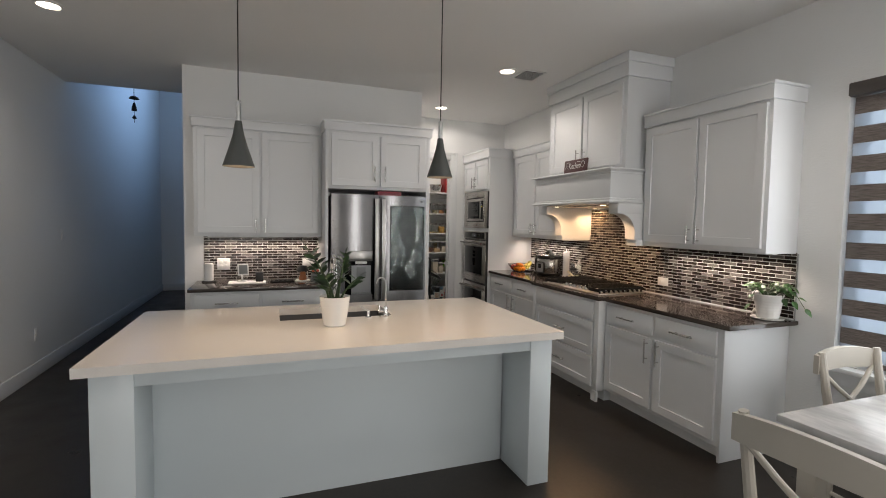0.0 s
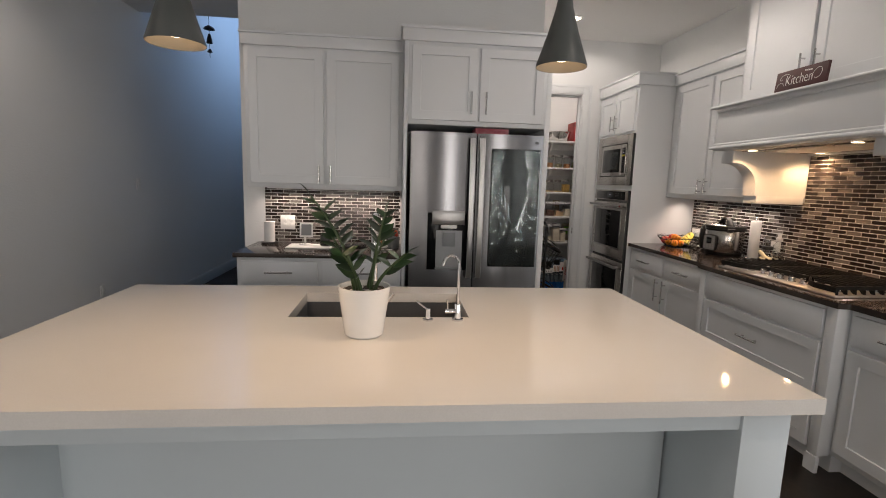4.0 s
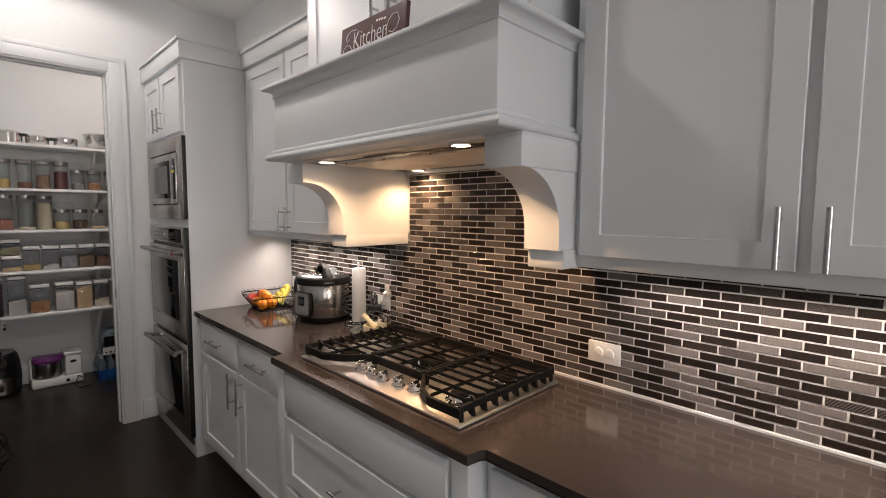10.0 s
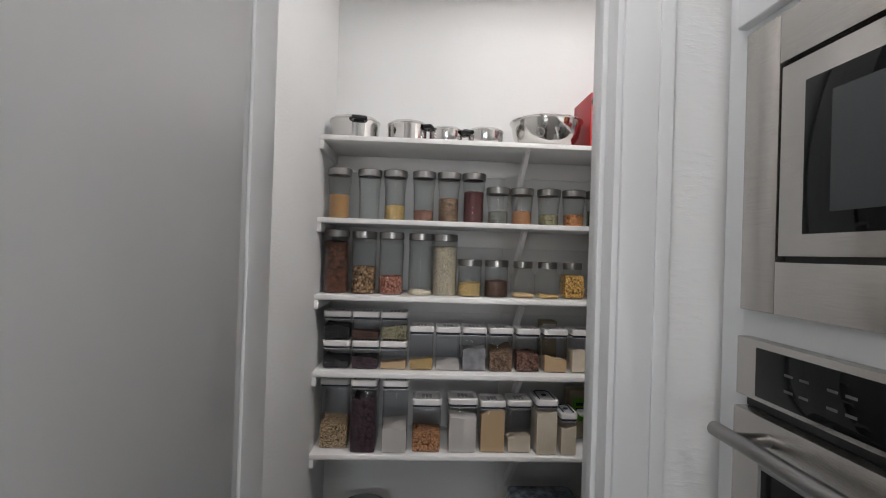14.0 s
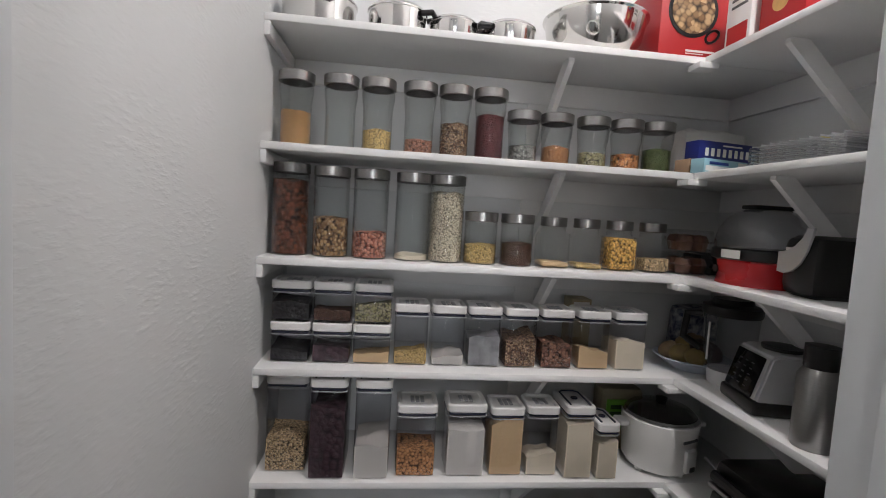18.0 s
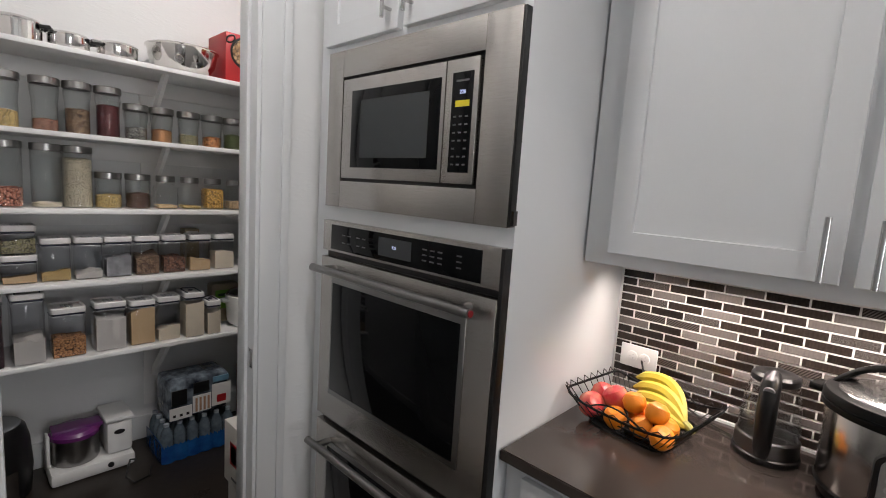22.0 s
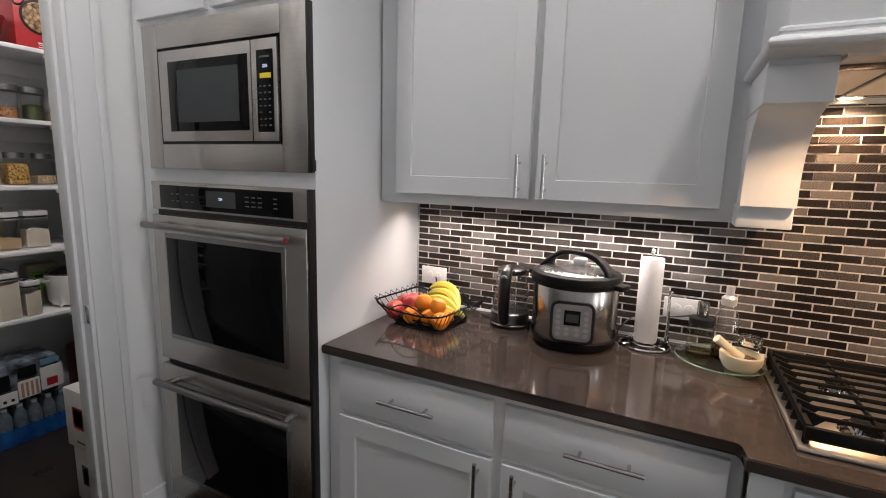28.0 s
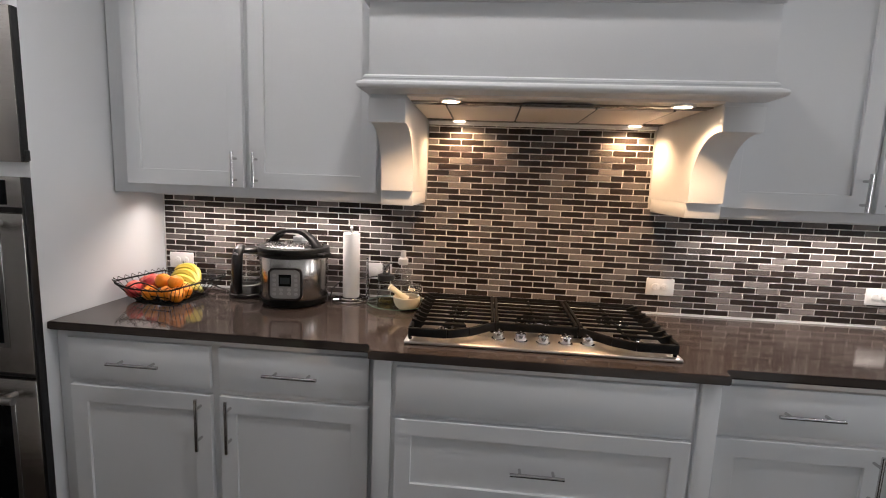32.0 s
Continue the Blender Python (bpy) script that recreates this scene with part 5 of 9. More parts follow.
rod(bm, (bx - 0.04, by - 0.004, 0.955), (bx - 0.042, by - 0.004, 0.998), 0.003, seg=10)
part("lever", bm, CHROME, tap)
soap = thing("soap_dispenser", "short chrome soap dispenser beside the sink", "soap dispenser", (0.60, 2.972, 0.915))
bm = B()
lathe(bm, [(0.0, 0.0), (0.020, 0.0), (0.020, 0.005), (0.010, 0.008), (0.009, 0.045), (0.0, 0.046)], 20, (0.60, 2.972, 0.915))
part("pump", bm, CHROME, soap)
bm = B()
rod(bm, (0.60, 2.972, 0.955), (0.555, 2.99, 0.985), 0.0035, seg=10)
part("nozzle", bm, CHROME, soap)
fau = thing("kitchen_faucet", "tall chrome gooseneck faucet reaching over the sink", "faucet", (0.393, 2.972, 0.915))
gx_, gy_ = 0.393, 2.972
bm = B()
lathe(bm, [(0.0, 0.0), (0.027, 0.0), (0.027, 0.006), (0.021, 0.01), (0.0205, 0.075), (0.016, 0.085), (0, 0.086)], 24, (gx_, gy_, 0.915))
part("base", bm, CHROME, fau)
bm = B()
tube(bm, [(gx_, gy_, 0.99), (gx_, gy_, 1.20)] + [(gx_, gy_ + 0.100 - 0.100 * math.cos(a), 1.205 + 0.10 * math.sin(a)) for a in [math.pi * k / 14 for k in range(15)]] + [(gx_, gy_ + 0.202, 1.17)], 0.0125, 14)
part("spout", bm, CHROME, fau)
bm = B()
rod(bm, (gx_, gy_ + 0.202, 1.19), (gx_, gy_ + 0.207, 1.10), 0.016, 0.019, seg=18)
part("spray_head", bm, CHROME, fau)
bm = B()
rod(bm, (gx_ + 0.015, gy_, 0.965), (gx_ + 0.045, gy_, 0.968), 0.012, seg=14)
rod(bm, (gx_ + 0.038, gy_, 0.97), (gx_ + 0.075, gy_, 1.02), 0.0045, seg=10)
part("lever", bm, CHROME, fau)

# ---- long worktop: fruit basket, kettle, cooker, towels, condiments ----
def outlet_at(y, z=1.035, wd=0.118):
    return wall_plate("wall_outlet", "white wall outlet plate on the tiled backsplash", face_x(XR - 0.0088, y, z), wd, 0.074, "socket")


outlet_at(5.455)
outlet_at(4.50)
outlet_at(3.255)
outlet_at(2.365, 1.045)

fb = thing("fruit_basket", "black wire fruit basket on the dark worktop", "basket", (3.10, 5.35, CT), rz=-8)


def ring_pts(hx, hy, z, r=0.03, n=3, lift=0.0, m=7):
    out = []
    corners = ((hx - r, hy - r, 0), (-hx + r, hy - r, 90), (-hx + r, -hy + r, 180), (hx - r, -hy + r, 270))
    for c, (cx, cy, a0) in enumerate(corners):
        arc = []
        for k in range(n + 1):
            a = radians(a0 + 90 * k / n)
            arc.append((cx + r * math.cos(a), cy + r * math.sin(a)))
        nx, ny, na = corners[(c + 1) % 4]
        end = (nx + r * math.cos(radians(na)), ny + r * math.sin(radians(na)))
        arc += [(arc[-1][0] + (end[0] - arc[-1][0]) * j / m, arc[-1][1] + (end[1] - arc[-1][1]) * j / m) for j in range(1, m)]
        out += [(x, y, z + lift * (abs(y) / hy) ** 3) for x, y in arc]
    return out


bot, top = ring_pts(0.10, 0.105, 0.004), ring_pts(0.144, 0.162, 0.062, lift=0.022)
bm = B()
tube(bm, bot, 0.003, 6, True)
tube(bm, ring_pts(0.105, 0.112, 0.028), 0.0022, 6, True)
tube(bm, top, 0.0035, 6, True)
part("rims", bm, WIRE, fb, local=True)
bm = B()
for k in range(0, len(bot)):
    a, b, c = Vector(bot[k]), Vector(top[k]), Vector(top[(k + 1) % len(top)])
    tube(bm, [a, a.lerp(b, 0.5) + Vector((0, 0, -0.004)), b, (b + c) / 2 + Vector((b.x + c.x, b.y + c.y, 0)).normalized() * 0.010 + Vector((0, 0, 0.014)), c], 0.0014, 5)
for k in range(-4, 5):
    tube(bm, [(k * 0.022, -0.10, 0.004), (k * 0.022, 0.10, 0.004)], 0.0014, 5)
    tube(bm, [(-0.098, k * 0.024, 0.005), (0.098, k * 0.024, 0.005)], 0.0014, 5)
for sx in (-1, 1):
    tube(bm, [(sx * (0.144 + 0.012 * math.sin(math.pi * k / 10)), -0.085 + 0.017 * k, 0.062 + 0.034 * math.sin(math.pi * k / 10)) for k in range(11)], 0.0024, 6)
part("wire_sides", bm, WIRE, fb, "looped thin wires", local=True)
ORANGE = material("orange_peel", (0.80, 0.24, 0.012), 0.4, patch=0.2, patch_size=25, bump=0.5, bump_size=420, second=(0.72, 0.33, 0.02))
APPLE = material("red_apple", (0.50, 0.035, 0.05), 0.25, patch=0.55, patch_size=22, second=(0.66, 0.30, 0.18), piece=0.25)
BANANA = material("banana_skin", (0.52, 0.41, 0.045), 0.45, patch=0.45, patch_size=22, grain=0.15, grain_size=90, second=(0.38, 0.34, 0.05))
mB = PLACES[fb]


def fruit(name, mat, label, x, y, z, r):
    bm = B()
    lathe(bm, [(0.0, -0.93 * r), (0.4 * r, -0.90 * r), (0.8 * r, -0.6 * r), (r, 0.0), (0.85 * r, 0.55 * r), (0.45 * r, 0.86 * r), (0.12 * r, 0.86 * r), (0.0, 0.78 * r)], 20)
    ob = single(name, bm, mat, label, "fruit", at=tuple(mB @ Vector((x, y, z))), local=True)
    ob.matrix_basis = ob.matrix_basis @ pose(0, 0, 0, prng.uniform(-40, 40), prng.uniform(-40, 40), 0)
    return ob


for x, y, z in ((-0.086, 0.030, 0.038), (-0.072, -0.038, 0.038), (-0.086, -0.100, 0.040), (-0.022, -0.005, 0.042), (-0.028, -0.085, 0.040), (-0.052, -0.066, 0.082), (-0.048, 0.000, 0.084)):
    fruit("orange", ORANGE, "ripe orange in the wire basket", x, y, z, 0.0315)
for x, y, z in ((-0.088, 0.105, 0.046), (-0.010, 0.118, 0.052), (-0.040, 0.060, 0.072)):
    fruit("apple", APPLE, "red apple in the wire basket", x, y, z, 0.037)
BANTIP = material("banana_tip", (0.05, 0.03, 0.012), 0.6)
bn = thing("bananas", "bunch of yellow bananas in the wire basket", "fruit", tuple(mB @ Vector((0.055, -0.01, 0.07))), rz=-8)
for k in range(4):
    bm = B()
    pts, rad = [], []
    for j in range(15):
        f = j / 14
        apart = 1 - f ** 5
        arch = math.sin(math.pi * (0.10 + 0.84 * f))
        pts.append(((0.046 - 0.030 * k) * apart - 0.03 * f ** 3, 0.088 - 0.010 * k - (0.186 - 0.008 * k) * f, -0.022 + 0.036 * arch + (0.038 - 0.02 * k) * apart - 0.012 * f ** 3))
        body = min(1.0, 0.3 + 5.0 * f) if f < 0.7 else max(0.34, 1 - ((f - 0.7) / 0.3) ** 1.4 * 0.75)
        rad.append(0.0157 * body)
    tube(bm, pts, rad, 7)
    ban = part("banana", bm, BANANA, bn, local=True)
    bm = B()
    tube(bm, [pts[0], Vector(pts[0]) + (Vector(pts[0]) - Vector(pts[1])).normalized() * 0.006], [0.0052, 0.003], 6)
    part("banana_tip", bm, BANTIP, ban, "dark tip", local=True)
bm = B()
tube(bm, [(-0.026, -0.094, -0.022), (-0.031, -0.108, -0.026), (-0.034, -0.120, -0.036)], [0.012, 0.011, 0.008], 8)
part("stem", bm, material("banana_stem", (0.30, 0.30, 0.06), 0.5, grain=0.4, grain_size=60, second=(0.14, 0.09, 0.03)), bn, "greenish bunch stem", local=True)

kt = thing("electric_kettle", "glass electric kettle with black handle on the worktop", "kettle", (3.215, 5.075, CT))
kx, ky = 3.215, 5.075
bm = B()
lathe(bm, [(0.0, 0.0), (0.072, 0.0), (0.075, 0.005), (0.075, 0.015), (0.071, 0.018), (0, 0.018)], 32, (kx, ky, CT))
part("base", bm, BLACK, kt)
bm = B()
lathe(bm, [(0.069, 0.0185), (0.0715, 0.021), (0.071, 0.056), (0.068, 0.060), (0.0, 0.060)], 32, (kx, ky, CT))
part("metal_collar", bm, STEEL, kt, "stainless collar")
bm = B()
lathe(bm, [(0.067, 0.060), (0.068, 0.09), (0.062, 0.15), (0.053, 0.195), (0.051, 0.205)], 32, (kx, ky, CT))
part("glass_jug", bm, clear("kettle_glass", (0.965, 0.975, 0.975), 0.075), kt, "clear glass jug")
bm = B()
lathe(bm, [(0.0, 0.0615), (0.064, 0.0615), (0.065, 0.09), (0.0635, 0.112), (0.0, 0.112)], 32, (kx, ky, CT))
part("water", bm, clear("kettle_water", (0.95, 0.965, 0.965), 0.06), kt, "clear water")
bm = B()
lathe(bm, [(0.0515, 0.198), (0.054, 0.202), (0.053, 0.214), (0.046, 0.221), (0.030, 0.2225), (0.026, 0.2205), (0.0, 0.221)], 32, (kx, ky, CT))
part("lid", bm, BLACK, kt)
bm = B()
hd = Vector((-0.99, -0.02, 0)).normalized()
tube(bm, [(kx + hd.x * r, ky + hd.y * r, CT + z) for r, z in ((0.03, 0.222), (0.055, 0.224), (0.074, 0.212), (0.083, 0.185), (0.088, 0.14), (0.088, 0.09), (0.083, 0.05), (0.074, 0.03))], [0.014, 0.018, 0.021, 0.022, 0.022, 0.021, 0.019, 0.016], 14)
kh = part("handle", bm, BLACK, kt)
bm = B()
lathe(bm, [(0.0, 0.004), (0.011, 0.003), (0.0125, 0.0), (0.0, -0.004)], 20, m=Matrix.Translation((kx + hd.x * 0.096, ky + hd.y * 0.096, CT + 0.198)) @ hd.to_track_quat("Z", "X").to_matrix().to_4x4() @ pose(0, 0, 0, 0, -18, 0))
part("release_button", bm, GREYPL, kh, "grey release button")
bm = B()
sd = -hd
tube(bm, [(kx + sd.x * 0.045, ky + sd.y * 0.045, CT + 0.20), (kx + sd.x * 0.068, ky + sd.y * 0.068, CT + 0.213)], [0.018, 0.008], 10)
part("spout", bm, BLACK, kt)
cab_ = B()
tube(cab_, [(3.31, 5.44, 1.03), (3.285, 5.42, 1.0), (3.28, 5.33, 0.96), (3.27, 5.24, 0.925), (3.25, 5.17, CT + 0.005), (3.235, 5.13, CT + 0.01)], 0.0032, 6)
single("power_cord", cab_, BLACK, "black power cord from the kettle to the outlet", "cord")

def round_rect(hx, hy, r, n=5):
    return [(cx + r * math.cos(radians(a0 + 90 * k / n)), cy + r * math.sin(radians(a0 + 90 * k / n)))
            for cx, cy, a0 in ((hx - r, hy - r, 0), (-hx + r, hy - r, 90), (-hx + r, -hy + r, 180), (hx - r, -hy + r, 270)) for k in range(n + 1)]


COOKBLK = material("cooker_black", (0.008, 0.008, 0.008), 0.45, rough_var=0.08)
COOKBLK.node_tree.nodes["Principled BSDF"].inputs["Specular IOR Level"].default_value = 0.10
pc = thing("pressure_cooker", "stainless electric pressure cooker with steel lid and black rim", "pressure cooker", (3.16, 4.832, CT))
cx_, cy_ = 3.16, 4.832
bm = B()
lathe(bm, [(0.0, 0.0), (0.104, 0.0), (0.117, 0.008), (0.127, 0.034), (0.1235, 0.038), (0.0, 0.038)], 44, (cx_, cy_, CT))
part("foot", bm, COOKBLK, pc)
bm = B()
lathe(bm, [(0.1225, 0.0365), (0.1245, 0.040), (0.1245, 0.209), (0.123, 0.212)], 56, (cx_, cy_, CT))
part("shell", bm, material("cooker_steel", (0.40, 0.38, 0.36), 0.19, 1.0, grain=0.2, grain_size=30, bump=0.05, bump_size=60, stretch=(1, 1, 22), second=(0.26, 0.25, 0.245)), pc, "brushed stainless shell")
bm = B()
lathe(bm, [(0.1250, 0.206), (0.1315, 0.209), (0.1325, 0.222), (0.1302, 0.2232), (0.1300, 0.2252), (0.1320, 0.2264), (0.1316, 0.238), (0.1285, 0.2445), (0.1200, 0.2475), (0.1090, 0.2480)], 56, (cx_, cy_, CT))
part("lid_rim", bm, COOKBLK, pc)
bm = B()
lathe(bm, [(0.1095, 0.2465), (0.1070, 0.2505), (0.098, 0.2540), (0.075, 0.2575), (0.045, 0.2600), (0.0, 0.2610)], 56, (cx_, cy_, CT))
lid = part("lid", bm, material("cooker_lid_steel", (0.42, 0.415, 0.41), 0.24, 1.0, grain=0.15, grain_size=40, rough_var=0.05), pc, "domed brushed steel lid")
hv = Vector((0.35, 0.94, 0)).normalized()
hw = Vector((-hv.y, hv.x, 0))
bm = B()
ring = []
for k in range(21):
    f = k / 10 - 1
    c = Vector((cx_ + hv.x * 0.118 * f, cy_ + hv.y * 0.118 * f, CT + 0.2440 + 0.064 * math.cos(math.pi / 2 * abs(f) ** 1.5)))
    wide, thin = 0.014 + 0.012 * abs(f) ** 3, 0.006 + 0.004 * abs(f)
    ring.append([bm.verts.new(c + hw * a + Vector((0, 0, b))) for a, b in ((-wide, -thin), (wide, -thin), (wide * 1.05, 0), (wide * 0.8, thin), (-wide * 0.8, thin), (-wide * 1.05, 0))])
for p, q in zip(ring, ring[1:]):
    for j in range(6):
        bm.faces.new((p[j], p[(j + 1) % 6], q[(j + 1) % 6], q[j]))
bm.faces.new(ring[0][::-1])
bm.faces.new(ring[-1])
part("lid_handle", bm, COOKBLK, lid, "arched black handle", smooth=60)
for a, b in ((0.050, 0.035), (0.055, -0.03)):
    bm = B()
    box(bm, -0.013, -0.006, 0, 0.013, 0.006, 0.0012, m=Matrix.Translation((cx_ - hw.x * a + hv.x * b, cy_ - hw.y * a + hv.y * b, CT + 0.2595)) @ pose(0, 0, 0, 8, 0, 70))
    part("sticker", bm, WHITEPL, lid, "small white sticker")
part("steam_valve", boxes((cx_ + 0.03, cy_ - 0.02, CT + 0.256, cx_ + 0.07, cy_ + 0.02, CT + 0.282), bev=0.006), GREYPL, lid)
for sgn in (-1, 1):
    bm = B()
    c = Vector((cx_ + hv.x * sgn * 0.141, cy_ + hv.y * sgn * 0.141, CT + 0.218))
    box(bm, -0.019, -0.024, -0.008, 0.019, 0.024, 0.010, 0.005, m=Matrix.Translation(c) @ pose(0, 0, 0, 0, 0, math.degrees(math.atan2(hv.y, hv.x))))
    part("side_handle", bm, COOKBLK, pc)
# panel on the shell, turned towards the room
pa = math.degrees(math.atan2(-0.35, -0.94))
mp_ = Matrix.Translation((cx_, cy_, CT + 0.108)) @ pose(0, 0, 0, 0, 0, pa - 12) @ Matrix(((0, 0, 1, 0.1185), (1, 0, 0, 0), (0, 1, 0, 0), (0, 0, 0, 1)))
bm = B()
prism(bm, round_rect(0.060, 0.066, 0.022), 0.012, mp_)
pn = part("control_panel", bm, BLACK, pc, "dark rounded control panel")
bm = B()
prism(bm, round_rect(0.052, 0.058, 0.017), 0.0145, mp_)
part("panel_face", bm, material("slate_panel", (0.20, 0.21, 0.22), 0.3, 0.3, patch=0.1, patch_size=12), pn, "slate grey panel face")
bm = B()
box(bm, -0.022, -0.008, 0.0145, 0.022, 0.040, 0.0155, 0.002, m=mp_)
dp_ = part("display", bm, BLACKGLASS, pn, "dark display")
bm = B()
box(bm, -0.017, 0.002, 0.0155, 0.017, 0.028, 0.0158, m=mp_)
part("screen", bm, MESH, dp_, "dim screen")
LIGHTGREY = material("light_grey_key", (0.25, 0.26, 0.27), 0.4)
for u, v in [(sgn * 0.038, 0.036 - k * 0.019) for sgn in (-1, 1) for k in range(5)] + [(-0.014, -0.022), (0.014, -0.022), (-0.014, -0.038), (0.014, -0.038)]:
    bm = B()
    lathe(bm, [(0.0065, 0.0), (0.006, 0.0008), (0.0, 0.0008)], 14, m=mp_ @ Matrix.Translation((u, v, 0.0145)))
    part("button", bm, LIGHTGREY, pn)
bm = B()
box(bm, -0.03, 0.049, 0.0145, 0.03, 0.052, 0.0149, m=mp_)
part("brand_mark", bm, GREYPL, pn)
bm = B()
tube(bm, [(3.31, 4.47, 1.02), (3.27, 4.66, 0.99), (3.24, 4.69, 0.96), (3.24, 4.70, CT + 0.01)], 0.003, 6)
single("power_cord", bm, BLACK, "black power cord behind the paper towels", "cord")

pc.matrix_basis = pc.matrix_basis @ Matrix.Diagonal((1.12, 1.12, 1.0, 1))

pt = thing("paper_towel_holder", "chrome upright paper towel holder with a white roll", "paper towel holder", (3.24, 4.605, CT))
tx, ty = 3.24, 4.605
bm = B()
tube(bm, [(tx + 0.078 * math.cos(2 * math.pi * k / 28), ty + 0.078 * math.sin(2 * math.pi * k / 28), CT + 0.006) for k in range(28)], 0.0045, 8, True)
tube(bm, [(tx + 0.05 * math.cos(2 * math.pi * k / 28), ty + 0.05 * math.sin(2 * math.pi * k / 28), CT + 0.012) for k in range(28)], 0.0035, 8, True)
for k in range(3):
    a = 2 * math.pi * k / 3
    tube(bm, [(tx, ty, CT + 0.012), (tx + 0.078 * math.cos(a), ty + 0.078 * math.sin(a), CT + 0.007)], 0.0035, 6)
part("base_ring", bm, CHROME, pt)
bm = B()
rod(bm, (tx, ty, CT + 0.01), (tx, ty, CT + 0.322), 0.005)
ball(bm, (tx, ty, CT + 0.325), 0.009)
part("centre_rod", bm, CHROME, pt)
bm = B()
tube(bm, [(tx + 0.03, ty - 0.062, CT + 0.008), (tx + 0.03, ty - 0.062, CT + 0.17), (tx + 0.032, ty - 0.07, CT + 0.19), (tx + 0.04, ty - 0.062, CT + 0.19), (tx + 0.045, ty - 0.062, CT + 0.17), (tx + 0.045, ty - 0.07, CT + 0.008)], 0.0035, 8)
part("tension_arm", bm, CHROME, pt)
bm = B()
lathe(bm, [(0.017, 0.018), (0.036, 0.018), (0.037, 0.03), (0.037, 0.292), (0.036, 0.302), (0.019, 0.302), (0.019, 0.018)], 40, (tx, ty, CT))
part("paper_roll", bm, PAPER, pt, "white paper roll")

gp = thing("glass_plate", "greenish glass plate holding condiments", "plate", (3.19, 4.385, CT))
bm = B()
lathe(bm, [(0.0, 0.0), (0.085, 0.0), (0.09, 0.004), (0.128, 0.016), (0.1285, 0.0185), (0.09, 0.0075), (0.0, 0.0045)], 44, (3.19, 4.385, CT))
ob = part("dish", bm, GREENGL, gp)
bm = B()
lathe(bm, [(0.1275, 0.0160), (0.1292, 0.0172), (0.1275, 0.0184)], 44, (3.19, 4.385, CT))
part("rim", bm, material("green_glass_edge", (0.20, 0.36, 0.27), 0.15), gp, "pale green rim")
zp = CT + 0.006
ms = thing("mortar_and_pestle", "pale cream stone mortar with its pestle", "mortar", (3.12, 4.35, zp))
bm = B()
lathe(bm, [(0.0, 0.0), (0.034, 0.0), (0.045, 0.008), (0.055, 0.028), (0.057, 0.050), (0.055, 0.053), (0.050, 0.050), (0.04, 0.025), (0.0, 0.014)], 32, (3.12, 4.35, zp))
part("bowl", bm, CREAM, ms)
bm = B()
tube(bm, [(3.125, 4.352, zp + 0.035), (3.115, 4.38, zp + 0.06), (3.10, 4.42, zp + 0.092)], [0.016, 0.011, 0.013], 12)
part("pestle", bm, CREAM, ms)
ms.matrix_basis = Matrix.Translation((0.028, -0.012, 0)) @ ms.matrix_basis
OIL = clear("oil", (0.90, 0.78, 0.36), 0.1)


def bottle(name, label, x, y, profile, fill, fillmat, top):
    t = thing(name, label, "bottle", (x, y, zp))
    bm = B()
    lathe(bm, profile, 24, (x, y, zp))
    part("glass", bm, WATERGL, t, "clear glass")
    bm = B()
    r = profile[2][0] - 0.003
    lathe(bm, [(0, 0.004), (r, 0.004), (r, fill), (0, fill)], 20, (x, y, zp))
    part("contents", bm, fillmat, t)
    for nm, pr, mat in top:
        bm = B()
        lathe(bm, pr, 20, (x, y, zp))
        part(nm, bm, mat, t)
    return t


bottle("oil_jar", "round glass oil jar with black collar", 3.225, 4.445, [(0, 0), (0.034, 0), (0.038, 0.006), (0.038, 0.085), (0.03, 0.10)], 0.014, OIL,
       [("collar", [(0.031, 0.098), (0.037, 0.100), (0.037, 0.122), (0.02, 0.126), (0, 0.126)], BLACK), ("pump_top", [(0.016, 0.126), (0.017, 0.128), (0.017, 0.172), (0.0, 0.174)], NICKEL)])
bottle("oil_bottle", "tall clear glass oil bottle with sprayer", 3.25, 4.375, [(0, 0), (0.032, 0), (0.035, 0.006), (0.035, 0.135), (0.018, 0.16), (0.017, 0.175)], 0.026, material("dark_vinegar", (0.035, 0.018, 0.010), 0.2),
       [("sprayer", [(0.02, 0.168), (0.022, 0.172), (0.022, 0.192), (0.012, 0.20), (0.012, 0.228), (0, 0.23)], SILVERPL)])
bottle("spice_jar", "short glass spice jar with ridged metal lid", 3.185, 4.315, [(0, 0), (0.029, 0), (0.033, 0.006), (0.033, 0.058), (0.027, 0.070)], 0.036, grains("ground_spice", (0.30, 0.17, 0.07), (0.15, 0.08, 0.03), 300),
       [("lid", [(0.028, 0.069), (0.032, 0.072), (0.0325, 0.078), (0.031, 0.080), (0.032, 0.083), (0.032, 0.094), (0.0, 0.098)], CHROME)])
single("wooden_spatula", boxes((3.235, 4.285, CT + 0.002, 3.25, 4.335, CT + 0.008), bev=0.002), material("pale_wood", (0.42, 0.28, 0.15), 0.6, grain=0.4, grain_size=60, stretch=(8, 1, 1)), "small pale wooden scrap beside the plate", "wood")

# ---- window end: pothos and ornament ----
po = thing("potted_pothos", "bright green trailing plant in a ribbed white pot", "plant", (3.20, 2.215, CT))
qx, qy = 3.20, 2.215
bm = B()
lathe(bm, [(0.0, 0.0), (0.085, 0.0), (0.098, 0.006), (0.10, 0.011), (0.085, 0.009), (0, 0.008)], 40, (qx, qy, CT))
part("saucer", bm, CERAMIC, po, "white saucer")
bm = B()
prof = [(0.0, 0.009), (0.064, 0.009)]
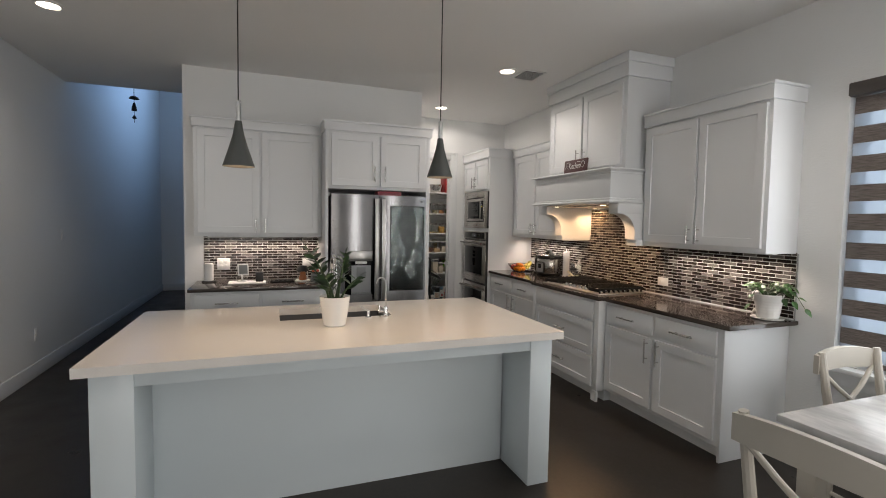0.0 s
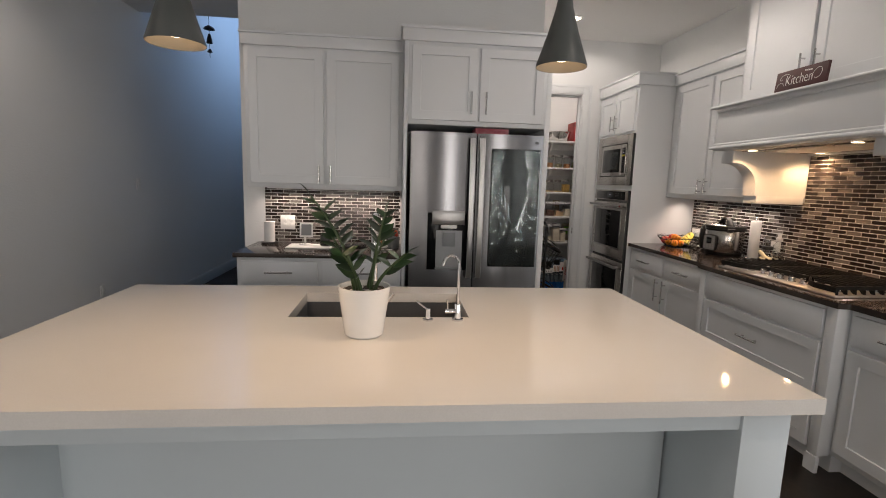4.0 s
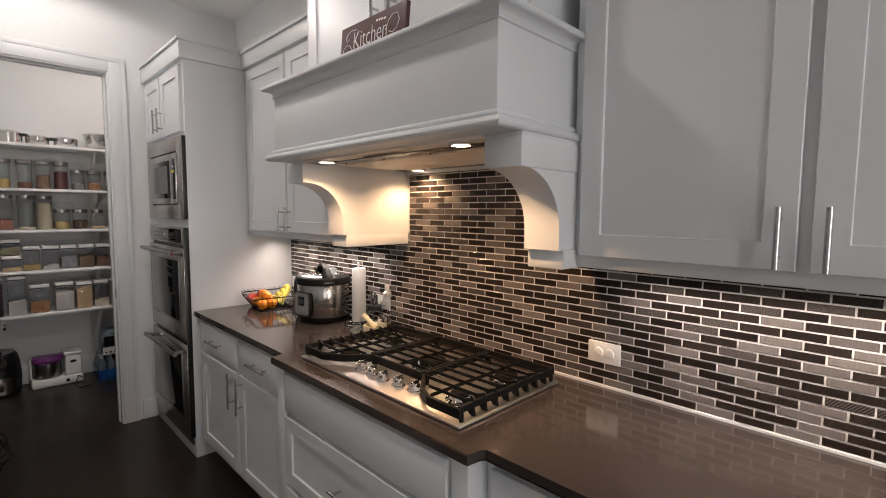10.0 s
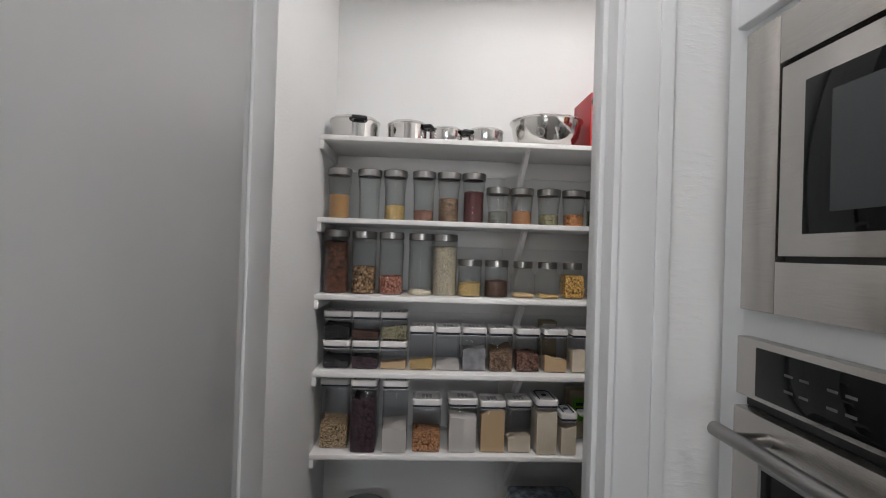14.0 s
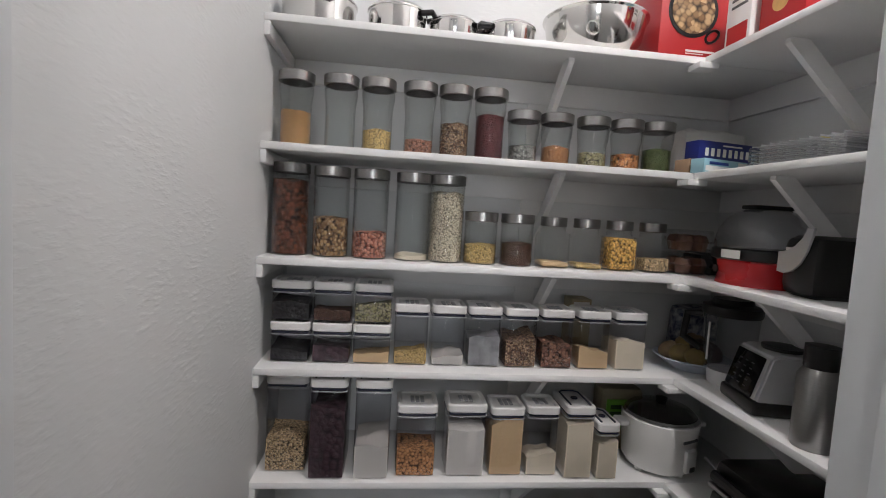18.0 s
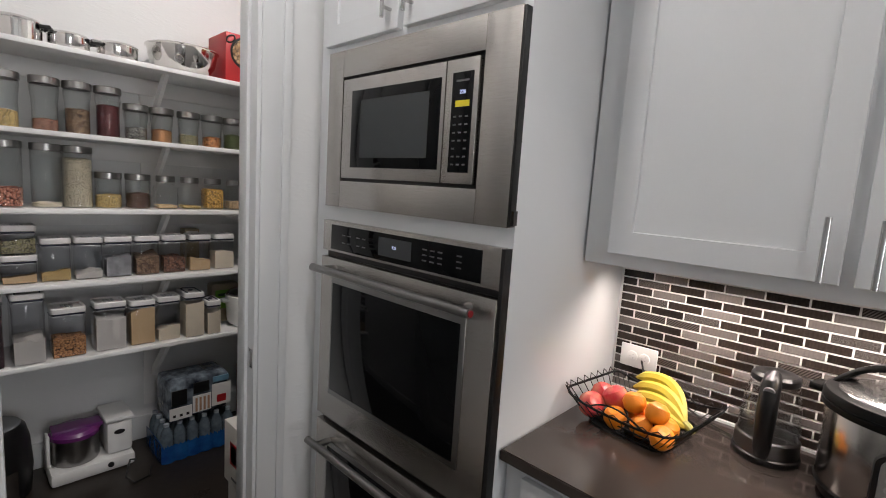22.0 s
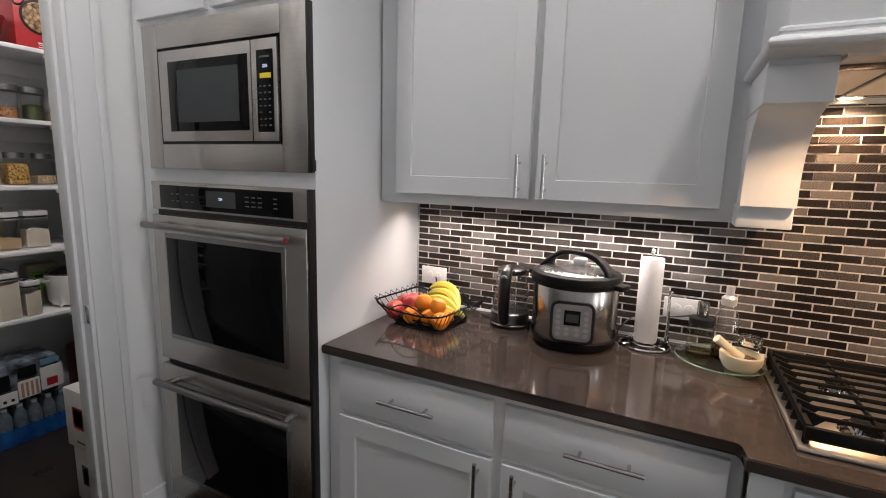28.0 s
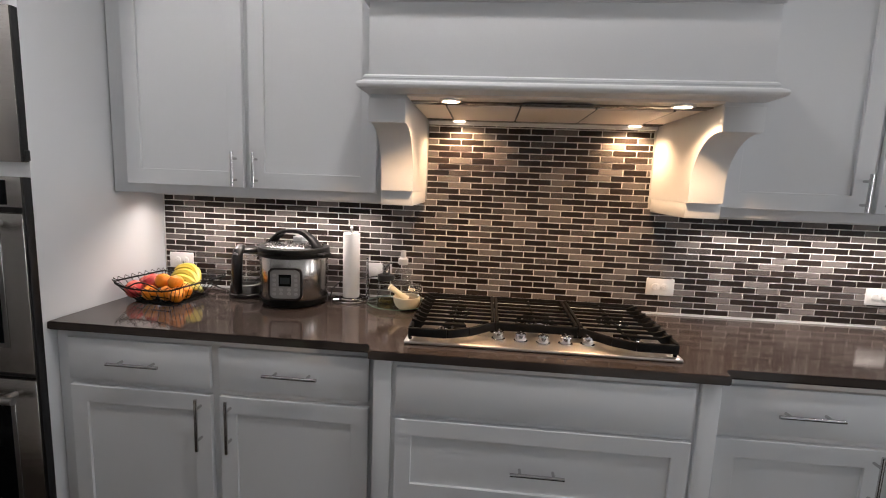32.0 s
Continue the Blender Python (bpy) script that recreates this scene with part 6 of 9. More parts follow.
for k in range(24):
    z = 0.012 + 0.148 * k / 23
    prof.append((0.066 + 0.020 * k / 23 + (0.0014 if k % 3 == 0 and 4 < k < 20 else 0), z))
prof += [(0.090, 0.162), (0.090, 0.172), (0.084, 0.172), (0.082, 0.155), (0.0, 0.155)]
lathe(bm, prof, 44, (qx, qy, CT))
part("pot", bm, CERAMIC, po, "ribbed white pot")
bm = B()
lathe(bm, [(0.0, 0.158), (0.082, 0.156)], 24, (qx, qy, CT))
part("soil", bm, SOIL, po)
for k in range(58):
    a = prng.uniform(0, 2 * math.pi)
    ln = 0.092 * math.sqrt(prng.random())
    up_ = prng.uniform(0.025, 0.075) + 0.055 * (1 - ln / 0.092)
    s0 = Vector((qx + 0.03 * math.cos(a), qy + 0.03 * math.sin(a), CT + 0.155))
    pts = [s0, s0 + Vector((math.cos(a) * ln * 0.3, math.sin(a) * ln * 0.3, up_ * 0.75)), s0 + Vector((math.cos(a) * ln, math.sin(a) * ln, up_))]
    pts[2].x = min(pts[2].x, XR - 0.05)
    bm = B()
    tube(bm, pts, 0.0016, 5)
    st_ = part("stem", bm, STEMG, po)
    bm = B()
    b = a + prng.uniform(-0.7, 0.7)
    leaf_mesh(bm, pts[-1], (math.cos(b) * (-0.5 if pts[2].x > XR - 0.08 else 1), math.sin(b), prng.uniform(-0.35, 0.35)), (math.cos(a) * 0.5 - 0.3, math.sin(a) * 0.5, 1), prng.uniform(0.036, 0.056), prng.uniform(0.030, 0.042), 0.22, prng.uniform(0.15, 0.5), 8)
    part("leaf", bm, LEAF2, st_)
for a, ln, z1 in ((-1.75, 0.13, 0.15), (-1.45, 0.17, 0.105), (-1.95, 0.09, 0.16), (2.6, 0.06, 0.10)):
    s0 = Vector((qx + 0.05 * math.cos(a), qy + 0.05 * math.sin(a), CT + 0.16))
    pts = [s0 + Vector((math.cos(a) * ln * f, math.sin(a) * ln * f, 0.06 * math.sin(math.pi * f) * 1.2 - (0.16 - z1) * f)) for f in (0, 0.25, 0.5, 0.75, 1)]
    bm = B()
    tube(bm, pts, 0.0018, 5)
    st_ = part("stem", bm, STEMG, po)
    for j in (2, 3, 4):
        bm = B()
        b = a + (0.0 if j == 4 else (j - 2.5) * 1.3)
        leaf_mesh(bm, pts[j], (math.cos(b), math.sin(b), -0.25 if j < 4 else -0.9), (-0.4, 0, 1), 0.054, 0.034, 0.2, 0.25, 8)
        part("leaf", bm, LEAF2, st_)
bm = B()
for dx, dy, z, r in ((0, 0, 0.025, 0.036), (0.012, 0.01, 0.055, 0.028), (-0.012, -0.008, 0.06, 0.026), (0.0, 0.012, 0.085, 0.022), (-0.02, 0.012, 0.03, 0.025), (0.02, -0.015, 0.028, 0.026)):
    ball(bm, (3.265 + dx, 2.315 + dy, CT + z), r, (1, 1, 0.95), 14)
box(bm, 3.225, 2.275, CT, 3.305, 2.355, CT + 0.014, 0.006)
for v in bm.verts:
    v.co += 0.004 * noise.noise_vector(v.co * 70)
    v.co.z = max(v.co.z, CT + 0.0005)
single("ornament", bm, material("pale_resin", (0.55, 0.52, 0.50), 0.4, grain=0.5, grain_size=60, second=(0.3, 0.28, 0.27)), "small pale carved ornament beside the plant pot", "ornament", at=(3.265, 2.315, CT))

# ---- sign on the hood shelf ----
sg = thing("wooden_sign", "small dark red wooden sign with white lettering", "sign", (2.745, 3.80, 2.017))
ms_ = Matrix.Translation((2.740, 3.975, 2.0172)) @ pose(0, 0, 0, 0, 5, 0) @ face_x(0, 0, 0)
bm = B()
box(bm, 0, 0, -0.008, 0.348, 0.131, 0.008, 0.002, m=ms_)
part("board", bm, material("maroon_board", (0.075, 0.018, 0.020), 0.55, patch=0.5, patch_size=14, grain=0.3, grain_size=50, second=(0.03, 0.012, 0.012)), sg)
SIGNINK = material("white_lettering", (0.75, 0.73, 0.70), 0.6)
ms_ = ms_ @ Matrix.Translation((0.004, 0.030, 0)) @ Matrix.Diagonal((1.04, 1.10, 1, 1))
text("lettering", "Kitchen", 0.068, SIGNINK, ms_ @ Matrix.Translation((0.158, 0.036, 0.0085)) @ Matrix.Shear("XY", 4, (0.32, 0.0)) @ Matrix.Diagonal((0.86, 1.12, 1, 1)), sg, thin=0.0011)


def flourish(pts):
    bm = B()
    tube(bm, [ms_ @ Vector((u, v, 0.0088)) for u, v in pts], 0.0011, 6)
    part("flourish", bm, SIGNINK, sg, "thin white swirl")


flourish([(0.085, 0.070), (0.060, 0.074), (0.036, 0.068), (0.026, 0.054), (0.034, 0.044), (0.046, 0.050)])
flourish([(0.012, 0.008), (0.016, 0.026), (0.034, 0.034), (0.052, 0.028), (0.060, 0.016)])
flourish([(0.238, 0.030), (0.252, 0.056), (0.272, 0.070), (0.294, 0.066), (0.302, 0.046), (0.292, 0.026), (0.272, 0.018), (0.256, 0.024)])
for k in range(4):
    bm = B()
    box(bm, 0.188 + k * 0.013, 0.068 - 0.001 * k, 0.008, 0.197 + k * 0.013, 0.074 - 0.001 * k, 0.0087, m=ms_)
    part("small_print", bm, SIGNINK, sg)

# ---- coffee corner ----
cc = CT
pr = thing("paper_towel_holder", "white paper towel roll on a dark base", "paper towel holder", (-0.545, 5.10, cc))
bm = B()
lathe(bm, [(0, 0), (0.065, 0), (0.065, 0.008), (0, 0.01)], 28, (-0.545, 5.10, cc))
part("base", bm, BLACK, pr)
bm = B()
lathe(bm, [(0.015, 0.011), (0.042, 0.011), (0.042, 0.175), (0.015, 0.175), (0.015, 0.011)], 32, (-0.545, 5.10, cc))
part("paper_roll", bm, PAPER, pr, "white paper roll")
wall_plate("wall_outlet", "white double wall outlet above the coffee corner", face_y(-0.42, YB - 0.0088, 1.075), 0.118, 0.118, "socket")
wall_plate("wall_outlet", "white wall outlet beside the small lamp", face_y(0.40, YB - 0.0088, 1.085), 0.118, 0.074, "socket")
tr = single("serving_tray", boxes((-0.36, 4.80, cc + 0.001, -0.02, 5.02, cc + 0.011), bev=0.005), WHITEPL, "flat white tray on the worktop", "tray")
ps = thing("tablet_stand", "white tilted tablet stand on the worktop", "stand", (-0.24, 5.02, cc + 0.011))
bm = B()
lathe(bm, [(0, 0.011), (0.045, 0.011), (0.045, 0.017), (0.01, 0.02), (0.009, 0.07), (0, 0.07)], 22, (-0.24, 4.96, cc))
part("foot", bm, WHITEPL, ps)
bm = B()
box(bm, -0.05, -0.004, -0.06, 0.05, 0.004, 0.06, 0.003, m=pose(-0.23, 4.965, cc + 0.125, -25, 0, 8))
pp_ = part("plate", bm, WHITEPL, ps)
bm = B()
box(bm, -0.038, -0.0055, -0.045, 0.038, -0.0042, 0.045, m=pose(-0.23, 4.965, cc + 0.125, -25, 0, 8))
part("inset", bm, GREYPL, pp_, "grey pad")
single("charging_dock", boxes((-0.115, 4.90, cc + 0.011, -0.045, 4.96, cc + 0.10), bev=0.006), BLACK, "small black dock on the white tray", "dock")
single("tablet", boxes((0.02, 4.86, cc + 0.001, 0.24, 5.02, cc + 0.012), bev=0.004), BLACKGLASS, "dark tablet lying flat", "tablet")
tl = thing("table_lamp", "small lamp with black shade and amber base", "lamp", (0.33, 4.98, cc))
bm = B()
lathe(bm, [(0, 0), (0.075, 0), (0.075, 0.009), (0, 0.01)], 26, (0.33, 4.98, cc))
part("coaster", bm, WHITEPL, tl)
bm = B()
lathe(bm, [(0, 0.01), (0.035, 0.01), (0.04, 0.03), (0.028, 0.06), (0.032, 0.08), (0.012, 0.10), (0, 0.10)], 20, (0.33, 4.98, cc))
part("base", bm, material("amber_base", (0.35, 0.12, 0.04), 0.35, patch=0.4, patch_size=30), tl, "amber base")
bm = B()
lathe(bm, [(0, 0.155), (0.035, 0.153), (0.062, 0.115), (0.064, 0.10), (0.0, 0.098)], 24, (0.33, 4.98, cc))
part("shade", bm, BLACK, tl, "black shade")
jr = thing("canister", "grey canister with red pieces on top", "canister", (0.45, 4.93, cc))
bm = B()
lathe(bm, [(0, 0), (0.04, 0), (0.045, 0.01), (0.045, 0.09), (0, 0.092)], 24, (0.45, 4.93, cc))
part("body", bm, GREYPL, jr)
bm = B()
for k in range(7):
    ball(bm, (0.45 + 0.022 * math.cos(k * 1.1), 4.93 + 0.022 * math.sin(k * 1.1), cc + 0.105 + 0.012 * (k % 3)), 0.016, seg=8)
part("contents", bm, material("red_sweets", (0.50, 0.05, 0.03), 0.4, patch=0.4, patch_size=40, second=(0.5, 0.2, 0.05)), jr, "red pieces")
bm = B()
tube(bm, [(0.40, 5.17, 1.07), (0.38, 5.10, cc + 0.01), (0.30, 4.86, cc + 0.004), (0.36, 4.80, cc + 0.004), (0.44, 4.82, cc + 0.004)], 0.0025, 6)
single("charging_cable", bm, WHITEPL, "thin white charging cable on the worktop", "cable")

# ---- blind ----
bd = thing("roller_blind", "striped taupe roller blind pulled down in the window", "blind", (XR + 0.03, WY1, WZ1))
CASS = material("blind_cassette", (0.075, 0.065, 0.06), 0.5, grain=0.2, grain_size=80)
part("cassette", boxes((XR - 0.035, WY0 + 0.004, WZ1 - 0.085, XR + 0.05, WY1 - 0.004, WZ1 - 0.004), bev=0.01), CASS, bd, "dark cassette")
FAB = material("taupe_fabric", (0.20, 0.172, 0.16), 0.85, grain=0.9, grain_size=14, stretch=(1, 1, 22), bump=0.3, bump_size=120, second=(0.095, 0.08, 0.074))
SHEER = bpy.data.materials.new("sheer_fabric")
SHEER.use_nodes = True
nt = SHEER.node_tree
df, tp, mx = (nt.nodes.new(k) for k in ("ShaderNodeBsdfTranslucent", "ShaderNodeBsdfTransparent", "ShaderNodeMixShader"))
df.inputs["Color"].default_value = (0.8, 0.85, 0.9, 1)
mx.inputs[0].default_value = 0.55
nt.links.new(tp.outputs[0], mx.inputs[1])
nt.links.new(df.outputs[0], mx.inputs[2])
nt.links.new(mx.outputs[0], nt.nodes["Material Output"].inputs[0])
z = 1.628
while z < WZ1 - 0.1:
    z += 0.1755
while z > 0.75:
    top_, low = min(z, WZ1 - 0.088), max(z - 0.10, 0.745)
    if top_ - low > 0.01:
        part("opaque_stripe", boxes((XR + 0.018, WY0 + 0.02, low, XR + 0.021, WY1 - 0.018, top_)), FAB, bd, "taupe woven stripe", smooth=0)
    lo2 = max(z - 0.1755, 0.745)
    if low - lo2 > 0.005:
        part("sheer_stripe", boxes((XR + 0.0185, WY0 + 0.02, lo2, XR + 0.0195, WY1 - 0.018, low)), SHEER, bd, "sheer white stripe", smooth=0)
    z -= 0.1755
part("bottom_rail", boxes((XR + 0.010, WY0 + 0.02, 0.716, XR + 0.028, WY1 - 0.018, 0.745), bev=0.004), FAB, bd, "taupe bottom rail")

# ---- dining table and chairs ----
CHAIRP = material("chair_paint", (0.52, 0.49, 0.435), 0.42, patch=0.15, patch_size=6, second=(0.5, 0.47, 0.42), bump=0.08, bump_size=100)
MARB = material("pale_marble", (0.66, 0.665, 0.67), 0.22, grain=0.35, grain_size=14, patch=0.6, patch_size=4, stretch=(3, 1, 1), second=(0.36, 0.365, 0.38))
tb = thing("dining_table", "dining table with pale marbled top and cream legs", "table", (2.5, 0.45, 0))
part("tabletop", boxes((2.0, -0.35, 0.722, 3.02, 1.325, 0.755), bev=0.005), MARB, tb, "pale grey marbled top")
part("apron", boxes((2.07, -0.28, 0.62, 2.95, 1.255, 0.7215), bev=0.003), CHAIRP, tb)
for x in (2.06, 2.89):
    for y in (-0.29, 1.195):
        part("leg", boxes((x, y, 0, x + 0.075, y + 0.075, 0.62), bev=0.006), CHAIRP, tb)


def chair(at, rz):
    """A chair with an X back; it faces local +x, the back stands at x = 0."""
    t = thing("dining_chair", "cream painted wooden dining chair with an X back", "chair", at, rz, group="chairs round the table")
    bm = B()
    box(bm, 0.03, -0.22, 0.44, 0.45, 0.22, 0.475, 0.012)
    part("seat", bm, CHAIRP, t, local=True)
    for y in (-0.195, 0.195):
        bm = B()
        tube(bm, [(-0.04, y * 1.06, 0.90), (-0.01, y * 1.03, 0.70), (0.03, y, 0.46), (0.02, y, 0.2), (-0.02, y, 0.0)], [0.017, 0.02, 0.022, 0.02, 0.018], 10)
        part("back_post", bm, CHAIRP, t, local=True)
        bm = B()
        tube(bm, [(0.42, y, 0.44), (0.42, y, 0.0)], [0.022, 0.017], 10)
        part("front_leg", bm, CHAIRP, t, local=True)
        bm = B()
        tube(bm, [(0.02, y, 0.20), (0.42, y, 0.20)], 0.011, 8)
        part("stretcher", bm, CHAIRP, t, local=True)
    bm = B()
    n = 12
    ringv = []
    for k in range(n + 1):
        f = k / n
        y = -0.235 + 0.47 * f
        bow = -0.045 - 0.03 * (1 - (2 * f - 1) ** 2)
        lo_, hi_ = 0.79 + 0.012 * (1 - (2 * f - 1) ** 2), 0.885 + 0.025 * (1 - (2 * f - 1) ** 2)
        ringv.append([bm.verts.new((bow - 0.013, y, lo_)), bm.verts.new((bow + 0.013, y, lo_)), bm.verts.new((bow + 0.013, y, hi_)), bm.verts.new((bow - 0.013, y, hi_))])
    for p, q in zip(ringv, ringv[1:]):
        for j in range(4):
            bm.faces.new((p[j], p[(j + 1) % 4], q[(j + 1) % 4], q[j]))
    bm.faces.new(ringv[0][::-1])
    bm.faces.new(ringv[-1])
    part("top_rail", bm, CHAIRP, t, local=True)
    for sgn in (-1, 1):
        bm = B()
        tube(bm, [(-0.045, sgn * 0.19, 0.80), (-0.03, sgn * 0.09, 0.71), (-0.022, 0, 0.645), (-0.008, -sgn * 0.09, 0.58), (0.01, -sgn * 0.185, 0.52)], 0.012, 8)
        part("cross_rail", bm, CHAIRP, t, local=True)
    bm = B()
    tube(bm, [(0.012, -0.195, 0.515), (0.012, 0.195, 0.515)], 0.012, 8)
    part("lower_rail", bm, CHAIRP, t, local=True)
    return t


c1 = chair((1.60, 0.93, 0), 4)
for at, rz in (((2.86, 1.50, 0), -93), ((1.60, 0.25, 0), 0)):
    copy_thing(c1, pose(*at, 0, 0, rz))

# ---- wire fruit stand ----
ws = thing("basket_stand", "tall black wire stand with tilted round baskets", "stand", (1.72, 5.02, 0))
bm = B()
yn, yf, xs0 = 4.915, 5.135, 1.682
pts = [(xs0, yn, 0.0), (xs0, yn, 1.085), (xs0 + 0.001, yn + 0.008, 1.115), (xs0 + 0.001, yn + 0.03, 1.137), (xs0 + 0.002, (yn + yf) / 2, 1.158), (xs0 + 0.003, yf - 0.04, 1.172), (xs0 + 0.003, yf - 0.014, 1.165), (xs0 + 0.004, yf - 0.003, 1.14), (xs0 + 0.004, yf, 1.11), (xs0 + 0.004, yf, 0.0)]
tube(bm, pts, 0.0105, 10)
tube(bm, [(xs0, yn, 1.0), (xs0 + 0.002, (yn + yf) / 2, 1.045), (xs0 + 0.004, yf, 1.085)], 0.006, 8)
tube(bm, [(xs0, yn, 0.35), (xs0 + 0.004, yf, 0.35)], 0.006, 8)
part("frame", bm, WIRE, ws, "black steel frame")
bm = B()
tube(bm, [(1.765 + 0.115 * math.cos(2 * math.pi * k / 24), 5.02 + 0.13 * math.sin(2 * math.pi * k / 24), 0.009) for k in range(24)], 0.008, 8, True)
tube(bm, [(xs0, 5.02, 0.009), (1.875, 5.02, 0.009)], 0.006, 6)
part("base_ring", bm, WIRE, ws)
for zc in (0.888, 0.518, 0.160):
    mb = Matrix.Translation((1.692, 5.06, zc)) @ pose(0, 0, 0, 0, 0, -14) @ pose(0, 0, 0, 0, 26, 0)
    bm = B()
    for r, z, w_ in ((0.135, 0.085, 0.0095), (0.124, -0.085, 0.009)):
        tube(bm, [mb @ Vector((r * math.cos(2 * math.pi * k / 32), r * math.sin(2 * math.pi * k / 32), z)) for k in range(32)], w_, 8, True)
    bk = part("basket", bm, WIRE, ws, "round black wire basket")
    bm = B()
    for r, z in ((0.1325, 0.045), (0.130, 0.005), (0.127, -0.04)):
        tube(bm, [mb @ Vector((r * math.cos(2 * math.pi * k / 28), r * math.sin(2 * math.pi * k / 28), z)) for k in range(28)], 0.002, 5, True)
    for k in range(24):
        a = 2 * math.pi * k / 24
        tube(bm, [mb @ Vector((0.135 * math.cos(a), 0.135 * math.sin(a), 0.085)), mb @ Vector((0.124 * math.cos(a), 0.124 * math.sin(a), -0.085))], 0.002, 5)
    for k in range(-4, 5):
        c = k * 0.025
        h = math.sqrt(max(0, 0.122 ** 2 - c * c))
        tube(bm, [mb @ Vector((c, -h, -0.085)), mb @ Vector((c, h, -0.085))], 0.0018, 5)
        tube(bm, [mb @ Vector((-h, c, -0.085)), mb @ Vector((h, c, -0.085))], 0.0018, 5)
    part("mesh", bm, WIRE, bk, "thin wire mesh")
    for sgn, lo, fl in ((1, 0.0, 0.75), (-1, -0.015, 0.42)):
        bm = B()
        tube(bm, [mb @ Vector(((0.122 + (r - 0.122) * fl) * math.cos(radians(a)), sgn * (0.122 + (r - 0.122) * fl) * math.sin(radians(a)), 0.092 + lo + dz)) for r, a, dz in ((0.136, 150, 0.0), (0.15, 135, 0.012), (0.165, 115, 0.022), (0.170, 92, 0.024), (0.165, 68, 0.02), (0.152, 48, 0.01), (0.137, 38, 0.0))], 0.0042, 6)
        part("side_handle", bm, WIRE, bk)
bm = B()
ball(bm, (1.728, 5.035, 0.493), 0.075, (1.05, 1.0, 0.7), 18)
for v in bm.verts:
    v.co += 0.022 * noise.noise_vector(v.co * 26)
single("green_bag", bm, material("pale_green_bag", (0.22, 0.45, 0.28), 0.35, patch=0.6, patch_size=26, second=(0.5, 0.6, 0.52)), "crumpled pale green plastic bag in the wire basket", "bag", at=(1.728, 5.035, 0.453))

ws.matrix_basis = ws.matrix_basis @ Matrix.Diagonal((1, 1, 0.985, 1))

# ---- hanging ornament at the hall opening ----
wc = thing("wind_chime", "dark hanging metal chime in the hall opening", "wind chime", (-1.45, 6.45, 2.98))
bm = B()
rod(bm, (-1.45, 6.45, 2.62), (-1.45, 6.45, ZC + 0.25), 0.0025, seg=6)
part("string", bm, BLACK, wc)
bm = B()
lathe(bm, [(0.055, 2.895), (0.04, 2.915), (0.0, 2.935)], 18, (-1.45, 6.45, 0))
part("top_cap", bm, BLACK, wc)
bm = B()
lathe(bm, [(0.03, 2.76), (0.024, 2.80), (0.012, 2.845), (0.0, 2.86)], 14, (-1.45, 6.45, 0))
part("bell", bm, BLACK, wc)
bm = B()
lathe(bm, [(0.0, 2.66), (0.026, 2.675), (0.012, 2.70), (0.0, 2.71)], 14, (-1.45, 6.45, 0))
part("clapper", bm, BLACK, wc)
single("chime_hook", boxes((-1.47, 6.39, 3.22, -1.43, 6.47, 3.25), bev=0.003), BLACK, "small dark hook above the hall opening", "hook")

# ---- pantry shelves ----
SHELF = material("shelf_paint", (0.84, 0.84, 0.835), 0.38, patch=0.05, patch_size=3, bump=0.06, bump_size=120)
SZ = (2.035, 1.678, 1.345, 1.012, 0.660)
SY, SX = 7.534, 2.970          # front edges of the back and the side shelves
for z in SZ:
    t = thing("pantry_shelf", "white painted L-shaped pantry shelf on wall cleats", "shelf", (2.4, 7.68, z - 0.02), group="pantry shelves")
    part("back_board", boxes((XC, SY, z - 0.022, XR, YPB, z), bev=0.003), SHELF, t)
    part("side_board", boxes((SX, YP + 0.125, z - 0.022, XR, SY - 0.001, z), bev=0.003), SHELF, t)
    part("cleat", boxes((XC, SY + 0.004, z - 0.062, XC + 0.018, YPB, z - 0.0225), bev=0.002), SHELF, t)
    part("cleat", boxes((XC + 0.018, YPB - 0.018, z - 0.105, XR, YPB, z - 0.0225), bev=0.002), SHELF, t)
    part("cleat", boxes((XR - 0.018, YP + 0.125, z - 0.105, XR, YPB - 0.018, z - 0.0225), bev=0.002), SHELF, t)
    part("corner_block", boxes((SX - 0.035, SY - 0.03, z - 0.042, SX + 0.03, SY + 0.03, z - 0.0225), bev=0.003), SHELF, t)
    for kind, px_, py_ in (("back", 2.555, 0), ("side", 0, 7.30)):
        bm = B()
        if kind == "back":
            mm = Matrix(((0, 0, 1, px_), (-1, 0, 0, YPB), (0, 1, 0, z - 0.0225), (0, 0, 0, 1)))
        else:
            mm = Matrix(((-1, 0, 0, XR), (0, 0, -1, py_), (0, 1, 0, z - 0.0225), (0, 0, 0, 1)))
        prism(bm, [(0.245, 0), (0.30, 0), (0.30, -0.012), (0.018, -0.27), (0.018, -0.215)], 0.018, mm)
        part("bracket", bm, SHELF, t, "slanted white bracket")
structure("trim_shelf_back", boxes((2.515, YPB - 0.012, 0.2, 2.59, YPB - 0.0005, 2.0)), SHELF, "white upright board behind the shelves")

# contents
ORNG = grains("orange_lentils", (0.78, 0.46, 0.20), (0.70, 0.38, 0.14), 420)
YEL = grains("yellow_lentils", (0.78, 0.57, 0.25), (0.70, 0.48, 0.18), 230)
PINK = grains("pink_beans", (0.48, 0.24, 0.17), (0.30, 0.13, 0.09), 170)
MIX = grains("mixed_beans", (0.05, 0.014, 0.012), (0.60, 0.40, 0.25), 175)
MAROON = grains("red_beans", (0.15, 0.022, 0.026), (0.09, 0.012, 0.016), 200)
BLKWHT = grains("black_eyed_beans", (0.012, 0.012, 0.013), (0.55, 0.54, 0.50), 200)
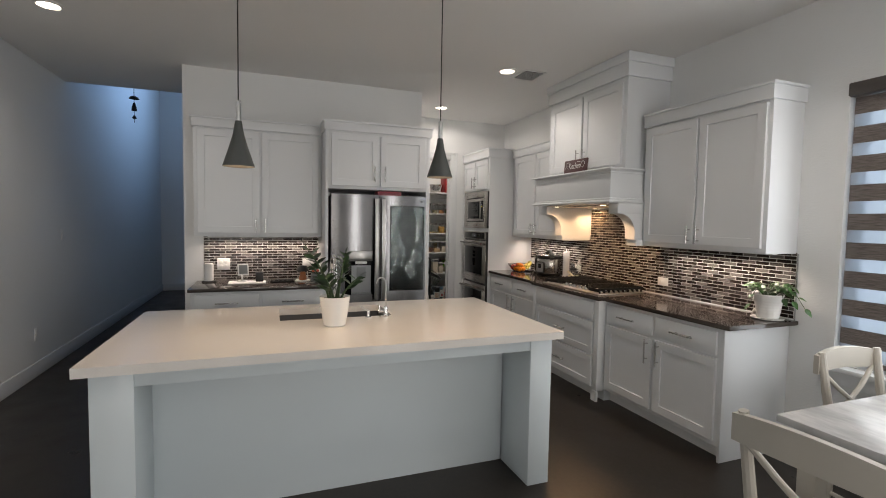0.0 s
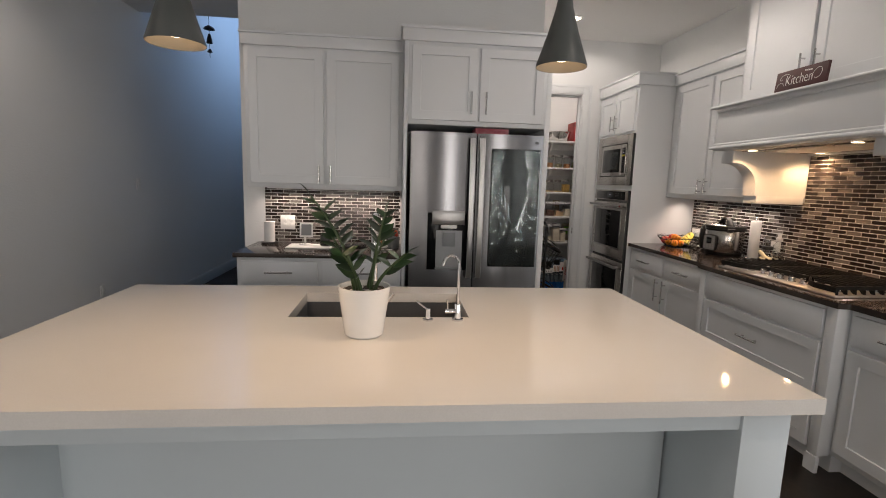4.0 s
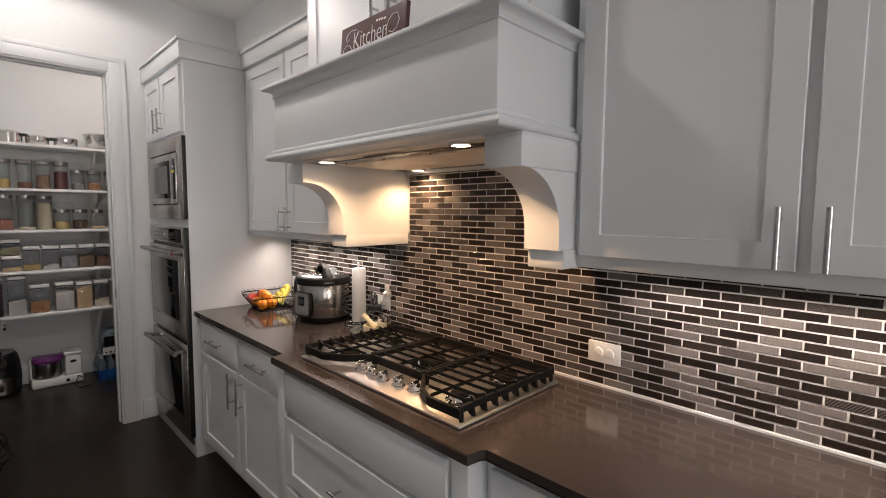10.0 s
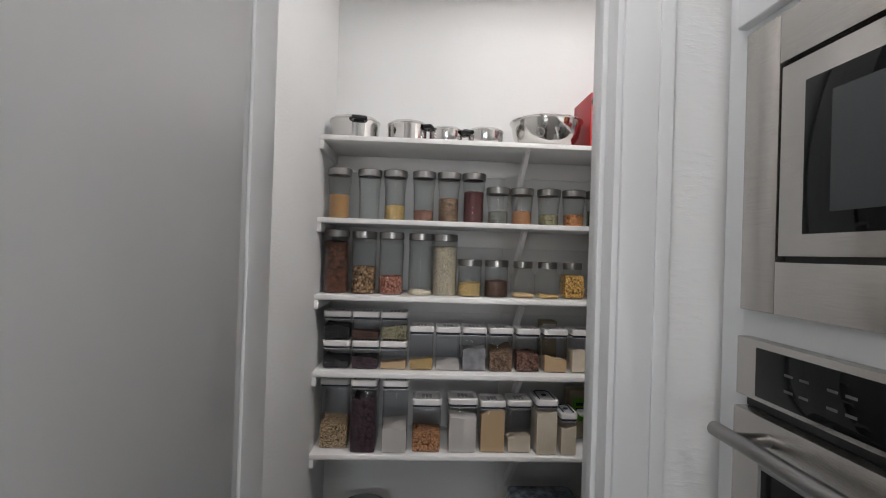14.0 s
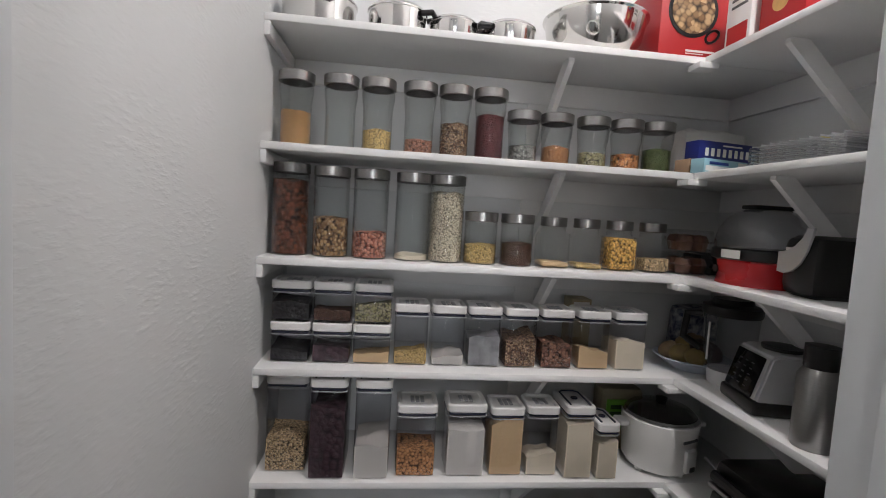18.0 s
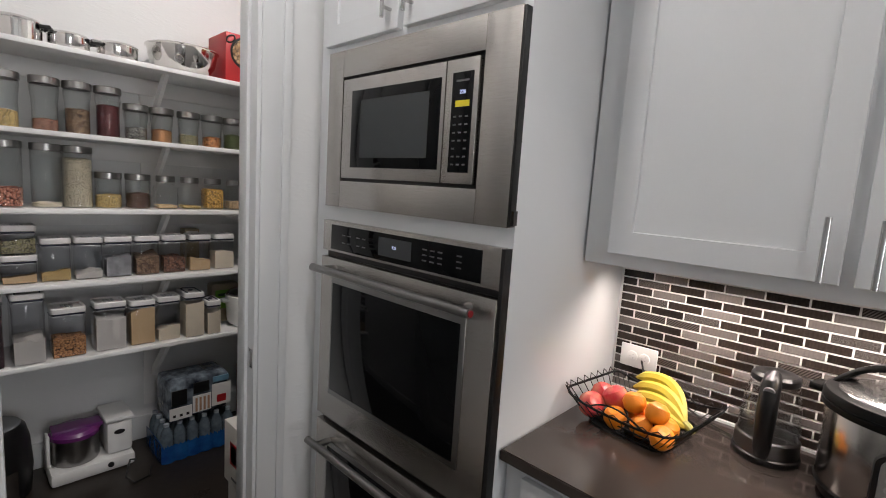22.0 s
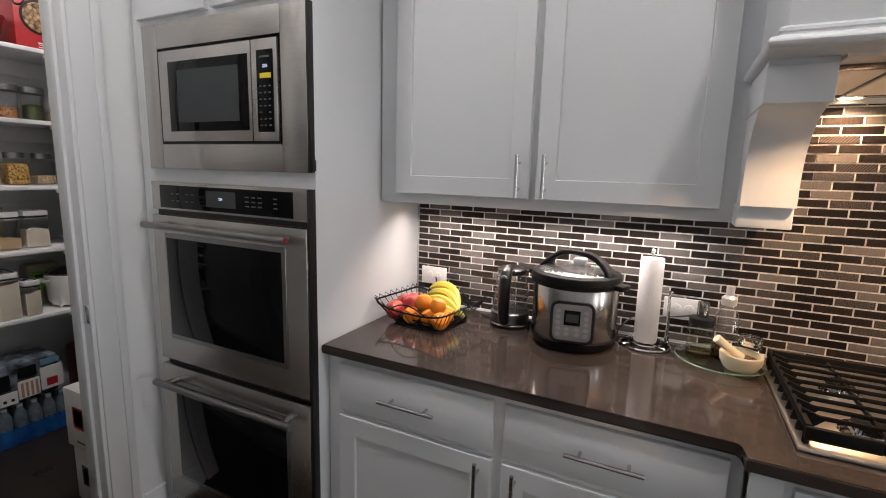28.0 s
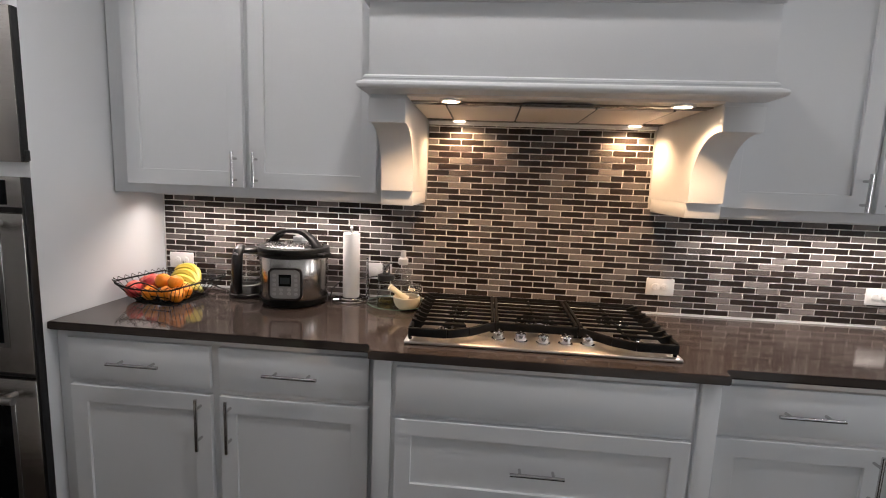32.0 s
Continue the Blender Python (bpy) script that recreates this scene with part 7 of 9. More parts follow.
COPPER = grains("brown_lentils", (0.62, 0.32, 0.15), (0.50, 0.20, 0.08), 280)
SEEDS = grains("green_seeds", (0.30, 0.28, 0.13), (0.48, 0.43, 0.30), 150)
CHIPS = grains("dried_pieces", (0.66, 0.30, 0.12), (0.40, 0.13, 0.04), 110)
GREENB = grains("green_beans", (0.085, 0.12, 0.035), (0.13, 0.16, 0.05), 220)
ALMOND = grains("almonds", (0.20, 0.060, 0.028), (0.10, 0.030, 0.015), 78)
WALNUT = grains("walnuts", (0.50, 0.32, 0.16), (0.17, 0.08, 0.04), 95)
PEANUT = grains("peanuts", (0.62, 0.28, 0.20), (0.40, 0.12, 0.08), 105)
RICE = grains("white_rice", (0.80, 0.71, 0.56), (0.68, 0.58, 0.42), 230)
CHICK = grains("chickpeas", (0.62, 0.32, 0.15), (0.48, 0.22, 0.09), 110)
FLOUR = material("flour", (0.84, 0.74, 0.58), 0.9, patch=0.2, patch_size=9, bump=0.4, bump_size=60)
SUGAR = material("brown_meal", (0.66, 0.47, 0.27), 0.9, grain=0.3, grain_size=200, bump=0.4, bump_size=150)
COCOA = grains("dark_spice", (0.10, 0.045, 0.03), (0.16, 0.08, 0.05), 220)
OATS = grains("oats", (0.72, 0.54, 0.33), (0.50, 0.34, 0.18), 170)
DARKIN = grains("dark_leaves", (0.02, 0.02, 0.022), (0.035, 0.032, 0.035), 90)
PURPLE = grains("dark_dried_fruit", (0.045, 0.02, 0.028), (0.08, 0.04, 0.05), 60)
WHITEC = material("white_powder", (0.62, 0.59, 0.55), 0.9, patch=0.15, patch_size=12, bump=0.3, bump_size=80)


def jar(x, y, z, h, r, fill, mat, word, neck=True, square=False, glass=JAR):
    """A glass storage jar with a steel lid, filled to a height."""
    t = thing("storage_jar", f"clear glass jar of {word} with steel lid", "jar", (x, y, z), group="glass storage jars")
    bm = B()
    hb = h - 0.030
    if square:
        box(bm, -r, -r, 0.0, r, r, hb - 0.018, 0.018)
        bmesh.ops.delete(bm, geom=[f for f in bm.faces if f.normal.z > 0.9 and f.calc_center_median().z > hb - 0.03], context="FACES")
        lathe(bm, [(r * 0.86, hb - 0.02), (r * 0.80, hb - 0.005), (r * 0.80, hb)], 24)
    elif neck:
        lathe(bm, [(0.0, 0.0), (r * 0.83, 0.0), (r * 0.87, 0.006), (r * 0.86, hb - 0.065), (r * 0.97, hb - 0.03), (r * 0.97, hb - 0.01), (r * 0.9, hb), (r * 0.86, hb), (r * 0.93, hb - 0.012), (r * 0.93, hb - 0.03), (r * 0.845, hb - 0.065), (r * 0.845, 0.004)], 32)
    else:
        lathe(bm, [(0.0, 0.0), (r * 0.95, 0.0), (r, 0.006), (r, hb - 0.006), (r * 0.96, hb), (r * 0.94, hb), (r * 0.97, hb - 0.008), (r * 0.97, 0.004)], 32)
    part("glass", bm, glass, t, local=True)
    if fill > 0.004:
        bm = B()
        rr = r * (0.835 if neck else 0.965)
        if square:
            box(bm, -r * 0.92, -r * 0.92, 0.004, r * 0.92, r * 0.92, 0.004 + fill, 0.012)
        else:
            lathe(bm, [(0.0, 0.004), (rr, 0.004), (rr, fill - 0.004), (rr * 0.6, fill + 0.001), (0.0, fill + 0.003)], 24)
        for v in bm.verts:
            if v.co.z > fill * 0.8:
                v.co.z += 0.006 * noise.noise(Vector((v.co.x * 30 + x * 9, v.co.y * 30, z)))
        part("contents", bm, mat, t, word, local=True)
    bm = B()
    lr = r * (0.86 if square else 1.0)
    lathe(bm, [(lr * 0.9, hb - 0.002), (lr * 1.02, hb), (lr * 1.02, h - 0.002), (lr * 0.98, h), (0.0, h)], 30)
    part("lid", bm, LIDSTEEL, t, "brushed steel lid", local=True)
    return t


JY = 7.64
row2 = [(1.715, 0.232, 0.115, ORNG, "orange lentils"), (1.852, 0.232, 0.0, None, "nothing"), (1.969, 0.232, 0.075, YEL, "yellow lentils"), (2.102, 0.232, 0.055, PINK, "pink beans"), (2.217, 0.232, 0.115, MIX, "mixed beans"),
        (2.333, 0.232, 0.15, MAROON, "dark red beans"), (2.447, 0.172, 0.062, BLKWHT, "speckled beans"), (2.56, 0.172, 0.065, COPPER, "brown lentils"), (2.687, 0.172, 0.055, SEEDS, "green seeds"), (2.805, 0.172, 0.06, CHIPS, "dried pieces"),
        (2.917, 0.172, 0.085, GREENB, "green beans")]
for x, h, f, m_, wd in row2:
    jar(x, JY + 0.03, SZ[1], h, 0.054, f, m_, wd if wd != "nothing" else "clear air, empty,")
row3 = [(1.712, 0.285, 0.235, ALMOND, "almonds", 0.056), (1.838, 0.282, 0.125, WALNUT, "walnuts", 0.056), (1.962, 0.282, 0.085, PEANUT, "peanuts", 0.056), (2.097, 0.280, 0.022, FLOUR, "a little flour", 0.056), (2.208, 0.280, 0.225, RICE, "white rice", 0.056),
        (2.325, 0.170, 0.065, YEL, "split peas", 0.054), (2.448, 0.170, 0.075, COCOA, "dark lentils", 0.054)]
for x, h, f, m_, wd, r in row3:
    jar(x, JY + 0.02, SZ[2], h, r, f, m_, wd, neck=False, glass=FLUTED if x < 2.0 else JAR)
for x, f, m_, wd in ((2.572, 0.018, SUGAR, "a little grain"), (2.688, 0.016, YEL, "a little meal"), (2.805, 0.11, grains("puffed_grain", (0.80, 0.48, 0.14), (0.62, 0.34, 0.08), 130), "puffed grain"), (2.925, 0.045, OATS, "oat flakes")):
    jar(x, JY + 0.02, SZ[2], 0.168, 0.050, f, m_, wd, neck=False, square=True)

RIMPL = material("moulded_rim", (0.42, 0.43, 0.45), 0.25)
LIDGREY = material("lid_grey", (0.36, 0.37, 0.39), 0.35)
LIDW = material("white_lid", (0.74, 0.73, 0.72), 0.3, patch=0.04, patch_size=20)


def flip_box(x, y, z, wd, dp, h, fill, mat, word, button=True):
    """A clear square canister with a white pop lid."""
    t = thing("food_container", f"clear square canister of {word} with white lid", "container", (x, y, z), group="food containers")
    bm = B()
    hb = h - 0.03
    box(bm, -wd / 2 + 0.003, -dp / 2 + 0.003, 0, wd / 2 - 0.003, dp / 2 - 0.003, hb, 0.014)
    bmesh.ops.delete(bm, geom=[f for f in bm.faces if f.calc_center_median().z > hb - 0.001], context="FACES")
    part("canister", bm, BOXCLEAR, t, "clear plastic", local=True)
    if fill > 0:
        bm = B()
        bmesh.ops.create_grid(bm, x_segments=8, y_segments=8, size=0.5, matrix=Matrix.Diagonal((wd - 0.012, dp - 0.012, 1, 1)))
        top_v = list(bm.verts)
        ex = bmesh.ops.extrude_face_region(bm, geom=list(bm.faces))
        for v in [g for g in ex["geom"] if isinstance(g, bmesh.types.BMVert)]:
            v.co.z = fill + 0.012 * noise.noise(Vector((v.co.x * 22 + x * 5, v.co.y * 22, z * 3))) + 0.22 * fill * noise.noise(Vector((x * 31, v.co.x * 9, v.co.y * 9))) + 0.16 * math.sin(x * 57) * v.co.x + 0.16 * math.cos(x * 43) * v.co.y
        for v in top_v:
            v.co.z = 0.006
        part("contents", bm, mat, t, word, local=True, smooth=60)
    bm = B()
    rows = []
    for a, z_ in ((0.004, hb + 0.003), (0.0, hb + 0.006), (0.0, h - 0.004), (0.003, h), (0.012, h), (0.015, h - 0.004), (0.016, h - 0.005)):
        rows.append([bm.verts.new((u, v, z_)) for u, v in round_rect(wd / 2 - a, dp / 2 - a, 0.018 - a * 0.5, 4)])
    for p, q in zip(rows, rows[1:]):
        for k in range(len(p)):
            bm.faces.new((p[k], p[(k + 1) % len(p)], q[(k + 1) % len(p)], q[k]))
    bm.faces.new(rows[0][::-1])
    bm.faces.new(rows[-1])
    lid_ = part("lid", bm, LIDW, t, "white lid", local=True)
    bm = B()
    box(bm, -wd / 2 + 0.006, -dp / 2 + 0.006, hb - 0.006, wd / 2 - 0.006, dp / 2 - 0.006, hb + 0.002, 0.003)
    part("seal", bm, NAVY, t, "dark seal", local=True)
    bm = B()
    tube(bm, [(u, v, hb - 0.008) for u, v in round_rect(wd / 2 - 0.002, dp / 2 - 0.002, 0.016, 4)], 0.0016, 5, True)
    part("rim", bm, RIMPL, t, "pale moulded rim", local=True)
    if button:
        bm = B()
        for u in (-0.016, 0.0, 0.016):
            box(bm, u - 0.006, -0.024, h - 0.0055, u + 0.006, 0.024, h - 0.0012, 0.0015)
        part("button", bm, LIDGREY, lid_, "grey push tab", local=True)
    return t


CY = 7.655
for x, f0, m0, w0, f1, m1, w1 in ((1.735, 0.045, DARKIN, "dark tea leaves", 0.065, DARKIN, "black tea"), (1.862, 0.05, PURPLE, "dried fruit", 0.035, COCOA, "whole spices"), (1.988, 0.03, SUGAR, "ground spice", 0.06, SEEDS, "small seeds")):
    flip_box(x, CY, SZ[3], 0.122, 0.122, 0.127, f0, m0, w0)
    flip_box(x, CY, SZ[3] + 0.1305, 0.122, 0.122, 0.127, f1, m1, w1)
for x, f, m_, wd in ((2.112, 0.04, YEL, "yellow meal"), (2.232, 0.03, WHITEC, "white powder"), (2.35, 0.10, material("grey_powder", (0.20, 0.20, 0.205), 0.5, patch=0.7, patch_size=26, second=(0.42, 0.42, 0.43), bump=0.6, bump_size=30), "grey packets"), (2.472, 0.10, MIX, "mixed seeds"), (2.595, 0.085, grains("brown_lumps", (0.30, 0.15, 0.10), (0.17, 0.08, 0.055), 95), "brown grain"),
                     (2.722, 0.055, SUGAR, "golden meal"), (2.85, 0.085, FLOUR, "pale flour")):
    flip_box(x, CY, SZ[3], 0.112, 0.122, 0.198, f, m_, wd)


def slant_box(x, y, z, wd, dp, h, fill, mat, word):
    """A tall cereal keeper with a flat flip lid edged in dark rubber."""
    t = flip_box(x, y, z, wd, dp, h, fill, mat, word, button=False)
    bm = B()
    tube(bm, [(-wd / 2 + 0.016, -dp / 2 + 0.02, h + 0.001), (-wd / 2 + 0.016, dp / 2 - 0.03, h + 0.001), (-wd / 2 + 0.03, dp / 2 - 0.016, h + 0.001), (wd / 2 - 0.03, dp / 2 - 0.016, h + 0.001), (wd / 2 - 0.016, dp / 2 - 0.03, h + 0.001), (wd / 2 - 0.016, -dp / 2 + 0.02, h + 0.001)], 0.003, 6)
    part("rubber_edge", bm, NAVY, t, "dark rubber edge", local=True)
    bm = B()
    lathe(bm, [(0.0, h + 0.003), (0.011, h + 0.003), (0.012, h - 0.001)], 16)
    part("cap_dot", bm, NAVY, t, "dark round cap", local=True)
    return t


DY = 7.655
flip_box(1.735, DY, SZ[4], 0.130, 0.13, 0.310, 0.115, OATS, "oat flakes")
slant_box(1.868, DY - 0.01, SZ[4], 0.115, 0.20, 0.318, 0.22, PURPLE, "dark dried fruit")
slant_box(2.005, DY - 0.01, SZ[4], 0.115, 0.20, 0.318, 0.105, WHITEC, "white flour and scoop")
flip_box(2.145, DY - 0.03, SZ[4], 0.130, 0.13, 0.235, 0.085, CHICK, "chickpeas")
flip_box(2.305, DY - 0.03, SZ[4], 0.130, 0.13, 0.240, 0.165, WHITEC, "white flour")
flip_box(2.440, DY - 0.03, SZ[4], 0.115, 0.12, 0.230, 0.17, SUGAR, "brown meal")
flip_box(2.560, DY - 0.03, SZ[4], 0.110, 0.12, 0.235, 0.06, FLOUR, "pale flour")
slant_box(2.678, DY - 0.03, SZ[4], 0.100, 0.16, 0.245, 0.19, FLOUR, "pale meal")
slant_box(2.775, DY - 0.045, SZ[4], 0.078, 0.14, 0.19, 0.13, FLOUR, "pale grain")

# ---- top shelf: pots, bowl, boxes ----
def pot(x, y, r, h, hy):
    t = thing("cooking_pot", "polished steel cooking pot with lid and black handle", "pot", (x, y, SZ[0]), group="steel cooking pots")
    bm = B()
    lathe(bm, [(0.0, 0.0), (r * 0.93, 0.0), (r * 0.98, 0.006), (r, h * 0.72), (r * 1.03, h * 0.74)], 36)
    part("pan", bm, POT, t, local=True)
    bm = B()
    lathe(bm, [(r * 1.03, h * 0.745), (r * 1.03, h * 0.78), (r * 0.9, h * 0.88), (r * 0.5, h * 0.96), (0, h * 0.98)], 36)
    part("lid", bm, POT, t, local=True)
    bm = B()
    a = radians(hy)
    d = Vector((math.cos(a), math.sin(a), 0))
    s = Vector((-d.y, d.x, 0))
    tube(bm, [d * r * 0.98 + s * 0.032 + Vector((0, 0, h * 0.66)), d * (r + 0.03) + s * 0.028 + Vector((0, 0, h * 0.68)), d * (r + 0.03) - s * 0.028 + Vector((0, 0, h * 0.68)), d * r * 0.98 - s * 0.032 + Vector((0, 0, h * 0.66))], 0.009, 8)
    part("handle", bm, BLACK, t, "black handle", local=True)


pot(1.775, 7.675, 0.112, 0.118, -75)
pot(2.015, 7.675, 0.092, 0.11, -20)
pot(2.195, 7.675, 0.078, 0.088, -10)
pot(2.378, 7.675, 0.083, 0.092, 195)
bw = thing("mixing_bowl", "large polished steel mixing bowl", "bowl", (2.665, 7.68, SZ[0]))
bm = B()
lathe(bm, [(0.0, 0.0), (0.085, 0.0), (0.12, 0.012), (0.15, 0.055), (0.163, 0.12), (0.170, 0.125), (0.170, 0.128), (0.160, 0.126), (0.147, 0.058), (0.118, 0.016), (0.0, 0.004)], 44, (2.665, 7.68, SZ[0]))
part("bowl", bm, POT, bw)
bm = B()
tube(bm, [(2.60 + 0.02 * math.cos(2 * math.pi * k / 16), 7.535 - 0.006 * 1, SZ[0] + 0.05 + 0.02 * math.sin(2 * math.pi * k / 16)) for k in range(16)], 0.003, 6, True)
part("ring", bm, POT, bw)
PICT = grains("printed_food", (0.50, 0.34, 0.18), (0.22, 0.12, 0.05), 55, 0.4, 0.0)
WHT = material("white_print", (0.75, 0.74, 0.72), 0.5)


def printed_box(name, label, x0, y0, z0, x1, y1, z1, mat, bars=(), face="y", category="box"):
    """A carton with plain bars and shapes of print on its front."""
    t = thing(name, label, category, ((x0 + x1) / 2, (y0 + y1) / 2, z0))
    part("carton", boxes((x0, y0, z0, x1, y1, z1), bev=0.002), mat, t)
    for a0, b0, a1, b1, m_ in bars:
        if face == "y":
            part("print", boxes((x0 + (x1 - x0) * a0, y0 - 0.0012, z0 + (z1 - z0) * b0, x0 + (x1 - x0) * a1, y0 - 0.0002, z0 + (z1 - z0) * b1)), m_, t, smooth=0)
        else:
            part("print", boxes((x0 - 0.0012, y0 + (y1 - y0) * a0, z0 + (z1 - z0) * b0, x0 - 0.0002, y0 + (y1 - y0) * a1, z0 + (z1 - z0) * b1)), m_, t, smooth=0)
    return t


rb = printed_box("appliance_box", "large red carton with a picture of a dish", 2.85, 7.60, SZ[0], 3.16, 7.84, SZ[0] + 0.26, RED, [(0.30, 0.065, 0.92, 0.085, WHT), (0.30, 0.14, 0.62, 0.165, WHT), (0.30, 0.115, 0.50, 0.125, WHT)])
bm = B()
lathe(bm, [(0.0, 0.0), (0.085, 0.0), (0.085, 0.001), (0, 0.001)], 40, m=Matrix.Translation((2.958, 7.5985, SZ[0] + 0.165)) @ pose(0, 0, 0, 90, 0, 0))
prim = part("picture_rim", bm, BLACK, rb, "dark round pan in the picture")
for dx_, dz_, tilt_ in ((0.072, -0.075, -40), (-0.082, 0.062, -40)):
    bm = B()
    tube(bm, [Vector((2.958 + dx_, 7.5985, SZ[0] + 0.165 + dz_)) + pose(0, 0, 0, 0, tilt_, 0) @ Vector((0.026 * math.cos(a_), 0, 0.016 * math.sin(a_))) for a_ in [math.pi * k / 6 for k in range(12)]], 0.0045, 6, True)
    part("picture_handle", bm, BLACK, prim)
bm = B()
lathe(bm, [(0.0, 0.0), (0.073, 0.0), (0.073, 0.001), (0, 0.001)], 40, m=Matrix.Translation((2.958, 7.597, SZ[0] + 0.165)) @ pose(0, 0, 0, 90, 0, 0))
part("picture_food", bm, PICT, rb, "printed picture of food")
BLUEPR = material("blue_print", (0.02, 0.05, 0.25), 0.4)
YELPR = material("yellow_print", (0.75, 0.5, 0.03), 0.4)
ck = printed_box("cracker_box", "red carton with blue emblem and yellow print", 3.01, 7.22, SZ[0], 3.24, 7.37, SZ[0] + 0.235, RED, [(0.12, 0.06, 0.5, 0.09, WHT)])
for mk, k_ in ((face_y(3.125, 7.2194, SZ[0] + 0.145), 1.0), (face_x(3.0094, 7.295, SZ[0] + 0.165), 0.62)):
    bm = B()
    prism(bm, [(0.075 * k_ * math.cos(2 * math.pi * j / 32), 0.058 * k_ * math.sin(2 * math.pi * j / 32)) for j in range(32)], 0.0006, mk)
    em = part("emblem", bm, BLUEPR, ck, "dark blue oval emblem")
    for j in range(4):
        bm = B()
        u = (-0.066 + j * 0.036) * k_
        prism(bm, [(u, -0.032 * k_), (u + 0.022 * k_, -0.032 * k_), (u + 0.028 * k_, 0.034 * k_), (u + 0.006 * k_, 0.034 * k_)], 0.0012, mk)
        part("yellow_bar", bm, YELPR, em, "yellow print")
bm = B()
prism(bm, [(0.028 * math.cos(2 * math.pi * j / 24), 0.026 * math.sin(2 * math.pi * j / 24)) for j in range(24)], 0.0006, face_x(3.0094, 7.30, SZ[0] + 0.075))
part("printed_cracker", bm, material("tan_print", (0.62, 0.38, 0.12), 0.5, patch=0.4, patch_size=40), ck)
printed_box("snack_box", "narrow white and red carton", 3.005, 7.40, SZ[0], 3.06, 7.50, SZ[0] + 0.20, WHT, [(0.1, 0.1, 0.9, 0.35, RED), (0.15, 0.6, 0.8, 0.64, GREYINK), (0.15, 0.7, 0.8, 0.74, GREYINK), (0.15, 0.8, 0.8, 0.84, GREYINK)], "x")

# ---- side shelves ----
NAP = material("napkin_pack", (0.70, 0.69, 0.66), 0.6, patch=0.2, patch_size=9, bump=0.4, bump_size=40)
bm = boxes((3.03, 7.69, SZ[1], 3.27, 7.865, SZ[1] + 0.175), bev=0.03)
bmesh.ops.subdivide_edges(bm, edges=bm.edges[:], cuts=3, use_grid_fill=True)
for v in bm.verts:
    v.co += 0.012 * noise.noise_vector(v.co * 19)
    v.co.z = max(v.co.z, SZ[1] + 0.0005)
single("napkin_pack", bm, NAP, "soft white pack of paper napkins", "napkins", at=(3.14, 7.7, SZ[1]))
PALEBLUE = material("pale_blue_card", (0.30, 0.52, 0.60), 0.45, patch=0.3, patch_size=10)
wr = printed_box("wrap_box", "pale blue food wrap carton", 2.965, 7.515, SZ[1], 3.15, 7.565, SZ[1] + 0.044, PALEBLUE, [(0.04, 0.12, 0.7, 0.5, WHT), (0.12, 0.6, 0.55, 0.8, BLUEPR), (0.78, 0.08, 0.97, 0.9, WHT)])
wr.matrix_basis = wr.matrix_basis @ pose(0, 0, 0, 0, 0, 14)
lw = printed_box("wrap_box", "long tan wrap carton under the foil", 2.96, 7.58, SZ[1], 3.27, 7.645, SZ[1] + 0.048, material("tan_card", (0.34, 0.22, 0.14), 0.5, patch=0.3, patch_size=12), [(0.1, 0.3, 0.6, 0.5, WHT)])
fo = printed_box("foil_box", "long dark blue foil carton with white print", 2.985, 7.575, SZ[1] + 0.0485, 3.295, 7.635, SZ[1] + 0.1085, material("navy_card", (0.02, 0.03, 0.19), 0.35, patch=0.2, patch_size=12),
                 [(0.08 + 0.075 * k, 0.20, 0.12 + 0.075 * k, 0.62, WHT) for k in range(8)] + [(0.3, 0.76, 0.55, 0.84, WHT), (0.86, 0.06, 0.99, 0.94, WHT)])
fo.matrix_basis = fo.matrix_basis @ pose(0, 0, 0, 0, 0, 9)
lw.matrix_basis = lw.matrix_basis @ pose(0, 0, 0, 0, 0, 9)
CLEARTRAY = clear("tray_plastic", (0.92, 0.93, 0.94), 0.3)
TRAYRIB = material("pale_plastic_rib", (0.62, 0.63, 0.65), 0.18)
for k in range(5):
    bm = B()
    box(bm, 3.03, 7.09, SZ[1] + k * 0.011, 3.28, 7.385, SZ[1] + k * 0.011 + 0.018, 0.004)
    bmesh.ops.delete(bm, geom=[f for f in bm.faces if f.normal.z > 0.9], context="FACES")
    tr_ = thing("plastic_tray", "stacked clear ribbed plastic tray", "tray", (3.15, 7.1, SZ[1] + k * 0.011), group="stacked clear trays")
    part("tray", bm, CLEARTRAY, tr_)
    for j in range(10):
        bm = B()
        tube(bm, [(3.03, 7.10 + j * 0.03, SZ[1] + k * 0.011 + 0.019), (3.28, 7.10 + j * 0.03, SZ[1] + k * 0.011 + 0.019)], 0.0022, 5)
        part("rib", bm, TRAYRIB, tr_)
printed_box("yellow_packet", "small yellow packet behind the trays", 3.20, 7.32, SZ[1], 3.30, 7.34, SZ[1] + 0.10, YELLOW)

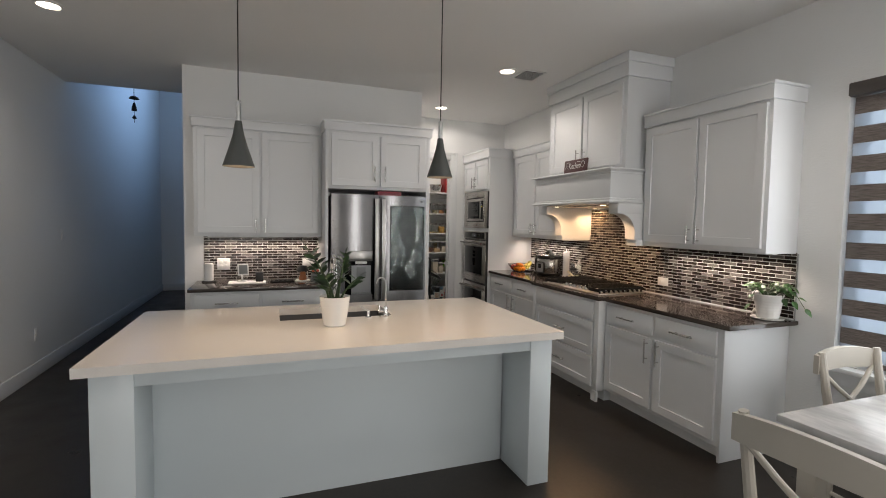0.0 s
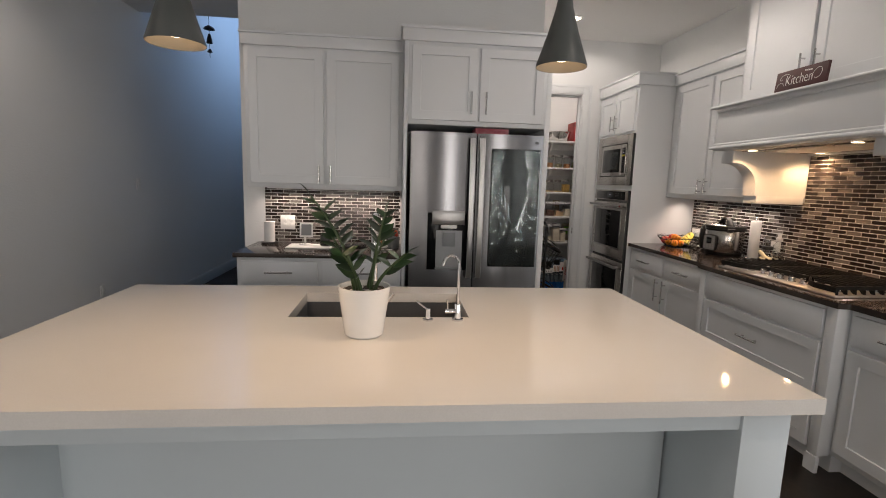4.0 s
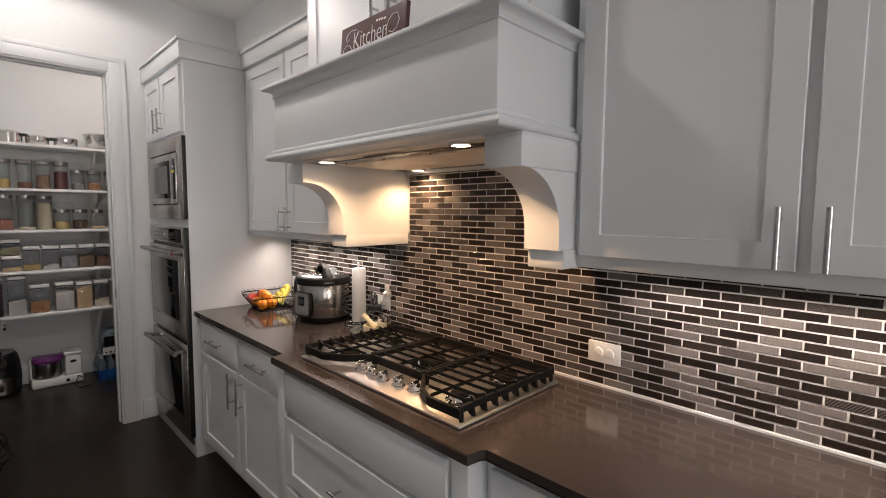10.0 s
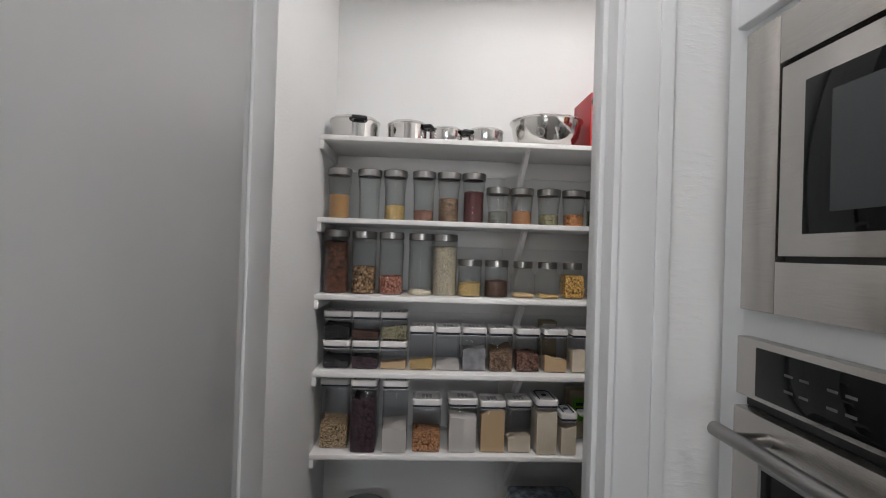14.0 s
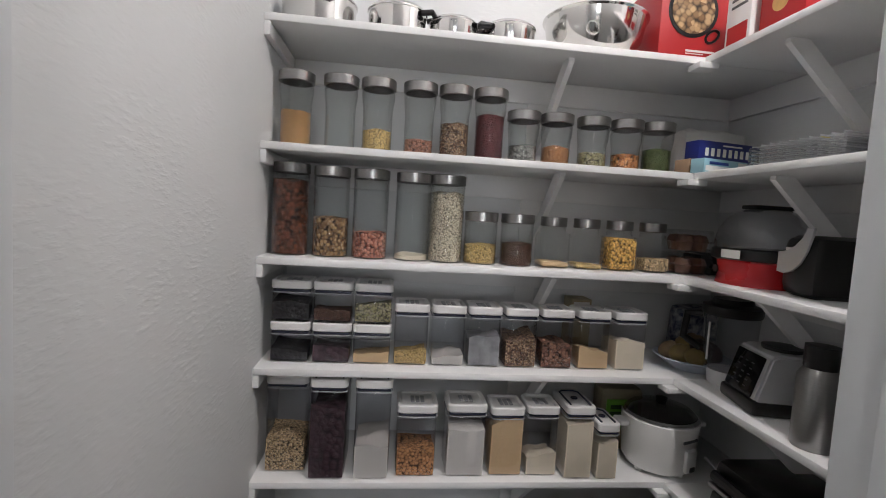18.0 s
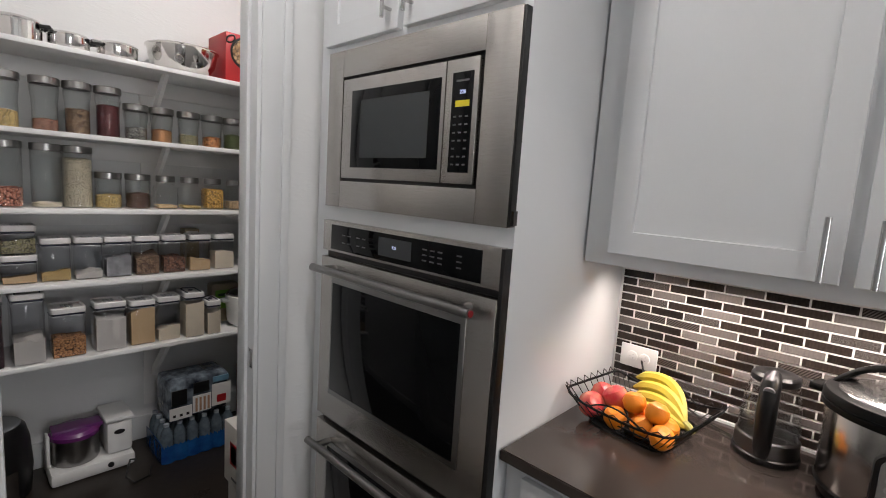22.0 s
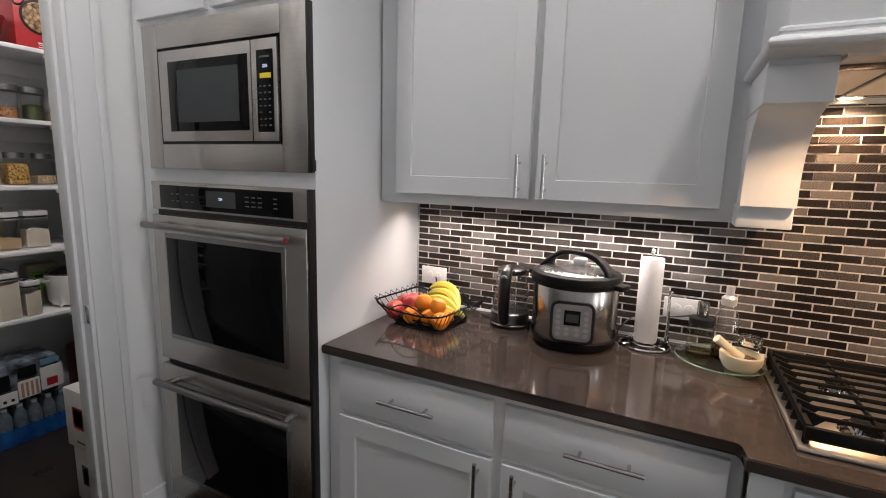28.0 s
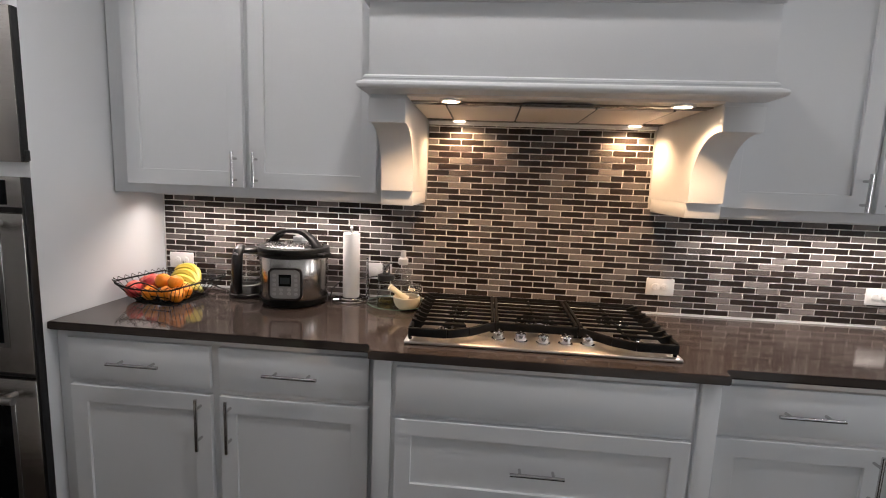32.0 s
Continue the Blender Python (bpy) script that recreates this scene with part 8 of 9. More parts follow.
# shelf three: muffin packs, popcorn maker, blender base
for k in range(2):
    t = thing("muffin_pack", "clear plastic pack of brown muffins", "food pack", (3.055, 7.66, SZ[2] + k * 0.078), group="muffin packs")
    bm = B()
    lathe(bm, [(0.075, 0.0), (0.082, 0.03), (0.078, 0.034), (0.084, 0.04), (0.075, 0.074), (0.0, 0.076)], 24)
    for v in bm.verts:
        a = math.atan2(v.co.y, v.co.x)
        v.co.x *= 1 + 0.04 * math.cos(8 * a)
        v.co.y *= 1 + 0.04 * math.cos(8 * a)
    part("shell", bm, BOXCLEAR, t, "clear clamshell", local=True)
    for j in range(4):
        bm = B()
        lathe(bm, [(0.0, 0.004), (0.022, 0.004), (0.028, 0.03), (0.031, 0.034), (0.022, 0.055), (0, 0.06)], 16, (0.037 * math.cos(j * 1.57 + 0.8), 0.037 * math.sin(j * 1.57 + 0.8), 0))
        part("muffin", bm, material("muffin_crust", (0.15, 0.06, 0.03), 0.7, patch=0.4, patch_size=40, bump=0.5, bump_size=120), t, "brown muffin", local=True)
pm = thing("popcorn_maker", "red popcorn maker with clear dome lid", "popcorn maker", (3.14, 7.36, SZ[2]))
ax, ay, az = 3.14, 7.36, SZ[2]
REDPL = material("red_plastic", (0.45, 0.015, 0.02), 0.28, rough_var=0.08)
bm = B()
lathe(bm, [(0.0, 0.02), (0.10, 0.0), (0.135, 0.0), (0.128, 0.03), (0.135, 0.075), (0.145, 0.08), (0.0, 0.08)], 40, (ax, ay, az))
part("base", bm, REDPL, pm, "red base")
bm = B()
lathe(bm, [(0.146, 0.08), (0.152, 0.084), (0.152, 0.112), (0.145, 0.118), (0.0, 0.118)], 40, (ax, ay, az))
part("rim", bm, BLACK, pm, "black rim")
bm = B()
lathe(bm, [(0.145, 0.118), (0.148, 0.135), (0.138, 0.18), (0.110, 0.22), (0.07, 0.242), (0.0, 0.248)], 40, (ax, ay, az))
part("dome", bm, clear("dome_plastic", (0.80, 0.81, 0.83), 0.16), pm, "clear dome")
part("dome_handle", boxes((ax - 0.07, ay - 0.035, az + 0.244, ax + 0.07, ay + 0.035, az + 0.258), bev=0.005), BLACK, pm)
part("label", boxes((ax - 0.153, ay - 0.085, az + 0.086, ax - 0.151, ay + 0.0, az + 0.112)), WHT, pm, "white printed label")
bm = B()
lathe(bm, [(0.0, 0.0), (0.013, 0.0), (0.012, 0.004), (0, 0.004)], 20, m=Matrix.Translation((ax - 0.129, ay + 0.05, az + 0.045)) @ pose(0, 0, 0, 0, -90, 0))
part("button", bm, BLACK, pm)
single("dark_bag", boxes((3.12, 7.62, SZ[2], 3.31, 7.80, SZ[2] + 0.085), bev=0.03), BLACK, "dark pouch in the shelf corner", "bag")
kb = thing("coffee_maker", "black and silver coffee maker", "coffee maker", (3.13, 7.06, SZ[2]))
bm = B()
box(bm, 3.00, 6.96, SZ[2], 3.27, 7.18, SZ[2] + 0.225, 0.045)
part("body", bm, BLACK, kb, "black rounded body")
bm = B()
ms2 = Matrix(((0, 0, -1, 3.0), (-1, 0, 0, 7.18), (0, 1, 0, SZ[2]), (0, 0, 0, 1)))
prism(bm, [(0.004, 0.085), (0.05, 0.080), (0.10, 0.092), (0.145, 0.120), (0.18, 0.165), (0.205, 0.222), (0.212, 0.250), (0.175, 0.250), (0.150, 0.215), (0.11, 0.185), (0.06, 0.165), (0.004, 0.158)], 0.010, ms2)
part("silver_sweep", bm, SILVERPL, kb, "silver curved band")
bm = B()
box(bm, -0.02, 0, 0.0, 0.06, 0.012, 0.0025, m=ms2 @ Matrix.Translation((0.06, 0.165, 0.0)))
part("brand_mark", bm, WHT, kb)

# shelf four: dish of fruit, blender, jugs
pl = thing("fruit_dish", "pale blue-grey dish heaped with produce", "dish", (3.11, 7.65, SZ[3]))
bm = B()
lathe(bm, [(0.0, 0.0), (0.07, 0.0), (0.075, 0.006), (0.125, 0.04), (0.13, 0.042), (0.126, 0.046), (0.07, 0.012), (0, 0.01)], 40, (3.11, 7.65, SZ[3]))
part("dish", bm, material("pale_blue_ceramic", (0.36, 0.40, 0.46), 0.3), pl)
VEG = [material("potato_skin", (0.22, 0.15, 0.085), 0.7, patch=0.5, patch_size=30), material("yellow_produce", (0.22, 0.16, 0.05), 0.5, patch=0.5, patch_size=25, second=(0.1, 0.06, 0.03)), material("dark_produce", (0.08, 0.05, 0.05), 0.5, patch=0.5, patch_size=25)]
vr = random.Random(5)
for k in range(10):
    bm = B()
    ball(bm, (0, 0, 0), vr.uniform(0.026, 0.042), (1.25, 0.95, 0.9), 14)
    for v in bm.verts:
        v.co += 0.006 * noise.noise_vector(v.co * 40 + Vector((k, 0, 0)))
    a = k * 2.4
    rr = 0.018 * math.sqrt(k) * 1.3
    single("produce", bm, VEG[k % 3], ("brown root vegetable in the dish", "yellow piece of produce in the dish", "dark piece of produce in the dish")[k % 3], "produce", at=(3.11 + rr * math.cos(a), 7.65 + rr * math.sin(a), SZ[3] + 0.055 + 0.022 * (k < 4)), rz=k * 40, local=True)
bm = B()
box(bm, 3.12, 7.77, SZ[3], 3.30, 7.85, SZ[3] + 0.20, 0.03)
for v in bm.verts:
    v.co += 0.012 * noise.noise_vector(v.co * 25)
    v.co.z = max(v.co.z, SZ[3] + 0.001)
single("patterned_bag", bm, material("blue_spotted_bag", (0.03, 0.04, 0.10), 0.5, grain=0.8, grain_size=45, second=(0.5, 0.5, 0.52)), "dark blue spotted bag behind the dish", "bag")
printed_box("small_carton", "small buff carton behind the canisters", 2.69, 7.74, SZ[3], 2.765, 7.82, SZ[3] + 0.213, material("buff_card", (0.40, 0.33, 0.20), 0.6, patch=0.3, patch_size=14), [(0.1, 0.78, 0.9, 0.95, WHT)])
bj = thing("blender_jug", "clear blender jug with black lid and handle", "jug", (3.13, 7.375, SZ[3]))
ux, uy, uz = 3.13, 7.375, SZ[3]
bm = B()
lathe(bm, [(0.055, 0.0), (0.058, 0.045), (0.0, 0.045)], 28, (ux, uy, uz))
part("collar", bm, SILVERPL, bj, "silver collar")
bm = B()
lathe(bm, [(0.056, 0.046), (0.075, 0.10), (0.08, 0.225)], 28, (ux, uy, uz))
part("jug", bm, BOXCLEAR, bj, "smoky clear jug")
bm = B()
lathe(bm, [(0.083, 0.222), (0.086, 0.228), (0.086, 0.252), (0.06, 0.26), (0.055, 0.275), (0.0, 0.276)], 28, (ux, uy, uz))
part("lid", bm, BLACK, bj)
bm = B()
tube(bm, [(ux - 0.06, uy + 0.055, uz + 0.215), (ux - 0.095, uy + 0.085, uz + 0.21), (ux - 0.10, uy + 0.09, uz + 0.13), (ux - 0.06, uy + 0.055, uz + 0.10)], 0.013, 10)
part("handle", bm, BLACK, bj)
part("measure_strip", boxes((ux - 0.082, uy - 0.012, uz + 0.08, ux - 0.079, uy - 0.006, uz + 0.20)), WHT, bj, "white scale strip")
DIMINK = material("dim_print", (0.07, 0.07, 0.075), 0.5)
bb = thing("blender", "black and silver blender base with keypad", "blender", (3.13, 7.16, SZ[3]))
mz = SZ[3]
bm = B()
prism(bm, [(0.0, 0.0), (0.24, 0.0), (0.235, 0.05), (0.205, 0.19), (0.19, 0.20), (0.06, 0.20), (0.04, 0.19), (0.0, 0.05)], 0.20, Matrix(((1, 0, 0, 3.01), (0, 0, -1, 7.27), (0, 1, 0, mz), (0, 0, 0, 1))))
bmesh.ops.bevel(bm, geom=list(bm.edges), offset=0.008, segments=2, affect="EDGES")
part("housing", bm, SILVERPL, bb, "silver housing")
part("skirt", boxes((2.998, 7.062, mz, 3.262, 7.278, mz + 0.05), bev=0.015), BLACK, bb, "black skirt")
bm = B()
kp = Matrix.Translation((3.012, 7.245, mz + 0.055)) @ pose(0, 0, 0, 0, 16, 0) @ face_x(0, 0, 0)
box(bm, -0.012, -0.004, 0.0, 0.150, 0.132, 0.006, 0.003, m=kp)
kpo = part("keypad", bm, BLACKGLASS, bb, "black keypad")
for i in range(3):
    for j in range(5):
        bm = B()
        box(bm, 0.02 + i * 0.036, 0.018 + j * 0.02, 0.006, 0.036 + i * 0.036, 0.022 + j * 0.02, 0.0065, m=kp)
        part("key_mark", bm, DIMINK, kpo)
bm = B()
lathe(bm, [(0.06, 0.20), (0.062, 0.212), (0.03, 0.216), (0, 0.216)], 28, (3.135, 7.17, mz))
part("coupling", bm, BLACK, bb)
fk = thing("steel_flask", "tall brushed steel flask with black top", "flask", (3.03, 7.00, SZ[3]))
bm = B()
lathe(bm, [(0.0, 0.0), (0.052, 0.0), (0.055, 0.006), (0.055, 0.20), (0.04, 0.225), (0, 0.226)], 30, (3.03, 7.00, SZ[3]))
part("body", bm, STEEL, fk)
bm = B()
lathe(bm, [(0.041, 0.222), (0.043, 0.228), (0.043, 0.285), (0.0, 0.29)], 30, (3.03, 7.00, SZ[3]))
part("top", bm, BLACK, fk)
gj = thing("glass_jug", "clear plastic jug with dark base", "jug", (3.15, 7.06, SZ[3]))
bm = B()
lathe(bm, [(0.05, 0.05), (0.056, 0.10), (0.058, 0.22)], 24, (3.15, 7.06, SZ[3]))
part("jug", bm, BOXCLEAR, gj)
bm = B()
lathe(bm, [(0, 0), (0.05, 0), (0.052, 0.05), (0, 0.05)], 24, (3.15, 7.06, SZ[3]))
part("base", bm, BLACK, gj)

# shelf five: rice cooker, bag, waffle iron
for ob, dy, turn in ((pm, 0.06, 0), (kb, 0.13, -8), (bj, 0.13, 0), (bb, 0.14, -12), (fk, 0.085, 0), (gj, 0.09, 0)):
    ob.matrix_basis = Matrix.Translation((0, dy, 0)) @ ob.matrix_basis @ pose(0, 0, 0, 0, 0, turn) @ Matrix.Diagonal((0.62, 0.56, 0.70, 1) if ob is kb else (0.84, 0.84, 0.84, 1) if ob is bb else (0.88, 0.88, 0.92, 1) if ob is pm else (0.8, 0.8, 0.84, 1) if ob is fk else (1, 1, 1, 1))
jar(3.10, 6.98, SZ[1], 0.17, 0.045, 0.08, COCOA, "dark flakes", neck=False, square=True)

RICEW = material("glossy_white_enamel", (0.84, 0.835, 0.82), 0.22, patch=0.03)
rc = thing("rice_cooker", "white rice cooker with glass lid", "rice cooker", (3.03, 7.62, SZ[4]))
rx, ry, rz_ = 3.01, 7.65, SZ[4]
bm = B()
lathe(bm, [(0.0, 0.012), (0.105, 0.012), (0.118, 0.03), (0.128, 0.15), (0.128, 0.165), (0.120, 0.168)], 44, (rx, ry, rz_))
part("body", bm, RICEW, rc)
bm = B()
lathe(bm, [(0.124, 0.166), (0.126, 0.172), (0.115, 0.18)], 44, (rx, ry, rz_))
part("steel_rim", bm, CHROME, rc)
bm = B()
lathe(bm, [(0.118, 0.178), (0.10, 0.192), (0.05, 0.202), (0, 0.204)], 36, (rx, ry, rz_))
lid2 = part("lid", bm, clear("smoked_glass", (0.25, 0.25, 0.25), 0.15), rc, "dark glass lid")
bm = B()
lathe(bm, [(0.016, 0.203), (0.02, 0.222), (0, 0.225)], 18, (rx, ry, rz_))
part("knob", bm, BLACK, lid2)
for sgn in (-1, 1):
    bm = B()
    box(bm, rx + sgn * 0.122, ry - 0.03, rz_ + 0.135, rx + sgn * 0.16, ry + 0.03, rz_ + 0.152, 0.007)
    part("side_handle", bm, WHITEPL, rc)
msr = Matrix.Translation((rx, ry, rz_)) @ pose(0, 0, 0, 0, 0, 22) @ Matrix(((1, 0, 0, 0), (0, 0, -1, -0.122), (0, 1, 0, 0), (0, 0, 0, 1)))
bm = B()
box(bm, -0.026, 0.03, -0.004, 0.026, 0.10, 0.012, 0.008, m=msr)
sw = part("switch_panel", bm, WHITEPL, rc)
bm = B()
box(bm, -0.012, 0.035, 0.012, 0.012, 0.05, 0.016, 0.002, m=msr)
part("switch_lever", bm, BLACK, sw)
bm = B()
box(bm, -0.04, 0.122, 0.001, 0.03, 0.130, 0.0052, m=msr)
part("brand_mark", bm, GREYPL, rc)
for a in range(4):
    bm = B()
    rod(bm, (rx + 0.09 * math.cos(a * 1.57 + 0.4), ry + 0.09 * math.sin(a * 1.57 + 0.4), rz_), (rx + 0.09 * math.cos(a * 1.57 + 0.4), ry + 0.09 * math.sin(a * 1.57 + 0.4), rz_ + 0.016), 0.013, seg=12)
    part("foot", bm, WHITEPL, rc)
bm = B()
box(bm, 2.83, 7.74, SZ[4], 3.0, 7.82, SZ[4] + 0.24, 0.02)
for v in bm.verts:
    v.co.xy += 0.01 * noise.noise_vector(v.co * 30).xy
rc.matrix_basis = rc.matrix_basis @ Matrix.Diagonal((1, 1, 1.1, 1))
bagd = thing("lentil_bag", "clear bag with bright green printed label", "bag", (2.91, 7.78, SZ[4]))
part("bag", bm, material("bag_film", (0.34, 0.30, 0.20), 0.3, patch=0.5, patch_size=20, second=(0.18, 0.16, 0.10)), bagd)
part("label", boxes((2.85, 7.728, SZ[4] + 0.09, 2.97, 7.732, SZ[4] + 0.20)), material("lime_print", (0.16, 0.42, 0.04), 0.4, patch=0.3, patch_size=20), bagd, "lime green label")
for k in range(2):
    part("print_bar", boxes((2.865, 7.7265, SZ[4] + 0.165 - k * 0.025, 2.955 - k * 0.02, 7.728, SZ[4] + 0.18 - k * 0.025)), material("dark_green_print", (0.02, 0.06, 0.015), 0.5), bagd)
wi = thing("waffle_iron", "black waffle iron with steel trim", "waffle iron", (3.15, 7.25, SZ[4]))
part("lower_body", boxes((3.02, 7.13, SZ[4], 3.28, 7.39, SZ[4] + 0.05), bev=0.02), BLACK, wi)
part("steel_band", boxes((3.018, 7.128, SZ[4] + 0.0505, 3.282, 7.392, SZ[4] + 0.06), bev=0.003), STEEL, wi, "steel band")
part("upper_body", boxes((3.025, 7.135, SZ[4] + 0.0605, 3.275, 7.385, SZ[4] + 0.115), bev=0.03), BLACK, wi)
bm = B()
tube(bm, [(3.04, 7.15, SZ[4] + 0.075), (2.995, 7.18, SZ[4] + 0.09), (2.995, 7.34, SZ[4] + 0.09), (3.04, 7.37, SZ[4] + 0.075)], 0.011, 10)
part("handle", bm, BLACK, wi)
wi.matrix_basis = wi.matrix_basis @ Matrix.Diagonal((1, 1, 1.5, 1))
si = thing("sandwich_press", "black sandwich press lying on the shelf", "sandwich press", (3.16, 6.93, SZ[4]))
part("body", boxes((3.03, 6.80, SZ[4], 3.29, 7.07, SZ[4] + 0.09), bev=0.03), BLACK, si)
part("trim", boxes((3.06, 6.798, SZ[4] + 0.04, 3.26, 6.803, SZ[4] + 0.05)), STEEL, si)
bm = B()
tube(bm, [(3.16, 7.60, SZ[4] + 0.05), (3.19, 7.54, SZ[4] + 0.012), (3.17, 7.46, SZ[4] + 0.006), (3.21, 7.42, SZ[4] + 0.006)], 0.004, 6)
single("power_cord", bm, WHITEPL, "white power cord of the rice cooker", "cord")

# ---- pantry floor ----
af = thing("air_fryer", "glossy black air fryer with steel drawer front", "air fryer", (1.87, 7.715, 0))
fx_, fy_ = 1.87, 7.715
bm = B()
lathe(bm, [(0.0, 0.0), (0.12, 0.0), (0.132, 0.012), (0.142, 0.14), (0.134, 0.27), (0.120, 0.33), (0.105, 0.348)], 44, (fx_, fy_, 0))
part("body", bm, BLACK, af, "glossy black body")
bm = B()
lathe(bm, [(0.106, 0.346), (0.102, 0.352), (0.0, 0.356)], 44, (fx_, fy_, 0))
part("top_plate", bm, GREYPL, af, "grey top plate")
bm = B()
n = 12
va = []
for z in (0.03, 0.165):
    va.append([bm.verts.new((fx_ + 0.146 * math.sin(radians(-32 + 64 * k / n)), fy_ - 0.146 * math.cos(radians(-32 + 64 * k / n)), z)) for k in range(n + 1)])
for k in range(n):
    bm.faces.new((va[0][k], va[0][k + 1], va[1][k + 1], va[1][k]))
dr_ = part("drawer_front", bm, STEELH, af, "steel drawer front")
part("handle", boxes((fx_ - 0.022, fy_ - 0.205, 0.07, fx_ + 0.022, fy_ - 0.146, 0.125), bev=0.012), BLACK, dr_)
wg = thing("wet_grinder", "white countertop grinder with purple lid and steel drum", "grinder", (2.22, 7.66, 0))
part("base", boxes((2.06, 7.54, 0.0, 2.41, 7.78, 0.07), bev=0.02), WHITEPL, wg, "off-white base")
part("tower", boxes((2.29, 7.57, 0.0705, 2.405, 7.77, 0.245), bev=0.02), WHITEPL, wg, "off-white motor tower")
part("tower_cap", boxes((2.285, 7.565, 0.2455, 2.41, 7.775, 0.27), bev=0.01), WHITEPL, wg)
bm = B()
lathe(bm, [(0.0, 0.0705), (0.095, 0.0705), (0.10, 0.08), (0.10, 0.215), (0.097, 0.218)], 40, (2.175, 7.66, 0))
part("drum", bm, STEEL, wg, "steel drum")
PURP = material("purple_plastic", (0.13, 0.02, 0.14), 0.25, rough_var=0.08)
bm = B()
lathe(bm, [(0.104, 0.203), (0.106, 0.222), (0.092, 0.236), (0.03, 0.243), (0, 0.243)], 40, (2.175, 7.66, 0))
part("lid", bm, PURP, wg, "purple lid")
part("lid_bridge", boxes((2.08, 7.61, 0.228, 2.285, 7.71, 0.252), bev=0.008), PURP, wg, "purple bridge")
part("side_bracket", boxes((2.058, 7.625, 0.0705, 2.073, 7.695, 0.228), bev=0.005), WHITEPL, wg, "off-white bracket")
bm = B()
lathe(bm, [(0.0, 0.0), (0.02, 0.0), (0.02, 0.002), (0, 0.002)], 20, m=Matrix.Translation((2.345, 7.5685, 0.19)) @ pose(0, 0, 0, 90, 0, 0) @ Matrix.Diagonal((1.2, 0.6, 1, 1)))
part("badge", bm, BLACK, wg)
bm = B()
lathe(bm, [(0.0, 0.0), (0.014, 0.0), (0.012, 0.006), (0, 0.006)], 20, m=Matrix.Translation((2.30, 7.54, 0.038)) @ pose(0, 0, 0, 90, 0, 0))
part("switch", bm, BLACK, wg)
bm = B()
tube(bm, [(2.40, 7.58, 0.05), (2.36, 7.52, 0.09), (2.33, 7.48, 0.03), (2.36, 7.44, 0.006), (2.43, 7.46, 0.006), (2.46, 7.55, 0.006)], 0.0045, 6)
single("power_cord", bm, BLACK, "black power cord of the grinder", "cord")
BLUEW = material("blue_wrap", (0.008, 0.05, 0.20), 0.2, patch=0.6, patch_size=14, second=(0.02, 0.15, 0.40))
BOTCAP = material("clear_cap", (0.34, 0.38, 0.42), 0.2, patch=0.3, patch_size=60)
BOTTLE = material("bottle_plastic", (0.13, 0.17, 0.20), 0.10, patch=0.6, patch_size=40, second=(0.05, 0.07, 0.09))
wb = thing("water_bottle_pack", "shrink-wrapped pack of clear water bottles with blue wrap", "bottle pack", (2.70, 7.62, 0))
WBX0, WBY0 = 2.50, 7.52
for i in range(6):
    for j in range(4):
        bm = B()
        lathe(bm, [(0.0, 0.0), (0.029, 0.0), (0.031, 0.008), (0.031, 0.13), (0.026, 0.155), (0.012, 0.19), (0.012, 0.198)], 14, (WBX0 + 0.034 + i * 0.064, WBY0 + 0.034 + j * 0.064, 0.003))
        bo = part("bottle", bm, BOTTLE, wb, "clear water bottle")
        bm = B()
        lathe(bm, [(0.014, 0.19), (0.014, 0.205), (0, 0.206)], 12, (WBX0 + 0.034 + i * 0.064, WBY0 + 0.034 + j * 0.064, 0.003))
        part("cap", bm, BOTCAP, bo)
bm = B()
x0, y0, x1, y1 = WBX0, WBY0 - 0.002, WBX0 + 0.388, WBY0 + 0.262
n = 72
lo_, hi_ = [], []
for k in range(n + 1):
    x = x0 + (x1 - x0) * k / n
    w_ = 0.012 * abs(math.sin(math.pi * 6 * k / n))
    lo_.append(bm.verts.new((x, y0 - w_, 0.004)))
    hi_.append(bm.verts.new((x, y0 - 0.6 * w_, 0.098 + 0.022 * noise.noise(Vector((k * 0.7, 0, 0))))))
for k in range(n):
    bm.faces.new((lo_[k], lo_[k + 1], hi_[k + 1], hi_[k]))
part("blue_wrap", bm, BLUEW, wb, "blue printed wrap", smooth=80)
part("wrap_side", boxes((x0 - 0.002, y0, 0.004, x0, y1, 0.115)), BLUEW, wb, smooth=0)
pk = thing("paper_plate_pack", "plastic-wrapped pack of printed goods on the bottles", "pack", (2.70, 7.66, 0.212))
bm = B()
box(bm, 2.54, 7.55, 0.212, 2.86, 7.77, 0.43, 0.03)
for v in bm.verts:
    v.co.xy += 0.012 * noise.noise_vector(v.co * 22).xy
part("wrap", bm, material("printed_wrap", (0.30, 0.36, 0.42), 0.25, patch=1.0, patch_size=11, grain=0.5, grain_size=40, second=(0.02, 0.024, 0.035)), pk, "grey and white wrap")
part("label", boxes((2.545, 7.534, 0.222, 2.655, 7.54, 0.288)), WHT, pk, "white printed label")
for k in range(3):
    part("print", boxes((2.56 + k * 0.033, 7.5325, 0.238, 2.574 + k * 0.033, 7.5335, 0.252)), BLACK, pk, "small dark print", smooth=0)
PEACH, SKYPR = material("peach_print", (0.48, 0.27, 0.17), 0.4, patch=0.4, patch_size=60), material("sky_print", (0.16, 0.32, 0.44), 0.35, patch=0.4, patch_size=30)
part("label", boxes((2.66, 7.535, 0.235, 2.755, 7.54, 0.33)), WHT, pk, "pale printed label")
for k in range(4):
    part("print", boxes((2.672 + k * 0.021, 7.5335, 0.24, 2.683 + k * 0.021, 7.5345, 0.318)), PEACH, pk, "peach bar", smooth=0)
